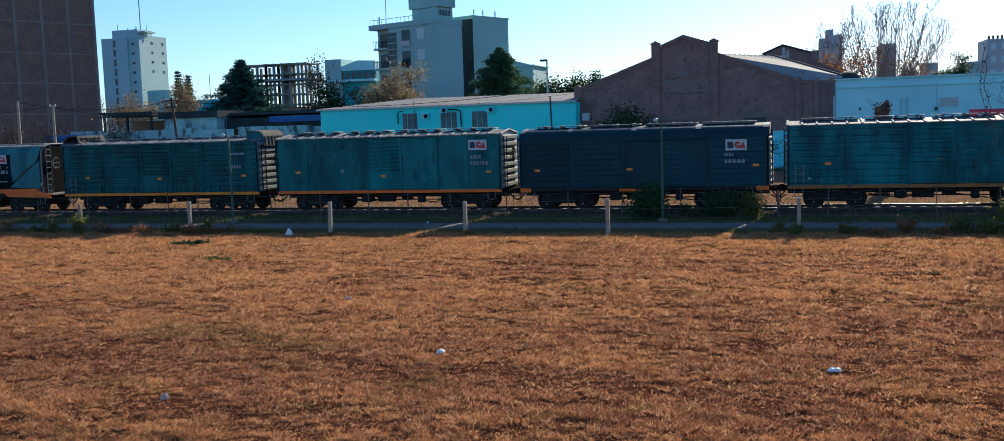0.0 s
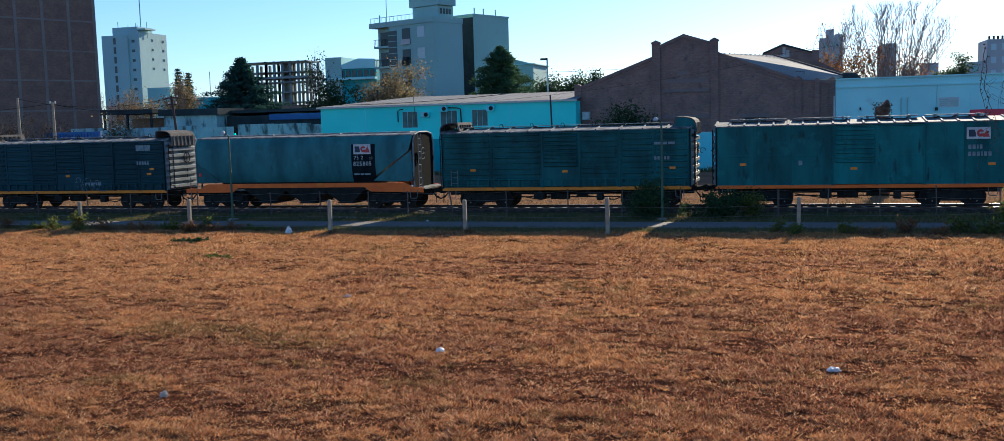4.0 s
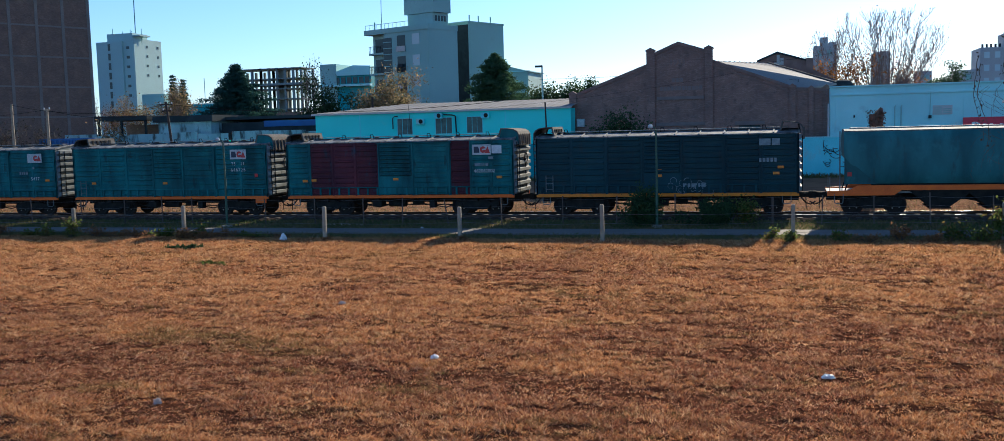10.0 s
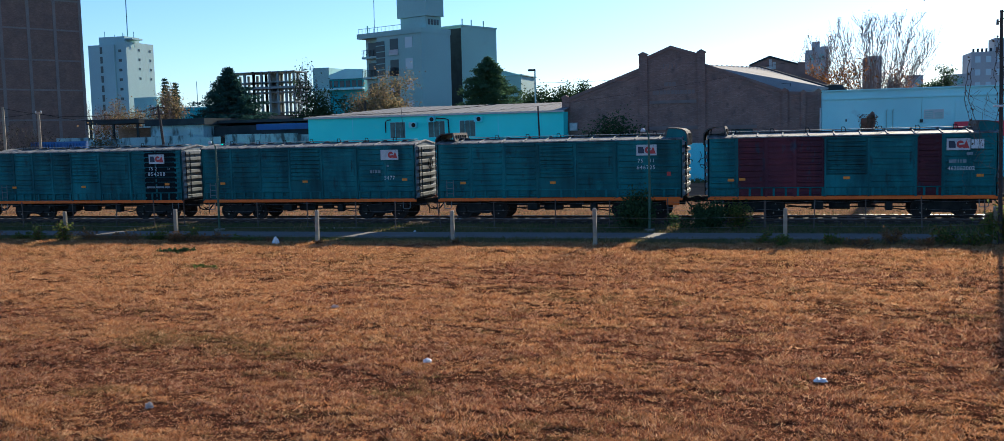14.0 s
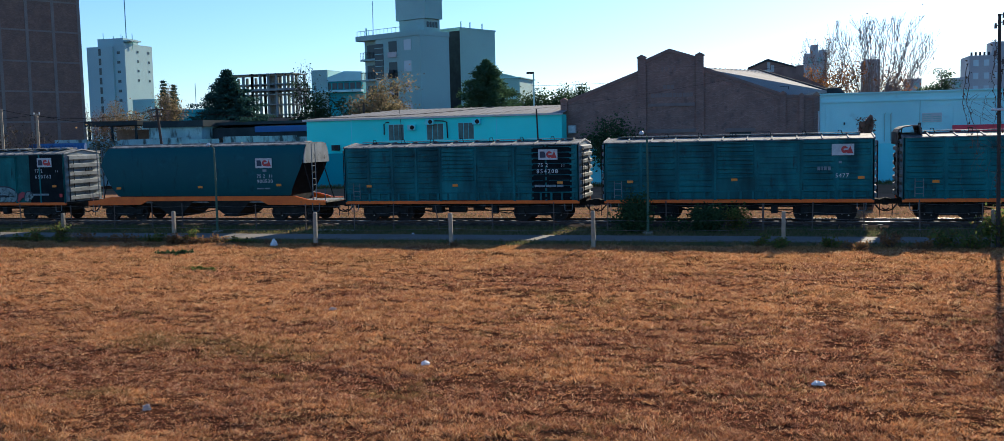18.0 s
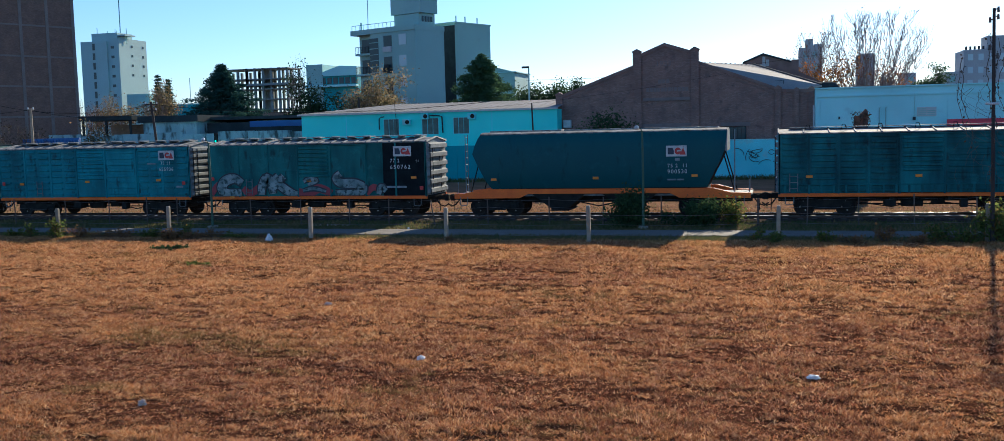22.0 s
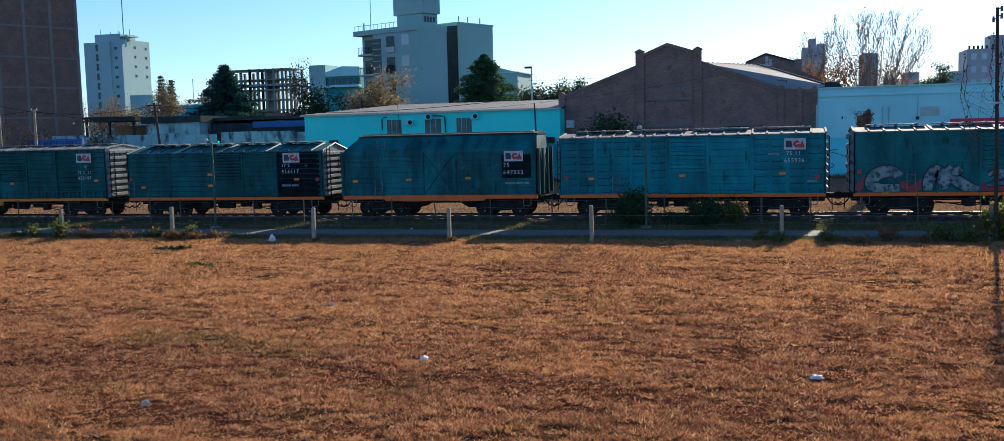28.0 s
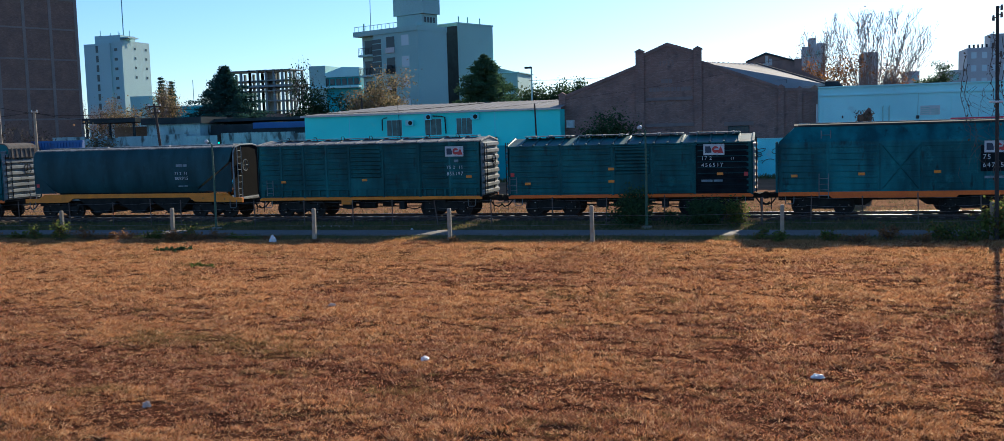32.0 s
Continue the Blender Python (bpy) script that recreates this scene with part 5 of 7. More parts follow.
def yard_walls():
    w = thing("wall_yard", "pale blue painted yard wall with sprayed drawings", "wall", (0, 0, 0), kind="structure")
    x = -17.9
    while x < 56:
        box_part("wall_panel", w, "wall_blue", x, x + 3.94, 83.0, 83.18, 0, 3.06)
        box_part("wall_pier", w, "wall_blue", x + 3.90, x + 4.14, 82.97, 83.21, 0, 3.08)
        x += 4.1
    box_part("coping", w, "pale_blue", -17.9, 60, 82.95, 83.23, 3.07, 3.14)
    deep = thing("wall_yard", "deep blue painted yard wall under the cyan building", "wall", (0, 0, 0), kind="structure")
    x = -43.6
    while x < -18:
        box_part("wall_panel", deep, "wall_deep", x, min(x + 4.2, -17.95), 83.0, 83.2, 0, 3.05)
        x += 4.22
    # sprayed drawings: curling dark and pale lines
    rng = random.Random(5)
    for cx, cz, mat, n, size in ((11.6, 1.75, "spray_dark", 26, .9), (3.0, 1.5, "spray_dark", 12, .8), (-1.9, 1.8, "spray_dark", 9, .75), (.1, 1.8, "spray_dark", 6, .7), (14.4, 1.9, "spray_dark", 10, .6), (-6.5, 1.6, "spray_dark", 8, .7)):
        art = thing("wall_drawing", "loose dark sprayed line drawing on the blue wall", "graffiti")
        for k in range(n):
            g = Geo()
            x0, z0, a = cx + rng.uniform(-size, size), cz + rng.uniform(-size * .8, size * .8), rng.uniform(0, 6.28)
            pts = []
            bend = rng.uniform(-.7, .7)
            for i in range(9):
                pts.append((x0, 82.945, max(.15, min(2.95, z0))))
                x0 += .14 * math.cos(a)
                z0 += .12 * math.sin(a)
                a += bend
            g.tube(pts, .022, 4)
            part("sprayed_line", g, mat, art)


yard_walls()


def cyan_building():
    b = thing("cyan_building", "long cyan rendered building with a pale low metal roof", "building")
    F = 84.0
    for x0, x1 in ((-41.8, -37.42), (-37.40, -33.85), (-32.35, -30.25), (-28.65, -27.35), (-25.85, -23.82), (-23.80, -18.05)):
        box_part("wall_panel", b, "cyan", x0, x1, F, F + .2, 0, 6.0)
    for x0, x1 in ((-33.85, -32.35), (-30.25, -28.65), (-27.35, -25.85)):
        box_part("wall_panel", b, "cyan", x0, x1, F, F + .2, 0, 4.06)
        box_part("wall_panel", b, "cyan", x0, x1, F, F + .2, 5.52, 6.0)
        w = window(b, x0 + .05, x1 - .05, 4.1, 5.48, F + .06, "wall_blue", "shutter", 2, .05, "window", "shuttered window with a pale worn surround")
        for k in range(5):
            xx = x0 + .2 + (x1 - x0 - .4) * k / 4
            part("window_bar", Geo().box(xx - .012, xx + .012, F - .06, F - .04, 4.1, 5.48), "shutter", w)
    box_part("side_wall", b, "cyan", -41.8, -41.6, F + .2, 97, 0, 6.0)
    box_part("side_wall", b, "cyan", -18.25, -18.05, F + .2, 97, 0, 6.0)
    box_part("eave_band", b, "frame_white", -42.1, -17.95, F - .28, F - .02, 5.98, 6.12, "pale eave gutter")
    g = Geo()
    e, r = 6.13, 6.98
    c = [(-42.1, F - .3, e), (-17.9, F - .3, e), (-17.9, 91, r), (-35.5, 91, r), (-42.1, 97.5, e), (-17.9, 97.5, e)]
    g.add(c, [(0, 1, 2, 3), (0, 3, 4), (3, 2, 5, 4)])
    roof = part("roof", g, "sheet_roof", b, "pale metal sheet roof")
    seam = Geo()
    for k in range(34):
        x = -41.5 + k * .7
        top = 91 if x > -35.5 else F - .3 + (x + 42.1) / 6.6 * 7.3
        zt = e + (r - e) * (top - F + .3) / 7.3
        seam.tube([(x, F - .3, e + .02), (x, top, zt + .02)], .025, 4)
    part("roof_seams", seam, "sheet_roof", roof)
    for x, z in ((-31.55, 5.2), (-29.85, 5.66), (-25.55, 5.58), (-38.9, 3.55), (-24.0, 3.55), (-18.9, 3.4)):
        u = box_part("air_conditioner", b, "wall_blue" if z > 4 else "dark_roof", x - .36, x + .36, F - .36, F - .03, z - .25, z + .25, "outdoor air conditioning unit", .02)
        ring = Geo().prism([(x + .09 + .19 * math.cos(2 * math.pi * k / 14), z + .19 * math.sin(2 * math.pi * k / 14)) for k in range(14)], "y", F - .375, F - .355)
        part("fan_grille", ring, "black", u)
    g = Geo().tube([(-34.2, F - .1, 4.6), (-34.2, F - .1, 5.55), (-34.0, F - .12, 5.7), (-33.7, F - .12, 5.72)], .05, 6)
    part("pipe", g, "dark_roof", b, "bent dark drain pipe")
    g = Geo().tube([(-29.4, F - .2, 5.75), (-28.6, F - .2, 5.7), (-28.3, F - .15, 5.6), (-28.25, F - .12, 4.2)], .06, 6)
    part("pipe", g, "dark_roof", b, "bent dark drain pipe")
    part("aerial", Geo().tube([(-32.5, 83.9, 4.2), (-32.7, 83.9, 7.0)], .02, 5), "dark_roof", b)
    for x, z in ((-37.41, 6), (-23.81, 6)):
        part("wall_joint", Geo().box(x - .03, x + .03, F - .02, F, 3.2, 5.95), "wall_blue", b)


cyan_building()


def brick_factory():
    b = thing("brick_factory", "old dark brick factory with a stepped gable and shallow pilasters", "factory")
    F = 86.0
    out = [(-18.5, 0), (-18.5, 7.0), (-11.8, 9.47), (-11.2, 9.5), (-11.2, 10.35), (-9.2, 11.15), (-7.0, 10.45), (-6.6, 9.7), (.2, 7.0), (2.8, 6.85), (2.8, 0)]
    part("gable_wall", Geo().prism(out, "y", F, F + .4), "brick", b)
    for x0, x1, z1 in ((-18.55, -17.95, 7.15), (-11.85, -11.15, 10.55), (-7.0, -6.35, 10.55), (-.25, .25, 7.15), (1.25, 1.65, 6.95), (2.4, 2.85, 7.0)):
        p = box_part("pilaster", b, "brick", x0, x1, F - .16, F - .004, 0, z1)
        m = (x0 + x1) / 2
        part("pilaster_cap", Geo().prism([(x0 - .06, z1), (x0 - .06, z1 + .1), (m, z1 + .3), (x1 + .06, z1 + .1), (x1 + .06, z1)], "y", F - .22, F + .3), "brick_trim", p)
    for a, c in (((-17.95, 7.2), (-11.85, 9.45)), ((-6.35, 9.6), (-.25, 7.3)), ((-11.2, 10.4), (-9.2, 11.22)), ((-9.2, 11.22), (-7.0, 10.5)), ((.25, 7.08), (2.4, 6.98))):
        part("coping", Geo().prism([(a[0], a[1] - .22), (a[0], a[1] + .05), (c[0], c[1] + .05), (c[0], c[1] - .22)], "y", F - .10, F + .5), "brick_trim", b, "corbelled brick coping")
        part("corbel", Geo().prism([(a[0], a[1] - .55), (a[0], a[1] - .42), (c[0], c[1] - .42), (c[0], c[1] - .55)], "y", F - .05, F - .003), "brick_trim", b)
    for x0, x1, z0, z1 in ((-11.1, -7.0, 4.25, 4.55), (-4.6, -2.2, 4.2, 4.5), (-11.0, -7.1, 6.45, 6.72)):
        box_part("lintel", b, "lintel", x0, x1, F - .10, F - .006, z0, z1, "rendered lintel")
    w = window(b, -4.2, -2.6, 2.9, 4.1, F - .01, "dark_roof", "pane", 4, .06, "window", "small barred factory window")
    for x0, z0, ws, h in ((-10.75, 7.22, (.26, .26, .26, .26, .26, .26, .26, .12, .30, .26, .26, .26), .34), (-9.75, 7.9, (.3, .25, .3), .34)):
        bars(ws, h, b, (x0, F - .012, z0), "lintel", .045)
    box = box_part("air_conditioner", b, "frame_white", -17.87, -17.21, F - .45, F - .02, 4.37, 5.05, "small pale wall unit", .02)
    part("fan_grille", Geo().box(-17.79, -17.29, F - .46, F - .445, 4.45, 4.97), "letter", box)
    letters("1933", .62, b, (-9.95, F - .02, 9.35), "lintel", spacing=1.1)
    # warehouse roof behind the gable
    r = thing("warehouse_roof", "pale zinc sheet warehouse roof behind the brick gable", "roof")
    q = [(-7.2, 100, 10.3), (-2.3, 100, 9.95), (3.5, 88.5, 7.42), (.5, 86.5, 7.0), (-6.9, 86.5, 9.62)]
    g = Geo().add(q + [(x, y, z - .15) for x, y, z in q], [(0, 1, 4), (1, 2, 4), (2, 3, 4), (9, 6, 5), (9, 7, 6), (9, 8, 7), (0, 4, 9, 5), (1, 0, 5, 6), (2, 1, 6, 7), (3, 2, 7, 8), (4, 3, 8, 9)])
    part("roof_sheet", g, "sheet_roof", r)
    for k in range(1, 12):
        f = k / 12
        a, c = Vector(q[4]).lerp(Vector(q[1]), f), Vector(q[3]).lerp(Vector(q[2]), f)
        part("sheet_lap", Geo().tube([a + Vector((0, 0, .01)), c + Vector((0, 0, .01))], .045, 4), "sheet_roof", r)
    part("verge_cap", Geo().tube([(-2.3, 100, 9.98), (3.5, 88.5, 7.47)], .10, 6), "dark_roof", r, "dark verge flashing")
    body = Geo().prism([(-7.2, 87.2), (3.3, 87.2), (-2.3, 100), (-7.2, 100)], "z", 0, 6.7)
    part("warehouse_wall", body, "brick_trim", r)
    g2 = thing("brick_gable", "second brick gable with a raised parapet behind the roof", "gable wall")
    F2 = 104.0
    part("gable_wall", Geo().prism([(-5.2, 0), (-5.2, 9.6), (-3.3, 10.35), (-1.45, 11.1), (1.35, 10.25), (1.9, 9.4), (4.2, 8.2), (4.2, 0)], "y", F2, F2 + .4), "brick_trim", g2)
    part("parapet_cap", Geo().prism([(-3.4, 10.3), (-3.4, 10.45), (-1.45, 11.25), (1.4, 10.35), (1.4, 10.2), (-1.45, 11.05)], "y", F2 - .15, F2 + .5), "dark_roof", g2)
    for k, (x, z, wd, ht) in enumerate(((-1.75, 9.95, .9, .22), (-1.5, 9.6, .28, 1.3), (-2.2, 9.75, .5, .16), (-1.15, 10.1, .3, .5))):
        box_part("peeled_render", g2, "far_render", x, x + wd, F2 - .03 - .004 * k, F2 - .003, z, z + ht, "pale patch of peeling render")
    box_part("parapet_post", g2, "brick_trim", 1.25, 1.95, F2 - .2, F2 + .3, 9.0, 10.5)
    tank = thing("roof_tank", "dark covered tank on the roof edge", "tank", (3.9, 90, 0))
    part("tank_body", Geo().loft([[(-1.3 * s * math.cos(2 * math.pi * k / 14), .8 * s * math.sin(2 * math.pi * k / 14), z) for k in range(14)] for s, z in ((1, 6.6), (1, 7.1), (.6, 7.65), (.2, 7.75))]), "dark_roof", tank)
    for x, w_ in ((-.9, .5), (.1, .7)):
        fr = thing("roof_frame", "thin steel frame standing on the factory roof", "steel frame", (x, 87.3, 0))
        part("frame_tube", Geo().tube([(-w_ / 2, 0, 6.9), (-w_ / 2, 0, 7.85), (w_ / 2, 0, 7.85), (w_ / 2, 0, 6.9)], .03, 5), "dark_roof", fr)


brick_factory()


def pale_building():
    b = thing("pale_warehouse", "pale blue rendered warehouse with cornice, pilasters and vent", "warehouse")
    F = 84.0
    box_part("wall_face", b, "pale_blue", 2.85, 45, F, F + .3, 0, 6.95)
    box_part("side_wall", b, "pale_blue", 2.85, 3.15, F + .3, 100, 0, 6.9)
    box_part("roof_slab", b, "dark_roof", 3.15, 45, F + .3, 100, 6.3, 6.5)
    box_part("cornice", b, "pale_blue", 2.8, 45, F - .12, F - .004, 6.30, 6.42)
    box_part("cornice", b, "pale_blue", 2.8, 45, F - .18, F + .35, 6.95, 7.05)
    for x in (3.25, 12.55, 21.8, 31):
        box_part("pilaster", b, "pale_blue", x, x + .35, F - .10, F - .004, 0, 6.0)
    v = box_part("vent", b, "frame_white", 10.35, 11.75, F - .06, F - .005, 4.62, 5.33, "grey louvred vent")
    for k in range(7):
        box_part("slat", v, "grey_render", 10.42 + (k % 2) * .68, 11.0 + (k % 2) * .68, F - .085, F - .06, 4.70 + (k // 2) * .15, 4.78 + (k // 2) * .15)
    for x in (7.62, 8.08):
        part("pipe", Geo().tube([(x, F - .1, 3.2), (x, F - .1, 5.3), (x + .06, F - .05, 5.4)], .05, 6), "grey_render", b, "painted wall pipe")
    part("downpipe", Geo().tube([(2.72, F - .1, 0), (2.72, F - .1, 5.7)], .07, 6), "frame_white", b, "white downpipe")
    part("wall_lamp", Geo().box(10.05, 10.25, F - .3, F, 4.35, 4.6, .02), "dark_roof", b, "small dark wall lamp")
    part("cable", Geo().tube([(10.15, F - .05, 4.6), (10.2, F - .05, 6.3)], .02, 4), "grey_render", b)
    part("wall_lamp", Geo().box(4.6, 4.7, F - .2, F, 4.55, 4.75, .01), "dark_roof", b)
    s = thing("shop_sign", "red sign board with white shapes above the yard wall", "sign")
    box_part("board", s, "sign_red", 12.45, 24.0, 83.5, 83.6, 3.2, 4.35)
    for x in (13, 16, 19, 22):
        box_part("bracket", s, "dark_roof", x, x + .08, 83.6, 84.02, 3.7, 3.8)
        box_part("leg", s, "dark_roof", x, x + .08, 83.52, 83.58, 0, 3.2)
    g = Geo()
    g.prism([(13.05, 3.42), (13.05, 4.0), (13.4, 4.0), (13.62, 3.86), (13.62, 3.56), (13.4, 3.42)], "y", 83.48, 83.5)
    part("white_mark", g, "sign_white", s)
    for x in (13.85, 14.3, 15.0, 15.6):
        box_part("white_mark", s, "sign_white", x, x + .22, 83.48, 83.5, 3.42, 3.86)
    part("red_mark", Geo().box(13.24, 13.42, 83.465, 83.48, 3.58, 3.84), "sign_red", s)
    box_part("counter_mark", s, "sign_white", 14.55, 14.8, 83.48, 83.5, 3.42, 3.7)


pale_building()


def brick_tower():
    t = thing("brick_tower", "tall dark brick tower with a grey concrete grid", "tower block", (-85.0, 109.0, 0), turn=66.0)
    cols = [0.0] + [3.33 + 3.27 * k for k in range(9)]
    rows = [0, 3.45, 7.09, 10.76, 14.39, 18.1, 21.75, 25.4, 29.0, 32.6]
    part("core", Geo().box(-33, -.02, .12, 14, 0, 32.5), "tower_brick", t)
    for c0, c1 in zip(cols, cols[1:]):
        for r0, r1 in zip(rows, rows[1:]):
            part("brick_panel", Geo().box(-c1 + .19, -c0 - .19, 0.0, .11, r0 + .2, r1 - .0), "tower_brick", t)
    for c in cols:
        box_part("column", t, "tower_frame", -c - .19, -c + .19, -.05, .1, 0, 32.6)
    for r in rows[1:]:
        box_part("beam", t, "tower_frame", -33, 0, -.035, .09, r, r + .2)


brick_tower()


def white_tower():
    t = thing("white_tower", "white apartment tower with small windows and aerials", "apartment tower")
    F = 250.0
    box_part("left_wing", t, "white_tower", -192.8, -184.2, F, F + 13.6, 0, 31.8)
    box_part("stair_core", t, "white_tower", -184.2, -180.6, F + .6, F + 13.6, 0, 32.5)
    box_part("roof_house", t, "white_tower", -190.5, -182, F + 2, F + 9, 31.8, 34.2)
    box_part("roof_slab", t, "white_tower", -182, -179.5, F + 2, F + 7, 33.2, 33.6)
    for k in range(11):
        z = 29.6 - 2.72 * k
        part("window", Geo().box(-188.9, -188.1, F - .06, F - .01, z - .3, z + 1.6), "pane", t)
        part("window", Geo().box(-183.2, -182.2, F + .54, F + .59, z, z + .75), "pane", t)
        if k < 4:
            for y in (F + 6.2, F + 11.4):
                part("window", Geo().box(-180.59, -180.54, y, y + .8, z + .5, z + 1.2), "pane", t)
    box_part("low_wing", t, "grey_render", -174.2, -167.0, 244, 249, 0, 16.2, "lower blue grey wing")
    for x, h in ((-190, 36), (-186.6, 35), (-184.0, 35.4), (-183.5, 35), (-180.3, 35.5), (-182.3, 48)):
        part("aerial", Geo().tube([(x, F + 4, 31), (x, F + 4, h)], .09 if h < 40 else .14, 5), "grey_render", t)


white_tower()


def frame_building():
    t = thing("concrete_frame", "unfinished building of bare concrete columns and slabs", "building site")
    F = 250.0
    for zone, x0, x1, top in ((0, -148.6, -140.4, 21.6), (1, -140.4, -128.2, 22.3)):
        n = 4 if zone == 0 else 6
        for i in range(n):
            x = x0 + (x1 - x0) * i / (n - 1)
            for y in (F, F + 7):
                box_part("column", t, "raw_concrete", x - .3, x + .3, y, y + .6, 0, top)
        z = 8.2
        while z < top + .5:
            box_part("slab", t, "raw_concrete", x0 - .5, x1 + .5, F - .5, F + 8, z, z + .25)
            z += 2.75
    box_part("slab", t, "raw_concrete", -143.5, -126.8, F - 1.2, F + 8, 17.5, 18.1, "heavy projecting slab")
    box_part("lift_shaft", t, "raw_concrete", -138.5, -136, F + 5, F + 8, 0, 22.5)
    box_part("site_wall", t, "tower_brick", -141, -127.5, F - 2, F - 1.5, 0, 10.2)


frame_building()


def grey_blocks():
    t = thing("grey_apartments", "grey rendered apartment block with balconies and a rooftop water tank", "apartment block", (-51.0, 140.0, 0), turn=-24.2)
    box_part("front_wall", t, "grey_render", -9.45, 0, 0, 6.2, 0, 19.75)
    box_part("corner_bay", t, "grey_render", -13.15, -9.45, 1.2, 5.6, 0, 19.6)
    box_part("roof_edge", t, "grey_render", -13.7, .05, -.15, 6.3, 19.1, 19.85)
    for k, z in enumerate((17.1, 14.0, 10.9, 7.8)):
        window(t, -3.4, -1.85, z, z + 1.55, 0, "grey_render", "pane_pale", 0, .08)
        bal = box_part("balcony", t, "grey_render", -13.3, -9.5, .35, 1.2, z - 1.05, z - .75)
        for i in range(12):
            part("baluster", Geo().box(-13.25 + i * .32, -13.2 + i * .32, .37, .41, z - .75, z + .25), "dark_roof", bal)
        part("handrail", Geo().box(-13.3, -9.5, .35, .42, z + .22, z + .28), "dark_roof", bal)
        box_part("glazed_door", t, "pane", -12.6, -10.7, 1.14, 1.19, z - .7, z + 1.4)
        # No opening: a dark sheet on the wall paints the loggia's shade.
        box_part("recess", t, "pane", -6.6, -4.85, -.03, -.006, z - .9, z + 1.5, "flat dark sheet for the shade in a loggia")
        box_part("loggia_rail", t, "frame_white" if k == 0 else "dark_roof", -6.65, -4.8, -.22, -.1, z - .9, z - .1)
        if k:
            box_part("air_conditioner", t, "lamp_white" if k == 2 else "dark_roof", -6.2, -5.3, -.5, -.22, z - .2, z + .35, "small wall unit", .02)
    box_part("stair_glass", t, "pane", -9.6, -7.75, -.05, -.008, 13.0, 18.4, "tall stair glazing")
    for i in range(6):
        box_part("stair_bar", t, "grey_render", -9.6, -7.75, -.08, -.05, 13.2 + i * .9, 13.3 + i * .9)
    for i in range(12):
        part("rail_post", Geo().box(-13.5 + i * .85, -13.46 + i * .85, 0, .04, 19.85, 20.6), "grey_render", t)
    part("roof_rail", Geo().box(-13.5, -4.1, 0, .04, 20.55, 20.62), "grey_render", t)
    box_part("tank_house", t, "grey_render", -5.6, -.4, 1.4, 4.7, 19.8, 21.6)
    for i in range(4):
        box_part("house_window", t, "pane", -.39, -.34, 1.9 + i * .62, 2.3 + i * .62, 20.4, 21.2)
    box_part("water_tank", t, "grey_render", -6.1, .0, 1.2, 4.9, 21.65, 26.0)
    for x, h in ((-13.0, 21.2), (-.6, 21.0)):
        part("roof_vent", Geo().tube([(x, 1.5, 18.5), (x, 1.5, h)], .12, 6), "grey_render", t)
    s = thing("grey_apartments", "plain grey windowless party wall of an apartment block", "apartment block", (-49.7, 155.0, 0), turn=-24.2)
    box_part("party_wall", s, "grey_render", -12.0, 0, 0, 8.7, 0, 21.3)
    # Dark sheet that covers the front face.
    box_part("recess_wall", s, "dark_roof", -12.0, -.02, -.1, -.006, 0, 21.0, "dark sheet over the front")
    box_part("roof_edge", s, "grey_render", -12.1, .1, -.12, 8.8, 21.3, 21.55)
    for y in (1.2, 3.4, 6.4):
        part("roof_vent", Geo().tube([(-.8, y, 21.4), (-.8, y, 22.6)], .1, 6), "grey_render", s)
    lo = thing("low_offices", "low grey office building with a pale curved roof", "office building")
    box_part("body", lo, "wall_deep", -88, -77.5, 180, 195, 0, 15.2)
    box_part("stair_block", lo, "grey_render", -88, -84.6, 179.7, 190, 0, 17.5)
    part("roof", Geo().prism([(-84.6, 15.2), (-84.6, 16.0), (-81, 17.1), (-77.4, 16.9), (-77.4, 15.2)], "y", 179.5, 195), "pale_blue", lo)
    box_part("canopy", lo, "pale_blue", -88.2, -77.3, 178.8, 180, 13.1, 13.5)
    for i in range(8):
        box_part("window", lo, "pane", -87.5 + i * 1.25, -86.6 + i * 1.25, 179.9, 179.98, 13.7, 14.9)
    r = thing("grey_house", "small grey house with a pitched roof behind the cedar", "house")
    part("body", Geo().prism([(-45.2, 0), (-45.2, 14.2), (-44.6, 14.4), (-41.3, 13.5), (-41.3, 0)], "y", 160, 170), "grey_render", r)
    box_part("eave", r, "pale_blue", -45.0, -41.0, 159.7, 170, 13.45, 13.6)


grey_blocks()


def far_right():
    for x0, x1, z, label in ((4.8, 9.9, 21.6, "distant grey tower with stepped top"), (18.2, 21.6, 19.7, "distant plain grey tower"), (28.0, 30.6, 14.9, "distant low grey block"), (40.6, 52, 19.6, "distant grey block with small windows"), (36.9, 40.6, 14.8, "distant low grey annexe")):
        t = thing("distant_block", label, "apartment block", group="distant blocks")
        box_part("body", t, "far_render", x0, x1, 250, 262, 0, z)
        if x0 < 6:
            box_part("top", t, "far_render", 6.3, 8.0, 252, 260, z, 23.7)
            box_part("top", t, "far_render", 8.2, 9.8, 252, 260, z, 22.5)
        for k in range(4):
            for j in range(int((x1 - x0) // 2.4)):
                box_part("window", t, "pane_pale" if x0 > 40 else "grey_render", x0 + .8 + j * 2.2, x0 + 1.9 + j * 2.2, 249.9, 249.97, z - 2.4 - k * 2.9, z - 1.0 - k * 2.9)
        if x0 > 40:
            box_part("stair_tower", t, "far_render", 45.5, 52, 251, 258, z, z + 3)
            for j in range(5):
                box_part("chimney_pot", t, "dark_roof", 41 + j * .9, 41.4 + j * .9, 251, 251.4, z, z + .8)


far_right()


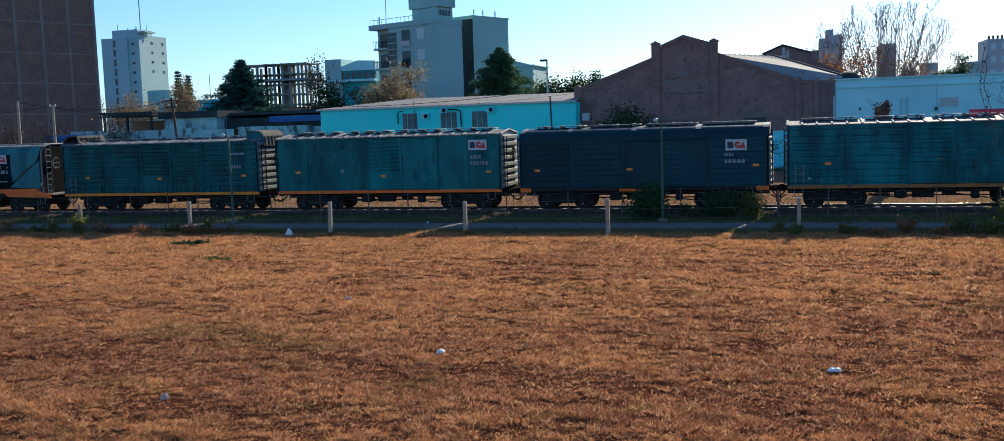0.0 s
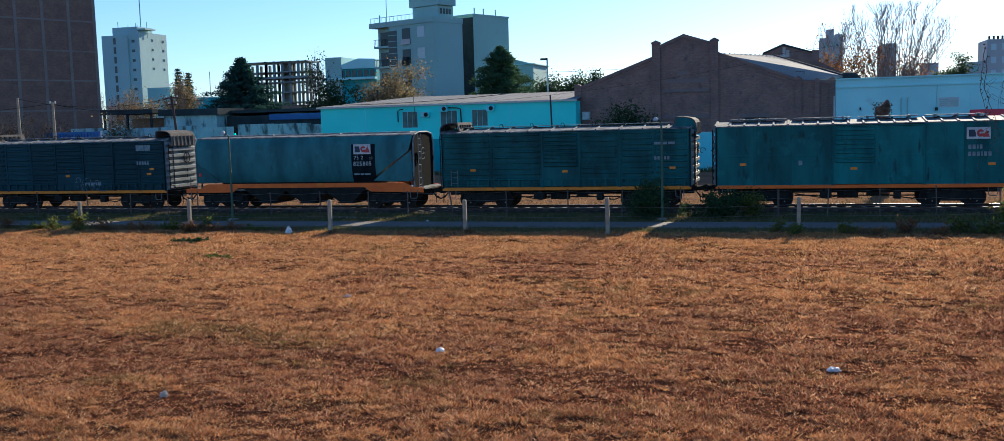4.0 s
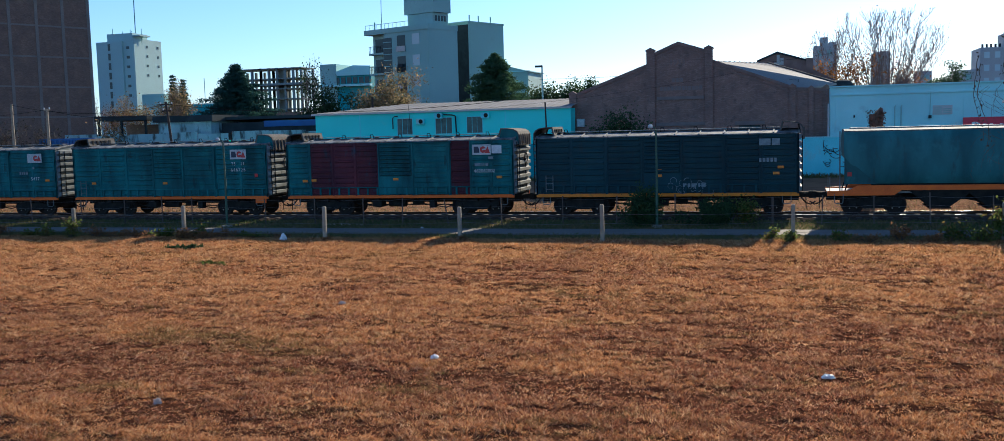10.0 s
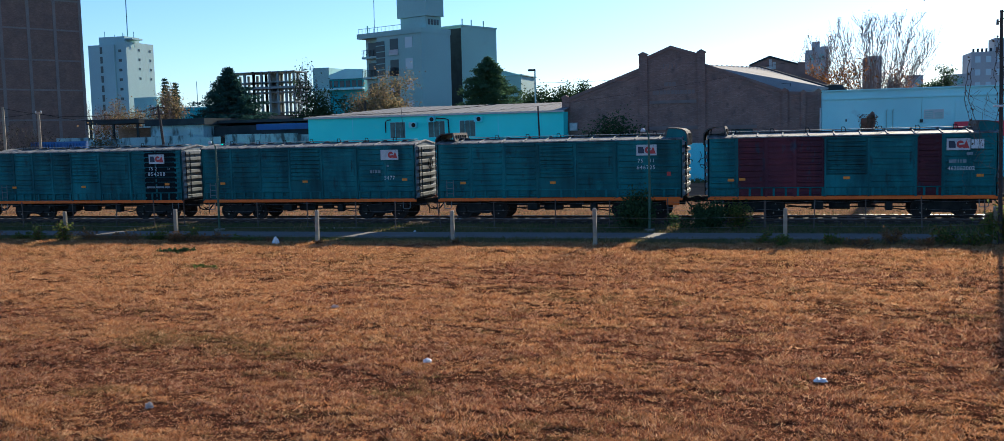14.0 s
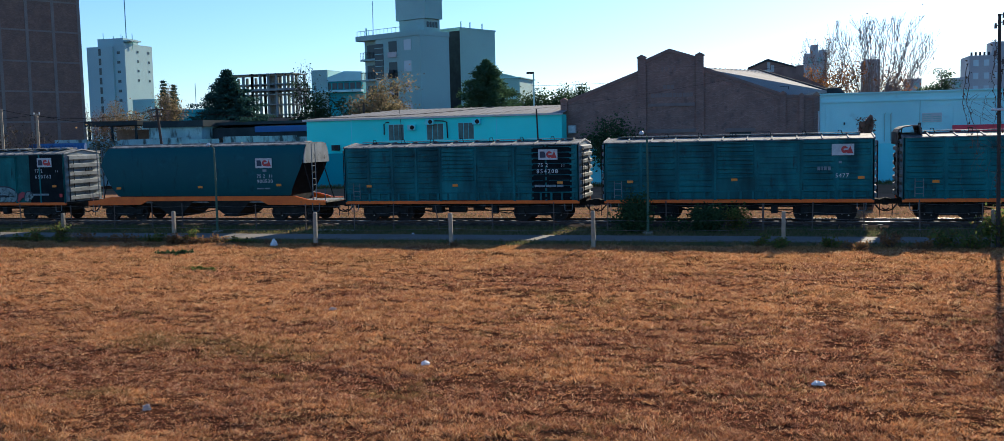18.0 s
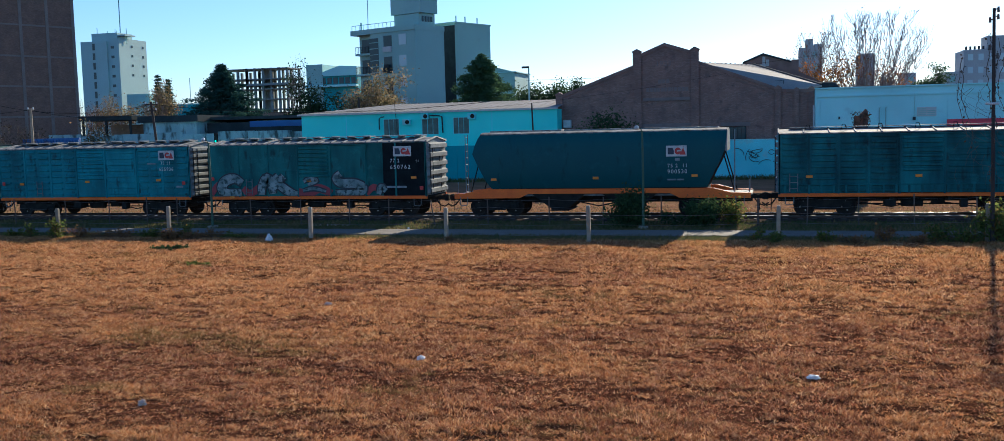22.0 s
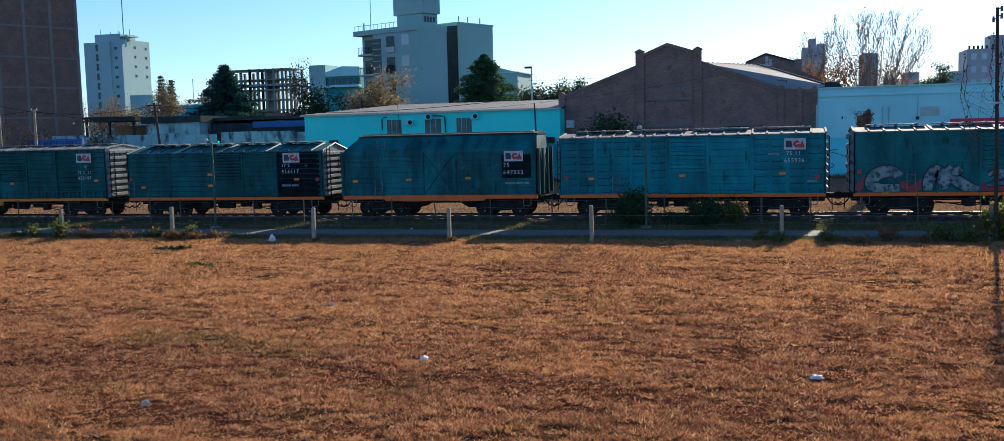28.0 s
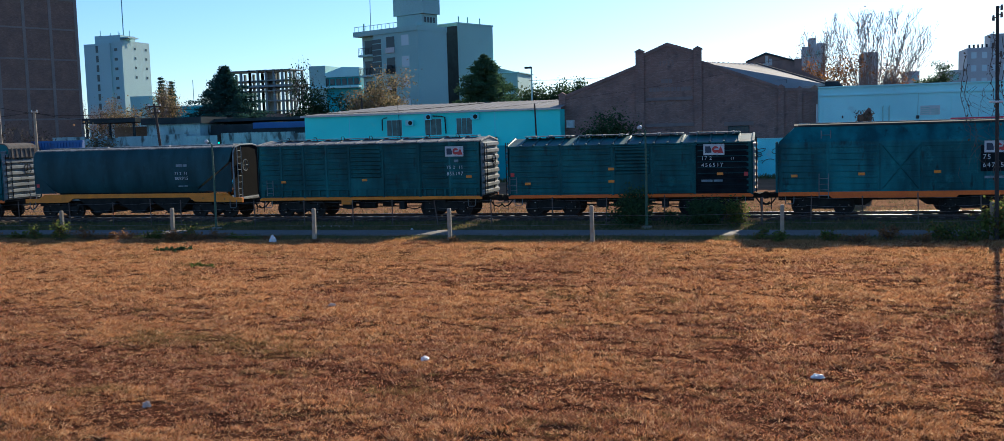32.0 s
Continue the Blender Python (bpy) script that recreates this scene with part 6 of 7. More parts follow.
def left_yard():
    w = thing("wall_old", "stained old plaster wall with peeling paint", "wall", kind="structure")
    x = -74.0
    while x < -44.0:
        box_part("wall_panel", w, "old_plaster", x, x + 3.96, 90.0, 90.25, 0, 4.75 + .12 * math.sin(x))
        x += 4.0
    s = thing("white_shed", "low white shed with a dark flat roof", "shed")
    box_part("wall_face", s, "old_plaster", -63.2, -57.0, 91, 98, 0, 5.9)
    box_part("roof", s, "dark_roof", -63.6, -56.6, 90.6, 98.4, 5.9, 6.55)
    s = thing("blue_shed", "dark shed with a blue metal fascia", "shed")
    box_part("wall_face", s, "dark_roof", -57.0, -44.4, 93, 102, 0, 5.7)
    box_part("fascia", s, "blue_steel", -52.0, -44.2, 92.8, 93.0, 5.2, 5.8)
    box_part("roof", s, "dark_roof", -57.2, -44.2, 93.0, 102, 6.0, 6.3)
    s = thing("open_shelter", "dark open shelter with a sagging flat roof", "shelter")
    part("roof", Geo().prism([(-70.6, 6.2), (-70.6, 6.75), (-64.2, 6.65), (-64.2, 6.25)], "y", 90.5, 96), "dark_roof", s)
    for x in (-70.2, -67.4, -64.5):
        box_part("post", s, "dark_roof", x - .1, x + .1, 90.6, 90.8, 0, 6.2)
    box_part("back_wall", s, "tower_brick", -70.4, -64.4, 95.5, 95.8, 0, 5.8)
    s = thing("blue_hoarding", "blue painted steel hoarding with upright ribs", "hoarding")
    box_part("body", s, "blue_steel", -67.2, -61.1, 78.2, 78.5, 0, 4.52, "", .03)
    for k in range(18):
        box_part("rib", s, "blue_steel", -67.0 + k * .34, -66.88 + k * .34, 78.12, 78.2, .3, 4.35)
    s = thing("blue_fence", "bright blue painted board fence with pale bars of writing", "fence")
    box_part("board", s, "wall_blue", -60.0, -46.0, 82.0, 82.1, 0, 3.0)
    bars((.35, .3, .35, .1, .35), .7, s, (-57.3, 81.99, 1.6), "spray_white", .15)
    s = thing("distant_roofs", "low distant roofs in blue grey", "roofs")
    box_part("body", s, "wall_deep", -124, -116, 190, 200, 0, 11.0)
    box_part("body", s, "grey_render", -170, -148, 240, 250, 0, 13.0)
    part("mast", Geo().tube([(-129.5, 205, 0), (-129.6, 205, 17.5)], .07, 5), "grey_render", s)


left_yard()

lights = thing("traffic_light", "small traffic light showing green on a thin pole", "traffic light", (-53.35, 88.5, 0))
part("pole", Geo().tube([(0, .1, 0), (0, .1, 4.27)], .05, 6), "dark_roof", lights)
case = part("case", Geo().box(-.16, .16, -.1, .14, 3.72, 4.67, .02), "black", lights)
part("lens", Geo().tube([(0, -.12, 3.87), (0, -.09, 3.87)], .1, 10), "green_signal", case, "lit green lens")


# ---- fences, lamps and poles ----
def concrete_fence():
    f = thing("post_and_wire_fence", "old wire fence on square concrete posts along the path", "fence")
    places = [(-43.5, 38.6), (-37.4, 38.5), (-31.35, 38.4), (-25.6, 38.3), (-18.63, 37.85), (-12.87, 38.3), (-6.98, 37.85), (.02, 38.6), (7.25, 39.2), (13.5, 39.2)]
    for i, (x, y) in enumerate(places):
        g = Geo()
        h = 1.42 + .06 * math.sin(i * 2.3)
        lean = random.uniform(-.02, .02)
        g.loft([[(sx * q + lean * z, sy * q, z) for sx, sy in ((-1, -.8), (-.8, -1), (.8, -1), (1, -.8), (1, .8), (.8, 1), (-.8, 1), (-1, .8))] for q, z in ((.075, -.2), (.072, h - .05), (.055, h))])
        part("post", g, "concrete", f, "weathered square concrete post", (x, y, 0))
    for z in (.35, .75, 1.12):
        for a, b in zip(places, places[1:]):
            pts = [(a[0] + (b[0] - a[0]) * k / 6, a[1] + (b[1] - a[1]) * k / 6, z - .07 * math.sin(math.pi * k / 6)) for k in range(7)]
            part("wire", Geo().tube(pts, .006, 4), "wire", f)


concrete_fence()


def iron_fence():
    f = thing("wire_fence", "thin iron posts with slack wires along the track", "fence")
    xs = [-47.5, -44.8, -42.0, -39.2, -36.0, -33.4, -31.2, -29.4, -27.3, -25.2, -22.6, -19.95, -17.95, -15.6, -13.0, -10.1, -7.6, -5.0, -2.98, -.83, 1.2, 3.3, 5.5, 7.9, 10.4, 13.0, 15.6]
    for i, x in enumerate(xs):
        lean = random.uniform(-.03, .03) if i != 13 else -.16
        tall = 1.3 + random.uniform(-.1, .1)
        r = .028 if i != 19 else .055
        part("post", Geo().tube([(0, 0, -.1), (lean * tall, 0, tall)], r, 6), "iron_post", f, "", (x, 44.8 + random.uniform(-.15, .15), 0))
    for z in (.45, .85, 1.2):
        for a, b in zip(xs, xs[1:]):
            pts = [(a + (b - a) * k / 4, 44.8, z - .06 * math.sin(math.pi * k / 4)) for k in range(5)]
            part("wire", Geo().tube(pts, .005, 4), "wire", f)


iron_fence()


def path_lamp(x, y, h):
    t = thing("path_lamp", "slim green lamp post with a small pale lamp head", "street lamp", (x, y, 0), "lamps along the footpath")
    part("footing", Geo().box(-.2, .2, -.2, .2, -.05, .12, .02), "concrete", t)
    part("pole", Geo().tube([(0, 0, 0), (.02, 0, h * .5), (.0, 0, h - .12)], .06, 8, .04), "green_pole", t)
    part("arm", Geo().tube([(0, 0, h - .2), (-.05, -.05, h - .02), (-.2, -.1, h + .02)], .025, 6), "green_pole", t)
    head = Geo().loft([[(-.22 + .11 * s * math.cos(2 * math.pi * k / 10), -.1 + .10 * s * math.sin(2 * math.pi * k / 10), z) for k in range(10)] for s, z in ((.5, h - .06), (1, h - .01), (.8, h + .08), (.3, h + .12))])
    smooth(part("head", head, "lamp_white", t, "pale lamp head"))


path_lamp(-5.62, 43.4, 4.35)
path_lamp(-26.4, 43.1, 4.25)
path_lamp(-47.4, 43.2, 4.3)


def pole(name, label, x, y, h, r=.1, lean=0.0, arms=(), material="timber_pole", category="utility pole"):
    t = thing(name, label, category, (x, y, 0))
    part("shaft", Geo().tube([(0, 0, -.2), (lean * h * .5, 0, h * .5), (lean * h, 0, h)], r, 8, r * .7), material, t)
    for z, w in arms:
        a = part("crossarm", Geo().box(lean * z - w, lean * z + w, -.05, .05, z - .05, z + .05, .01), material, t)
        for k in (-1, 1):
            part("insulator", Geo().tube([(lean * z + k * w * .85, 0, z + .05), (lean * z + k * w * .85, 0, z + .2)], .05, 6), "lamp_white", a)
    return t


R_POLE = pole("utility_pole", "tall dark timber utility pole hung with dry creepers", 7.36, 38.9, 8.25, .075, -.012)
for z, s in ((8.2, 1), (7.85, -1), (7.95, 1), (6.9, -1), (6.6, 1)):
    g = Geo().tube([(-.1, 0, z), (-.1 + s * .13, -.05, z + .02)], .022, 6).tube([(-.1 + s * .13, -.05, z - .10), (-.1 + s * .13, -.05, z + .09)], .05, 8, .035)
    part("insulator", g, "iron_post", R_POLE, "dark insulator")
part("bracket_lamp", Geo().box(-.3, .1, -.25, .15, 4.9, 4.98, .02), "lamp_white", R_POLE, "small pale bracket")
pole("utility_pole", "weathered grey utility pole", -62.65, 70, 7.48, .14, 0, (), "concrete")
pole("utility_pole", "weathered grey utility pole with a short arm", -59.15, 70, 7.0, .14, 0, ((6.9, .3),), "concrete")
pole("utility_pole", "leaning dark timber pole with a crossarm", -47.1, 70, 7.2, .13, -.1, ((7.0, .6), (6.5, .4)))
pole("utility_pole", "short dark post behind the cyan roof", -43.0, 100, 8.1, .16)
pole("utility_pole", "leaning dark post beside the cyan building", -19.65, 82.3, 6.5, .09, -.03)
t = pole("street_lamp", "tall grey street lamp with a single head", -24.35, 100, 10.5, .11, 0, (), "grey_render", "street lamp")
part("lamp_head", Geo().box(-.7, .05, -.15, .15, 10.45, 10.65, .03), "dark_roof", t)
pole("aerial_mast", "thin grey radio mast behind the roofs", -75.2, 180, 30, .09, .01, (), "grey_render", "mast")


def cables(points, sag, n=10, r=.018):
    c = thing("overhead_cable", "dark overhead cable sagging between poles", "cable")
    for a, b in zip(points, points[1:]):
        pts = [[a[i] + (b[i] - a[i]) * k / n - (sag * 4 * k / n * (1 - k / n) if i == 2 else 0) for i in range(3)] for k in range(n + 1)]
        part("span", Geo().tube(pts, r, 4), "black", c)


cables([(-62.65, 70, 7.4), (-47.8, 70, 7.0), (-20, 70, 6.4)], .7)
cables([(-90, 72, 6.8), (-59.15, 70, 6.9), (-47.8, 70, 6.5)], .6)
cables([(-24.4, 99, 9.2), (4, 99, 10.6)], .5, r=.014)
cables([(-32, 84, 6.0), (-4, 83, 8.4)], .5, r=.008)


# ---- plants ----
def grow(g, start, way, length, r, depth, rng, tips, spread=.55, up=.12, shrink=.72, split=3, steps=3):
    p, d = Vector(start), Vector(way).normalized()
    pts = [p.copy()]
    for _ in range(steps):
        d = (d + Vector((rng.uniform(-1, 1), rng.uniform(-1, 1), rng.uniform(-.6, 1))) * .13 + Vector((0, 0, up * .4))).normalized()
        p = p + d * (length / steps)
        pts.append(p.copy())
    r = max(r, .013)
    g.tube(pts, r, 7 if depth > 2 else 4 if depth > 0 else 3, max(r * .62, .010))
    tips.append((pts[-1], depth))
    if depth <= 1:
        tips.append((pts[len(pts) // 2], depth))
    if depth == 0:
        return
    for k in range(split if rng.random() < .7 else split - 1):
        q = pts[rng.randint(max(1, steps - 1), steps)]
        side = Vector((rng.uniform(-1, 1), rng.uniform(-1, 1), rng.uniform(-.2, .9))).normalized()
        grow(g, q, d + side * spread * 2 * rng.uniform(.6, 1.1) + Vector((0, 0, up)), length * shrink * rng.uniform(.75, 1.15), r * .58, depth - 1, rng, tips, spread, up, shrink, split, steps)


def tree(name, label, x, y, h, seed, leaf=None, count=2500, leaf_size=.16, trunk=.22, depth=4, spread=.5, bark="bark", clump=.5, bole=.28, split=3, up=.12, category="tree", stems=1):
    rng = random.Random(seed)
    nrg = np.random.default_rng(seed)
    t = thing(name, label, category, (x, y, 0))
    limbs, tips = Geo(), []
    for s in range(stems):
        base = (rng.uniform(-.6, .6) * (stems > 1), rng.uniform(-.4, .4) * (stems > 1), 0)
        lean = Vector((rng.uniform(-.25, .25) * (stems > 1), 0, 1))
        top = Vector(base) + lean * h * bole
        stem = Geo().tube([base, tuple(Vector(base) + lean * h * bole * .5), tuple(top)], trunk, 9, trunk * .72)
        part("trunk", stem, bark, t)
        for k in range(4):
            a = 2 * math.pi * (k + rng.random() * .6) / 4
            grow(limbs, top - Vector((0, 0, h * .05 * k * .5)), (math.cos(a) * spread, math.sin(a) * spread, .9), h * (1 - bole) * .36, trunk * .55, depth - 1, rng, tips, spread, up, .72, split)
        grow(limbs, top, (0, 0, 1), h * (1 - bole) * .42, trunk * .6, depth - 1, rng, tips, spread * .8, up, .72, split)
    zmax = max(v[2] for v in limbs.v)
    limbs.v = [(a, b, c if c < h * bole else h * bole + (c - h * bole) * (h - h * bole) / max(.1, zmax - h * bole)) for a, b, c in limbs.v]
    tagged(part("branching", limbs.mesh("branching", False), bark, t, "forked limbs and fine twigs"), kind="stuff")
    if leaf:
        pts = np.array([list(p) for p, d in tips if d <= 2])
        pts[:, 2] = np.where(pts[:, 2] < h * bole, pts[:, 2], h * bole + (pts[:, 2] - h * bole) * (h - h * bole) / max(.1, zmax - h * bole))
        pick = pts[nrg.integers(0, len(pts), count)] + nrg.normal(0, clump, (count, 3)) * np.array([1, 1, .8])
        ob = part("crown", leaves("crown", pick, leaf_size, leaf, nrg), None, t, "uneven crown of small leaves")
    return t


def conifer(label, x, y, h, width, leaf, seed, tiers=26, foot=.06, droop=.25, count=9000, size=.22, taper=.62):
    nrg = np.random.default_rng(seed)
    rng = random.Random(seed)
    t = thing("conifer", label, "tree", (x, y, 0))
    part("trunk", Geo().tube([(0, 0, 0), (.05, 0, h * .5), (0, 0, h * .98)], h * .02, 8, .03), "bark", t)
    boughs, spots = Geo(), []
    for k in range(tiers):
        f = k / (tiers - 1)
        z = h * (foot + (1 - foot) * f ** .95)
        reach = width * (1 - f) ** taper * rng.uniform(.78, 1.12) + .12
        n = 9 if f < .6 else 6
        for i in range(n):
            a = 2 * math.pi * (i + rng.random()) / n
            rr = reach * rng.uniform(.55, 1.12)
            end = (rr * math.cos(a), rr * math.sin(a), z - droop * rr + .25 * rng.random())
            boughs.tube([(0, 0, z), (end[0] * .5, end[1] * .5, z - droop * rr * .25), end], .035, 3, .012)
            m = max(4, int(count / (tiers * n) * (rr / width + .25) * 1.6))
            u = nrg.random(m) ** .65
            side = nrg.normal(0, .16 + .10 * rr * .3, (m, 3))
            base = np.stack([end[0] * u, end[1] * u, z - droop * rr * u ** 1.5], 1)
            spots.append(base + side * np.array([1, 1, .45]))
    tagged(part("bough_frame", boughs.mesh("bough_frame", False), "bark", t), kind="stuff")
    part("crown", leaves("crown", np.concatenate(spots), size, leaf, nrg, .4, .35), None, t, "layered boughs of needles")
    return t


def vase_tree(label, x, y, h, seed, limbs, reach, leaf="dry_vine", count=300):
    """Bare tree: long limbs fan out from low on the trunk, curve upwards and end in fine upright twigs."""
    rng, nrg = random.Random(seed), np.random.default_rng(seed)
    t = thing("tree", label, "tree", (x, y, 0))
    part("trunk", Geo().tube([(0, 0, 0), (.05, 0, h * .2), (0, 0, h * .42)], .26, 9, .17), "twig", t)
    g, tips = Geo(), []
    for k in range(limbs):
        f = (k + .5) / limbs * 2 - 1
        dx, dy = reach * (f * rng.uniform(.85, 1.1) + rng.uniform(-.12, .12)), reach * rng.uniform(-.5, .5)
        top = h * (1 - .26 * abs(f) ** 2.2) * rng.uniform(.86, 1.0)
        z0 = h * rng.uniform(.2, .4)
        pts = []
        for i in range(9):
            u = i / 8
            pts.append((dx * u ** .8 + rng.uniform(-.12, .12) * (i > 0), dy * u ** .8, z0 + (top - z0) * u ** 1.12))
        g.tube(pts, .075, 5, .02)
        for i in range(2, 9):
            for _ in range(3):
                side = Vector((dx / reach * .5 + rng.uniform(-.7, .7), rng.uniform(-.7, .7), rng.uniform(.5, 1.1)))
                grow(g, pts[i], side, h * .085 * rng.uniform(.6, 1.15), .021, 2, rng, tips, .42, .2, .7, 3, 2)
    g.v = [(a, b, min(c, h * 1.02)) for a, b, c in g.v]
    tagged(part("branching", g.mesh("branching", False), "twig", t, "fans of limbs and fine twigs"), kind="stuff")
    pts = np.array([list(p) for p, d in tips])
    part("crown", leaves("crown", pts[nrg.integers(0, len(pts), count)], .09, leaf, nrg), None, t, "few last dry leaves")
    return t


def shrub(name, label, x, y, w, d, h, leaf, count, size, seed, category="bush", group=""):
    nrg = np.random.default_rng(seed)
    rng = random.Random(seed)
    t = thing(name, label, category, (x, y, 0), group)
    stems = Geo()
    tips = []
    for k in range(16):
        a, q = rng.uniform(0, 6.28), rng.uniform(.25, .95)
        end = (w * q * math.cos(a), d * q * math.sin(a), h * math.sqrt(max(.08, 1 - q * q)) * rng.uniform(.75, 1.12))
        stems.tube([(end[0] * .15, end[1] * .15, 0), (end[0] * .6, end[1] * .6, end[2] * .6), end], .018, 4, .006)
        tips.append(end)
    tagged(part("stemwork", stems.mesh("stemwork", False), "bark", t), kind="stuff")
    tips = np.array(tips)
    pick = tips[nrg.integers(0, len(tips), count)] * nrg.uniform(.35, 1.08, (count, 1)) + nrg.normal(0, .16 * h, (count, 3))
    pick[:, 2] = np.abs(pick[:, 2]) + .02
    part("leaves", leaves("leaves", pick, size, leaf, nrg), None, t, "dense uneven leaves")
    return t


conifer("dark dense spruce behind the old wall", -59.2, 100, 12.0, 9.0, "conifer", 3, count=70000, size=.15, taper=.96, droop=-.06, tiers=40)
conifer("green cedar with layered boughs behind the cyan roof", -35.2, 120, 13.4, 8.2, "conifer_lit", 4, count=52000, size=.17, droop=.02, taper=.75, tiers=36)
tree("tree", "autumn tree with thinning golden leaves", -47.2, 115, 12.0, 7, "gold_leaf", 11000, .12, .2, 6, .45, "twig", .65, .15)
tree("tree", "sparse poplar with upright bare twigs and dark leaves", -65.3, 130, 15.3, 8, "green_leaf", 900, .15, .2, 5, .24, "twig", .5, .12, up=.55)
tree("tree", "dark green broadleaf tree beside the poplar", -62.0, 129, 10.3, 9, "green_leaf", 7500, .17, .24, 3, .6, "bark", .8, .2)
tree("tree", "small dark tree under the grey block", -56.5, 128, 9.2, 19, "green_leaf", 4500, .16, .2, 3, .6, "bark", .6, .2)
vase_tree("large bare winter tree with fans of fine twigs", 9.1, 110, 15.0, 11, 22, 5.4)
vase_tree("bare thin tree beside the large one", 3.6, 112, 13.4, 12, 6, 2.6, "rust_leaf", 500)
tree("tree", "low autumn tree with russet leaves", 3.6, 108, 10.9, 13, "rust_leaf", 7000, .12, .2, 4, .7, "bark", .75, .2)
tree("tree", "low autumn tree with russet leaves", 9.8, 112, 9.6, 14, "rust_leaf", 5000, .12, .2, 4, .8, "bark", .8, .2)
tree("tree", "distant round topped dark pine", 21.6, 160, 12.2, 15, "green_leaf", 2600, .15, .22, 4, .85, "bark", .42, .62, up=.02)
tree("tree", "distant green trees behind the roof", -36.5, 150, 10.4, 16, "green_leaf", 6500, .17, .25, 3, .7, "bark", .9, .35)
tree("tree", "distant green tree behind the roof", -33.0, 152, 10.6, 17, "green_leaf", 6000, .17, .25, 3, .7, "bark", .9, .35)
tree("tree", "distant feathery tree beside the factory", -29.9, 150, 11.2, 18, "green_leaf", 3500, .16, .2, 3, .5, "bark", .5, .55)
tree("tree", "thin golden tree with lit leaves", -78.6, 117, 12.0, 21, "gold_leaf", 3000, .11, .16, 6, .34, "twig", .5, .15, up=.4)
conifer("narrow dark cypress beside the white tower", -82.1, 122, 12.6, .95, "conifer", 22, count=4500, size=.17, droop=-.5)
conifer("narrow dark cypress beside the white tower", -80.8, 122.5, 12.0, 1.15, "conifer", 42, count=4500, size=.17, droop=-.5)
tree("tree", "thin bare reddish tree beside the shelter", -90.6, 118, 10.0, 23, "dry_vine", 500, .09, .14, 6, .5, "twig", .4, .2)
tree("tree", "thin half bare tree with yellowing leaves", -86.0, 118, 10.0, 24, "gold_leaf", 3000, .11, .14, 6, .45, "twig", .55, .2)
tree("tree", "thin half bare tree with yellowing leaves", -77, 118, 9.0, 25, "gold_leaf", 700, .18, .14, 5, .5, "bark", .35, .2)
tree("tree", "tangled bare red brown thicket", -70.5, 77, 6.8, 26, "dry_vine", 700, .1, .1, 5, .6, "bark", .4, .1, stems=3)
tree("tree", "tangled bare red brown thicket", -66.5, 78, 6.2, 27, "dry_vine", 500, .1, .09, 5, .6, "bark", .4, .1, stems=2)
tree("tree", "shrubby tree with a few yellow leaves in the shelter", -67.5, 89, 6.4, 28, "gold_leaf", 700, .14, .1, 4, .55, "bark", .5, .15)
tree("tree", "ivy covered dark green tree before the factory", -13.2, 81.2, 5.4, 29, "green_leaf", 5200, .11, .16, 3, .55, "bark", .5, .12)

shrub("bush", "dense round dark green bush beside the path", -6.25, 44.15, .95, .8, 1.42, "shrub_leaf", 5200, .06, 31, group="bushes by the path")
shrub("bush", "low spreading dark bush with feathery edges", -3.4, 44.6, 1.6, .8, .95, "shrub_leaf", 5500, .06, 32, group="bushes by the path")
shrub("bush", "low spreading bush with lighter leaves", -1.9, 44.5, .75, .5, 1.0, "weed_leaf", 1500, .055, 33, group="bushes by the path")
shrub("bush", "tall weeds around the utility pole", 7.5, 39.3, .8, .6, 1.3, "weed_leaf", 1500, .08, 34)
for i, (x, y, w, h, leaf, n) in enumerate(((-31.35, 38.15, .42, .75, "weed_leaf", 500), (-25.4, 38.1, .6, .42, "dry_weed", 600), (-26.9, 38.7, 1.1, .38, "weed_leaf", 500), (-24.3, 38.1, .7, .3, "dry_weed", 400), (-36.2, 39.2, .6, .5, "dry_weed", 400),
                                           (-.1, 38.3, .3, .42, "weed_leaf", 260), (-.75, 38.7, .35, .5, "weed_leaf", 200), (3.75, 38.75, .5, .55, "dry_weed", 420), (1.7, 38.6, .6, .35, "weed_leaf", 300), (5.6, 39.0, .8, .6, "weed_leaf", 500), (6.4, 38.4, .6, .45, "weed_leaf", 400),
                                           (2.6, 38.3, .7, .28, "dry_weed", 300), (4.8, 38.2, .8, .3, "dry_weed", 350), (-34.0, 38.8, .9, .3, "weed_leaf", 300), (-29.2, 38.6, 1.0, .3, "dry_weed", 400), (-12.7, 38.1, .3, .2, "dry_weed", 160), (-18.5, 37.7, .25, .18, "dry_weed", 120), (-22.5, 38.6, .9, .25, "weed_leaf", 250), (-38.5, 38.9, .8, .35, "dry_weed", 300), (-33.0, 38.5, .5, .55, "weed_leaf", 260), (-30.4, 38.6, .7, .5, "dry_weed", 350),
                                           (-28.0, 38.3, .8, .4, "dry_weed", 350), (-24.9, 38.5, .5, .6, "weed_leaf", 240), (-23.6, 38.6, .9, .35, "dry_weed", 300), (-40.5, 39.0, .8, .5, "weed_leaf", 300), (-21.0, 38.4, .6, .2, "dry_weed", 180))):
    shrub("weeds", "ragged weeds at the foot of the fence", x, y, w, .35, h, leaf, n, .05 if leaf == "dry_weed" else .06, 40 + i, "weeds", "weeds along the fence")


shrub("weeds", "dark flat patch of green weeds in the field", -23.2, 34.6, .9, .6, .16, "shrub_leaf", 500, .06, 70, "weeds")
shrub("weeds", "flat patch of green weeds in the field", -19.5, 30.5, .8, .5, .10, "weed_leaf", 250, .05, 71, "weeds")


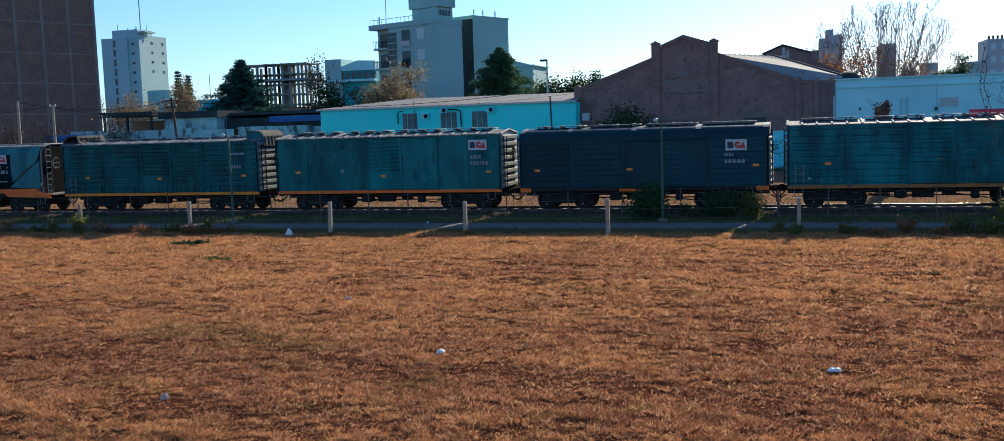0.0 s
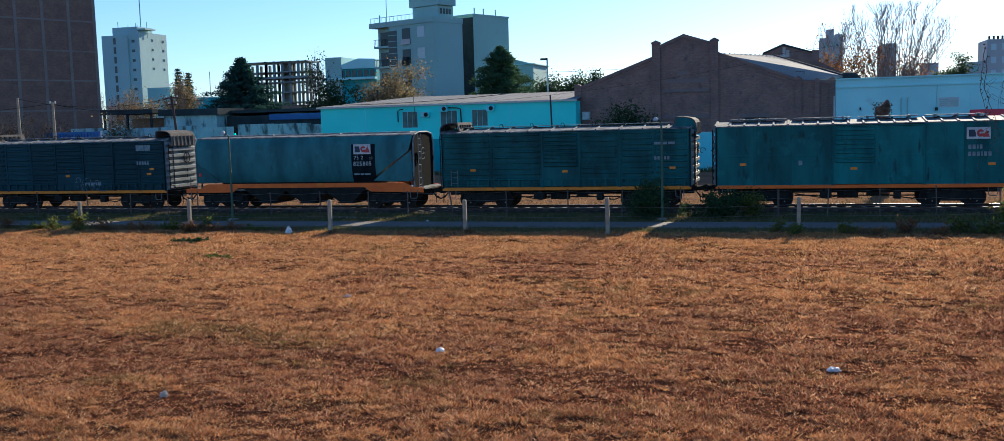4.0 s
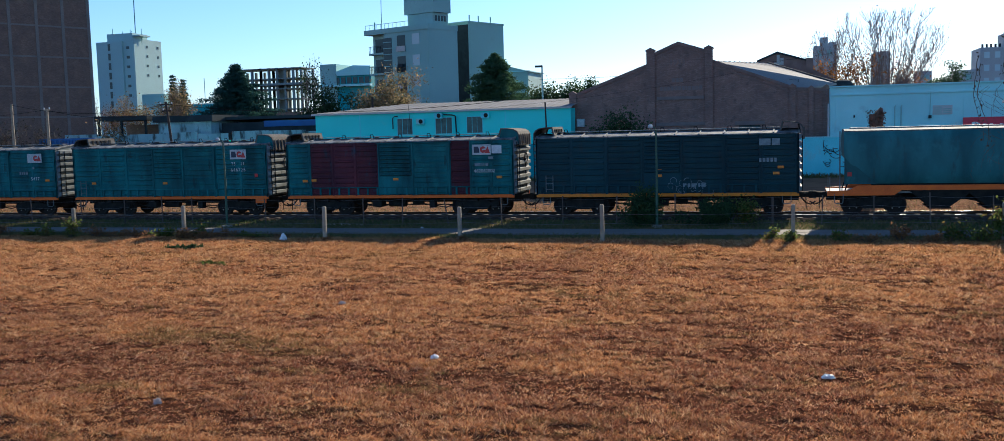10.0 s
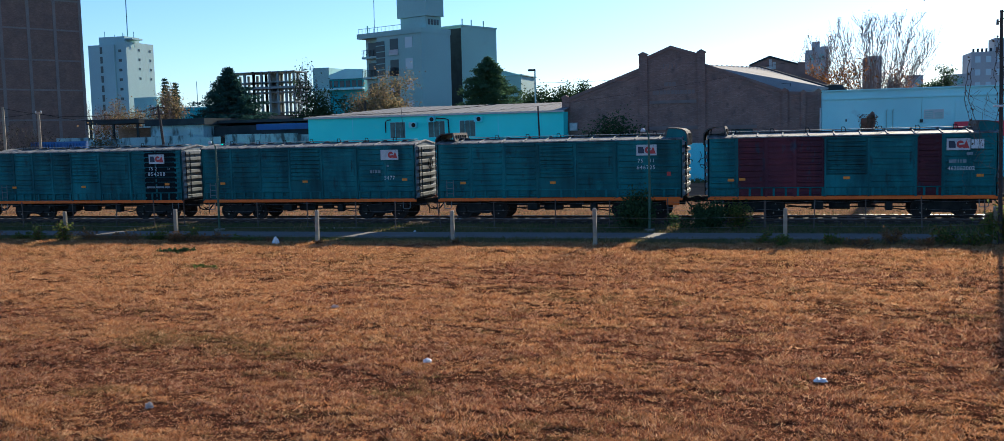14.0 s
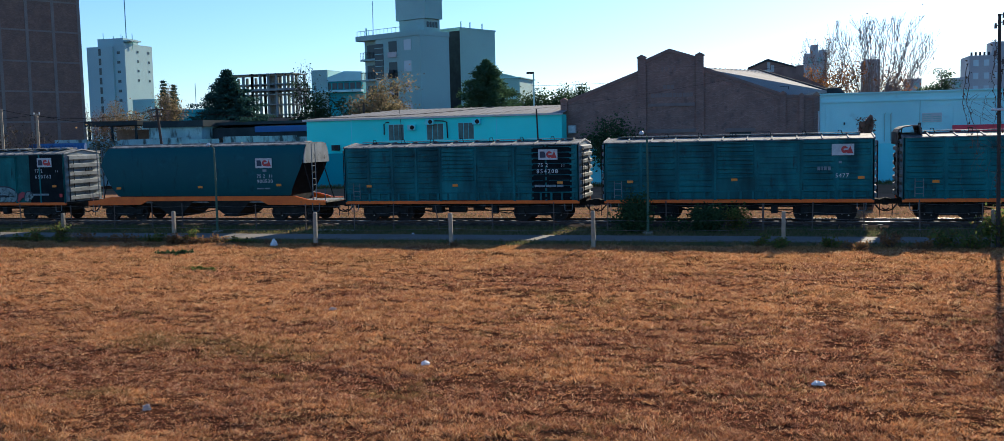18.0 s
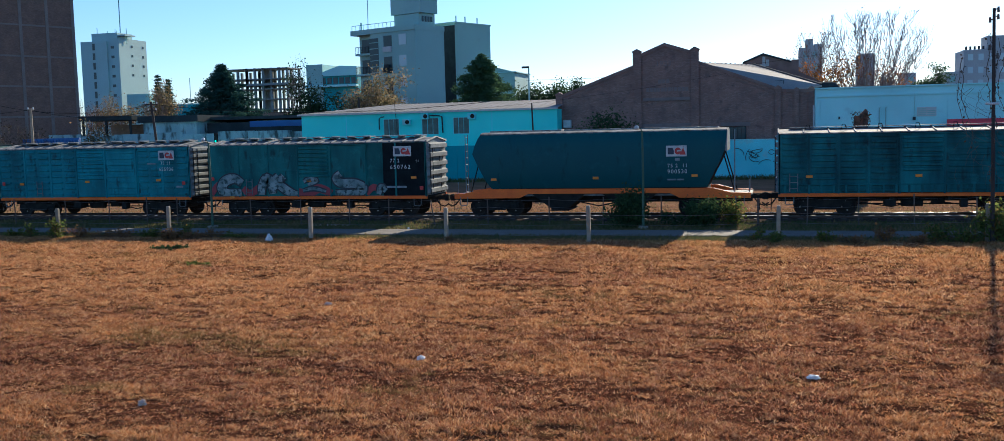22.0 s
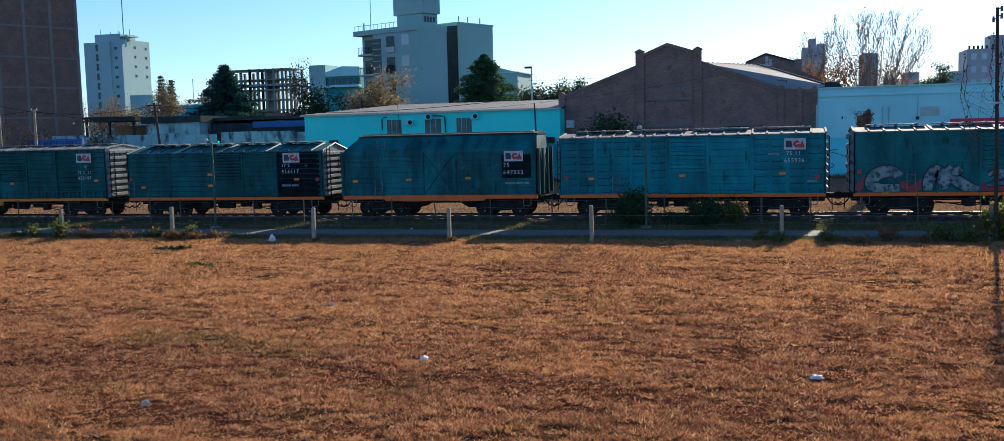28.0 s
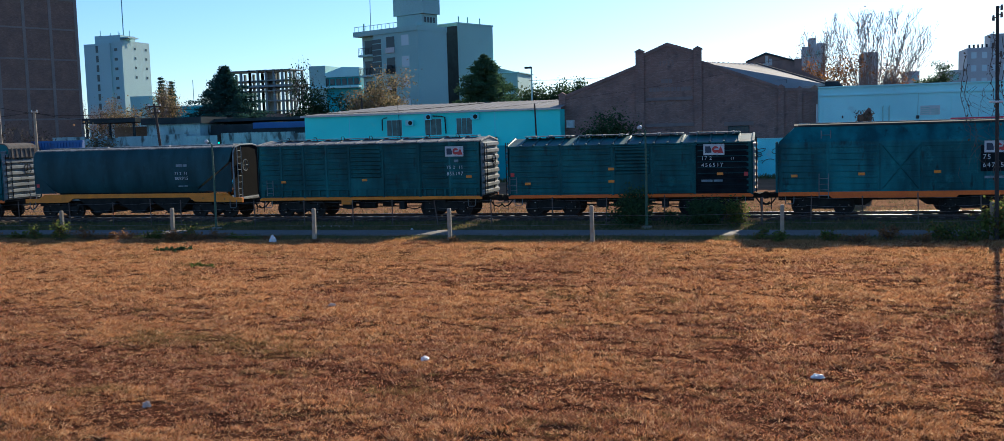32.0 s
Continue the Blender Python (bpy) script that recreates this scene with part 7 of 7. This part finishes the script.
def creeper():
    """Dry creeper that hangs from the utility pole."""
    rng, nrg = random.Random(77), np.random.default_rng(77)
    t = thing("creeper", "dry leafless creeper hanging from the pole and its stays", "creeper", (7.3, 38.9, 0))
    spots = []
    for x0, z0, z1, sway in ((-1.05, 6.6, 3.6, .25), (-.95, 6.3, 3.2, .35), (-.2, 6.8, 4.2, .12), (.3, 6.9, 4.0, .3), (.15, 7.2, 5.2, .2), (-.15, 7.4, 6.4, .06), (0.0, 5.6, 2.0, .08)):
        pts = []
        for k in range(14):
            f = k / 13
            pts.append((x0 + sway * math.sin(f * 5 + x0 * 9) * f + rng.uniform(-.04, .04), rng.uniform(-.08, .08), z0 + (z1 - z0) * f))
        part("vine", Geo().tube(pts, .014, 4, .007), "bark", t)
        spots += pts
    g = Geo()
    for k in range(46):
        a = rng.uniform(-2.6, -.5)
        x, z = rng.uniform(-1.2, .3), rng.uniform(2.6, 5.6)
        g.tube([(x, 0, z), (x + .35 * math.cos(a), rng.uniform(-.2, .2), z + .3 * math.sin(a)), (x + .75 * math.cos(a + .3), rng.uniform(-.3, .3), z + .7 * math.sin(a + .3))], .007, 3, .003)
    tagged(part("twig_tangle", g.mesh("twig_tangle", False), "bark", t), kind="stuff")
    c = np.array(spots)[nrg.integers(0, len(spots), 150)] + nrg.normal(0, .06, (150, 3))
    part("leaves", leaves("leaves", c, .05, "dry_vine", nrg), None, t)


creeper()


def stump():
    t = thing("tree_stump", "tall broken dead trunk wrapped in dry ivy", "dead trunk", (4.25, 56.5, 0))
    rng = random.Random(9)
    rings = []
    for k in range(13):
        z = 5.1 * k / 12
        q = .34 + .08 * math.sin(k * 1.3) - .06 * (k / 12)
        ring = []
        for i in range(14):
            a = 2 * math.pi * i / 14
            f = q * (1 + .18 * rng.uniform(-1, 1))
            zz = z if k < 12 else z - .55 * (.5 + .5 * math.cos(a - 2.8)) - rng.uniform(0, .15)
            ring.append((f * math.cos(a) + .05 * math.sin(z), f * math.sin(a), zz))
        rings.append(ring)
    part("trunk", Geo().loft(rings), "stump_bark", t)
    nrg = np.random.default_rng(9)
    n = 1500
    a, z = nrg.uniform(0, 6.28, n), nrg.uniform(.2, 4.9, n)
    q = nrg.normal(.40, .06, n)
    part("ivy", leaves("ivy", np.stack([q * np.cos(a), q * np.sin(a), z], 1), .06, "dry_vine", nrg), None, t, "dry clinging ivy")


stump()


# ---- litter ----
def crumpled(name, label, x, y, w, h, material, seed, category):
    bm = bmesh.new()
    bmesh.ops.create_icosphere(bm, subdivisions=3, radius=1)
    for v in bm.verts:
        k = 1 + .55 * noise.noise(v.co * 1.7 + Vector((seed, 0, 0))) + .25 * noise.noise(v.co * 4 + Vector((0, seed, 0)))
        v.co = Vector((v.co.x * w * k, v.co.y * w * .7 * k, max(v.co.z, -.35) * h * k + h * .38))
    me = bpy.data.meshes.new(name)
    bm.to_mesh(me)
    bm.free()
    me.materials.append(M[material])
    ob = new(name, me)
    ob.location = (x, y, lie(x, y) + .02)
    tagged(ob, label, category, "litter on the grass")


crumpled("plastic_bag", "crumpled white plastic bag on the dry grass", -6.74, 18.25, .085, .06, "bag", 1.0, "plastic bag")
crumpled("plastic_bag", "flattened white plastic bag on the dry grass", .60, 18.03, .10, .055, "bag", 2.0, "plastic bag")
crumpled("paper_scrap", "pale round scrap half sunk in the grass", -10.24, 14.27, .08, .06, "ceramic", 3.0, "litter")
# Stands for an upright white bucket; only the crumpled shape is shared.
crumpled("plastic_bag", "crumpled white shape for an upright bucket at the field's edge", -20.5, 37.75, .13, .19, "bag", 4.0, "plastic bag")
crumpled("paper_scrap", "pale scrap in the grass", -11.4, 24.0, .09, .05, "ceramic", 5.0, "litter")
crumpled("paper_scrap", "white scrap on the footpath verge", -16.2, 42.8, .08, .05, "bag", 6.0, "litter")
for i in range(9):
    crumpled("paper_scrap", "torn white paper scrap in the verge", -21.6 + .22 * i + .1 * math.sin(i * 5), 44.2 + .3 * math.sin(i * 3.1), .035 + .02 * math.sin(i), .05, "ceramic", 10.0 + i, "litter")


# ---- grass ----
# Patches of the field: place, reach and strength. Warm ones are bleached straw, worn ones red thatch, the right-hand
# one painting the utility pole's shadow into the turf, green ones young grass.
WARM = ((-26, 31, 9, 5, .75), (-16, 27, 8, 3.5, .35), (-4.0, 18.0, 2.4, .9, .8), (2.3, 15.4, 1.4, .9, 1.1), (3.0, 27.5, 2.2, 1.4, .5), (-13.5, 14.0, 2.0, .7, .6), (-8, 13.2, 5, .9, .5), (-3, 14.2, 3, .8, .35), (-8, 35.5, 16, 1.6, .6), (-.5, 20.5, 2, .8, .4))
WORN_SHADED = ((-15.2, 17.6, 3.6, 1.1, 1.5), (-8.0, 13.7, 2.6, .8, .4), (-20, 22, 4.5, 1.6, .8), (-7.5, 28.8, 3.6, 1.3, .8), (-4.2, 24.8, 3.0, 1.4, .6), (-1.2, 18.2, 2.2, .8, .8), (-5.5, 16.3, 2.2, .7, .7), (1.2, 22.5, 2.5, 1.2, .7), (-11, 21.5, 2.5, .8, .6), (4.2, 23.5, 1.2, 2.5, .7), (-17.5, 29.5, 2.5, .6, .9))
GREEN = ((-12.6, 19.2, 2.4, .9, .8), (-11.9, 15.0, .7, .3, .9), (-9.3, 16.9, .8, .35, .9), (-9.9, 18.5, 1.2, .5, .7), (-6.6, 16.2, 1.1, .4, .7), (-4.4, 26.0, 2.6, 1.1, .6), (-20.5, 30.6, .9, .4, .8), (3.0, 24.6, 1.0, .5, .5), (-2.6, 15.2, .6, .3, .6))


def patches(x, y, spots):
    return sum(k * np.exp(-((x - a) / p) ** 2 - ((y - b) / q) ** 2) for a, b, p, q, k in spots)


def field_grass():
    rng = np.random.default_rng(12)
    n = 165000
    y = 11.0 + 27.6 * rng.random(n) ** 1.2
    x = (-1.02 * y - .5) + rng.random(n) * (1.15 * y + 3.3)
    tone = .55 * hills(x, y * 1.5, .16, 1) + .50 * hills(x, y * 1.7, .55, 2) + .40 * hills(x, y * 1.6, 1.7, 3) + patches(x, y, WARM) - patches(x, y, WORN_SHADED) + .02 * (y - 21)
    young = patches(x, y, GREEN) + .35 * hills(x, y * 1.4, .8, 4) + .3 * hills(x, y, 2.5, 5) - .25
    tuft = .6 * hills(x, y * 1.5, .9, 6) + .6 * hills(x, y * 1.4, 2.8, 7) + .7 * hills(x, y * 1.3, 7.0, 8)
    keep = tuft + .25 * np.clip(tone, -1, 1) > rng.uniform(-1.9, .25, n)
    x, y, tone, young, tuft = (q[keep] for q in (x, y, tone, young, tuft))
    per = 11
    m = len(x) * per
    far = np.repeat(y, per)
    bx = np.repeat(x, per) + rng.normal(0, 1, m) * (.022 + .0013 * far)
    by = far + rng.normal(0, .035, m)
    high = np.repeat(.023 + .046 * np.clip(tuft + .4, 0, 1.3) * (1 + .3 * np.clip(tone, -1, 1)), per) * (.75 + .014 * far)
    bz = np.array([lie(a, b) for a, b in zip(x, y)]).repeat(per) - .008
    me = blades("dry_grass", bx, by, bz, high, "grass", rng, 1.0, .0050 + .00036 * by)
    me.materials.append(M["russet"])
    for k in ("green_grass", "thatch", "bleached"):
        me.materials.append(M[k])
    t = len(x)
    kind = (tone + rng.normal(0, .36, t) < .02).astype(np.int32)
    kind[young + rng.normal(0, .25, t) > .24] = 2
    luck = rng.random(t)
    # More dark thatch in hollows: shade between tufts is put into blade colour.
    kind[luck < .14 - .06 * np.clip(tone, -1, 1) - .22 * np.clip(tuft, -1, 0)] = 3
    kind[luck > .89 - .05 * np.clip(tone, -1, 1)] = 4
    kind = np.repeat(kind, per)
    stray = rng.random(m) < .22
    kind[stray] = rng.integers(0, 2, stray.sum())
    me.polygons.foreach_set("material_index", kind.astype(np.int32))
    tagged(new("dry_grass", me), "thick mat of dry straw and russet autumn grass", "grass", kind="stuff")
    # curled dead stalks that lie on the mat
    n = 600
    y = 12 + 14 * rng.random(n) ** 1.4
    x = (-1.02 * y - .5) + rng.random(n) * (1.15 * y + 3.3)
    z = np.array([lie(a, b) for a, b in zip(x, y)]) + .035
    turn, bend, quads = rng.uniform(0, 2 * np.pi, n), rng.normal(0, .55, n), []
    step = rng.uniform(.025, .055, n)
    for k in range(5):
        nx, ny, nz = x + step * np.cos(turn), y + step * np.sin(turn), z + rng.normal(.004, .012, n)
        quads.append(np.stack([np.stack([x, y, z - .0026], 1), np.stack([nx, ny, nz - .0026], 1), np.stack([nx, ny, nz + .0026], 1), np.stack([x, y, z + .0026], 1)], 1))
        x, y, z, turn = nx, ny, nz, turn + bend
    tagged(new("dead_stalks", pieces("dead_stalks", np.concatenate(quads), 1, 4, "stalk")), "pale curled dead stalks lying on the turf", "grass", kind="stuff")
    # paler, longer straw towards the far edge, and ragged tufts along it
    n = 90000
    sx = rng.uniform(-44, 10, n)
    sy = 38.9 - 7.5 * rng.random(n) ** 1.5
    keep = .6 * hills(sx, sy * 2, .5, 21) + .5 * hills(sx, sy * 1.5, 2.2, 22) - .5 * patches(sx, sy, WORN_SHADED) > rng.uniform(-.6, .5, n)
    sx, sy = sx[keep], sy[keep]
    sz = np.array([lie(a, b) for a, b in zip(sx, sy)])
    straw = blades("straw_grass", sx, sy, sz, .07, "edge_straw", rng, .9, .013)
    tagged(new("straw_grass", straw), "pale straw grass towards the far edge of the field", "grass", kind="stuff")
    n = 22000
    ex = rng.uniform(-44, 12, n)
    ey = 38.2 + .45 * np.sin(ex * .7) + .35 * hills(ex, ex * 0, .9, 23) + rng.normal(0, .42, n)
    edge = blades("edge_grass", ex, ey, np.zeros(n), .085, "edge_straw", rng, .8, .015)
    tagged(new("edge_grass", edge), "ragged taller straw along the edge of the field", "grass", kind="stuff")


field_grass()


def verge_grass():
    rng = np.random.default_rng(15)
    xs, ys = [], []
    for y0, y1, n in ((38.6, 40.35, 15000), (42.55, 46.6, 30000)):
        xs.append(rng.uniform(-50, 14, n))
        ys.append(rng.uniform(y0, y1, n))
    x, y = np.concatenate(xs), np.concatenate(ys)
    me = blades("verge_grass", x, y, np.zeros(len(x)), .12, "verge", rng, .5, .02)
    tagged(new("verge_grass", me), "green and straw grass along the path and track", "grass", kind="stuff")
    n = 26000
    x, y = rng.uniform(-75, 20, n), 50.8 + 12 * rng.random(n) ** 2
    me = blades("yard_grass", x, y, np.full(n, .01), .10, "yard_straw", rng, .8, .03)
    tagged(new("yard_grass", me), "sparse dry grass on the sunlit yard", "grass", kind="stuff")
    x, y = rng.uniform(-60, 26, 9000), rng.uniform(80.6, 82.9, 9000)
    me = blades("wall_grass", x, y, np.zeros(len(x)), .3, "verge", rng, .4, .04)
    tagged(new("wall_grass", me), "green grass at the foot of the yard wall", "grass", kind="stuff")


verge_grass()


# ---- what moves ----
def run(t):
    """Metres travelled by the train at t seconds."""
    return 0.0001201370175714726 * t ** 3 - 0.010903343911331872 * t ** 2 + 5.6379750932487 * t + 0.0273


def motions():
    for w, mid in TRAIN:
        walk(w, [(t, pose(mid + run(t), 48.5, 0.2)) for t in range(33)])
    turns = [(k / 10, math.degrees(run(k / 10) / WHEEL_R)) for k in range(321)]
    for ob, x in WHEELSETS:
        walk(ob, [(t, pose(x, 0, 0, 0, a % 360, 0)) for t, a in turns])


motions()
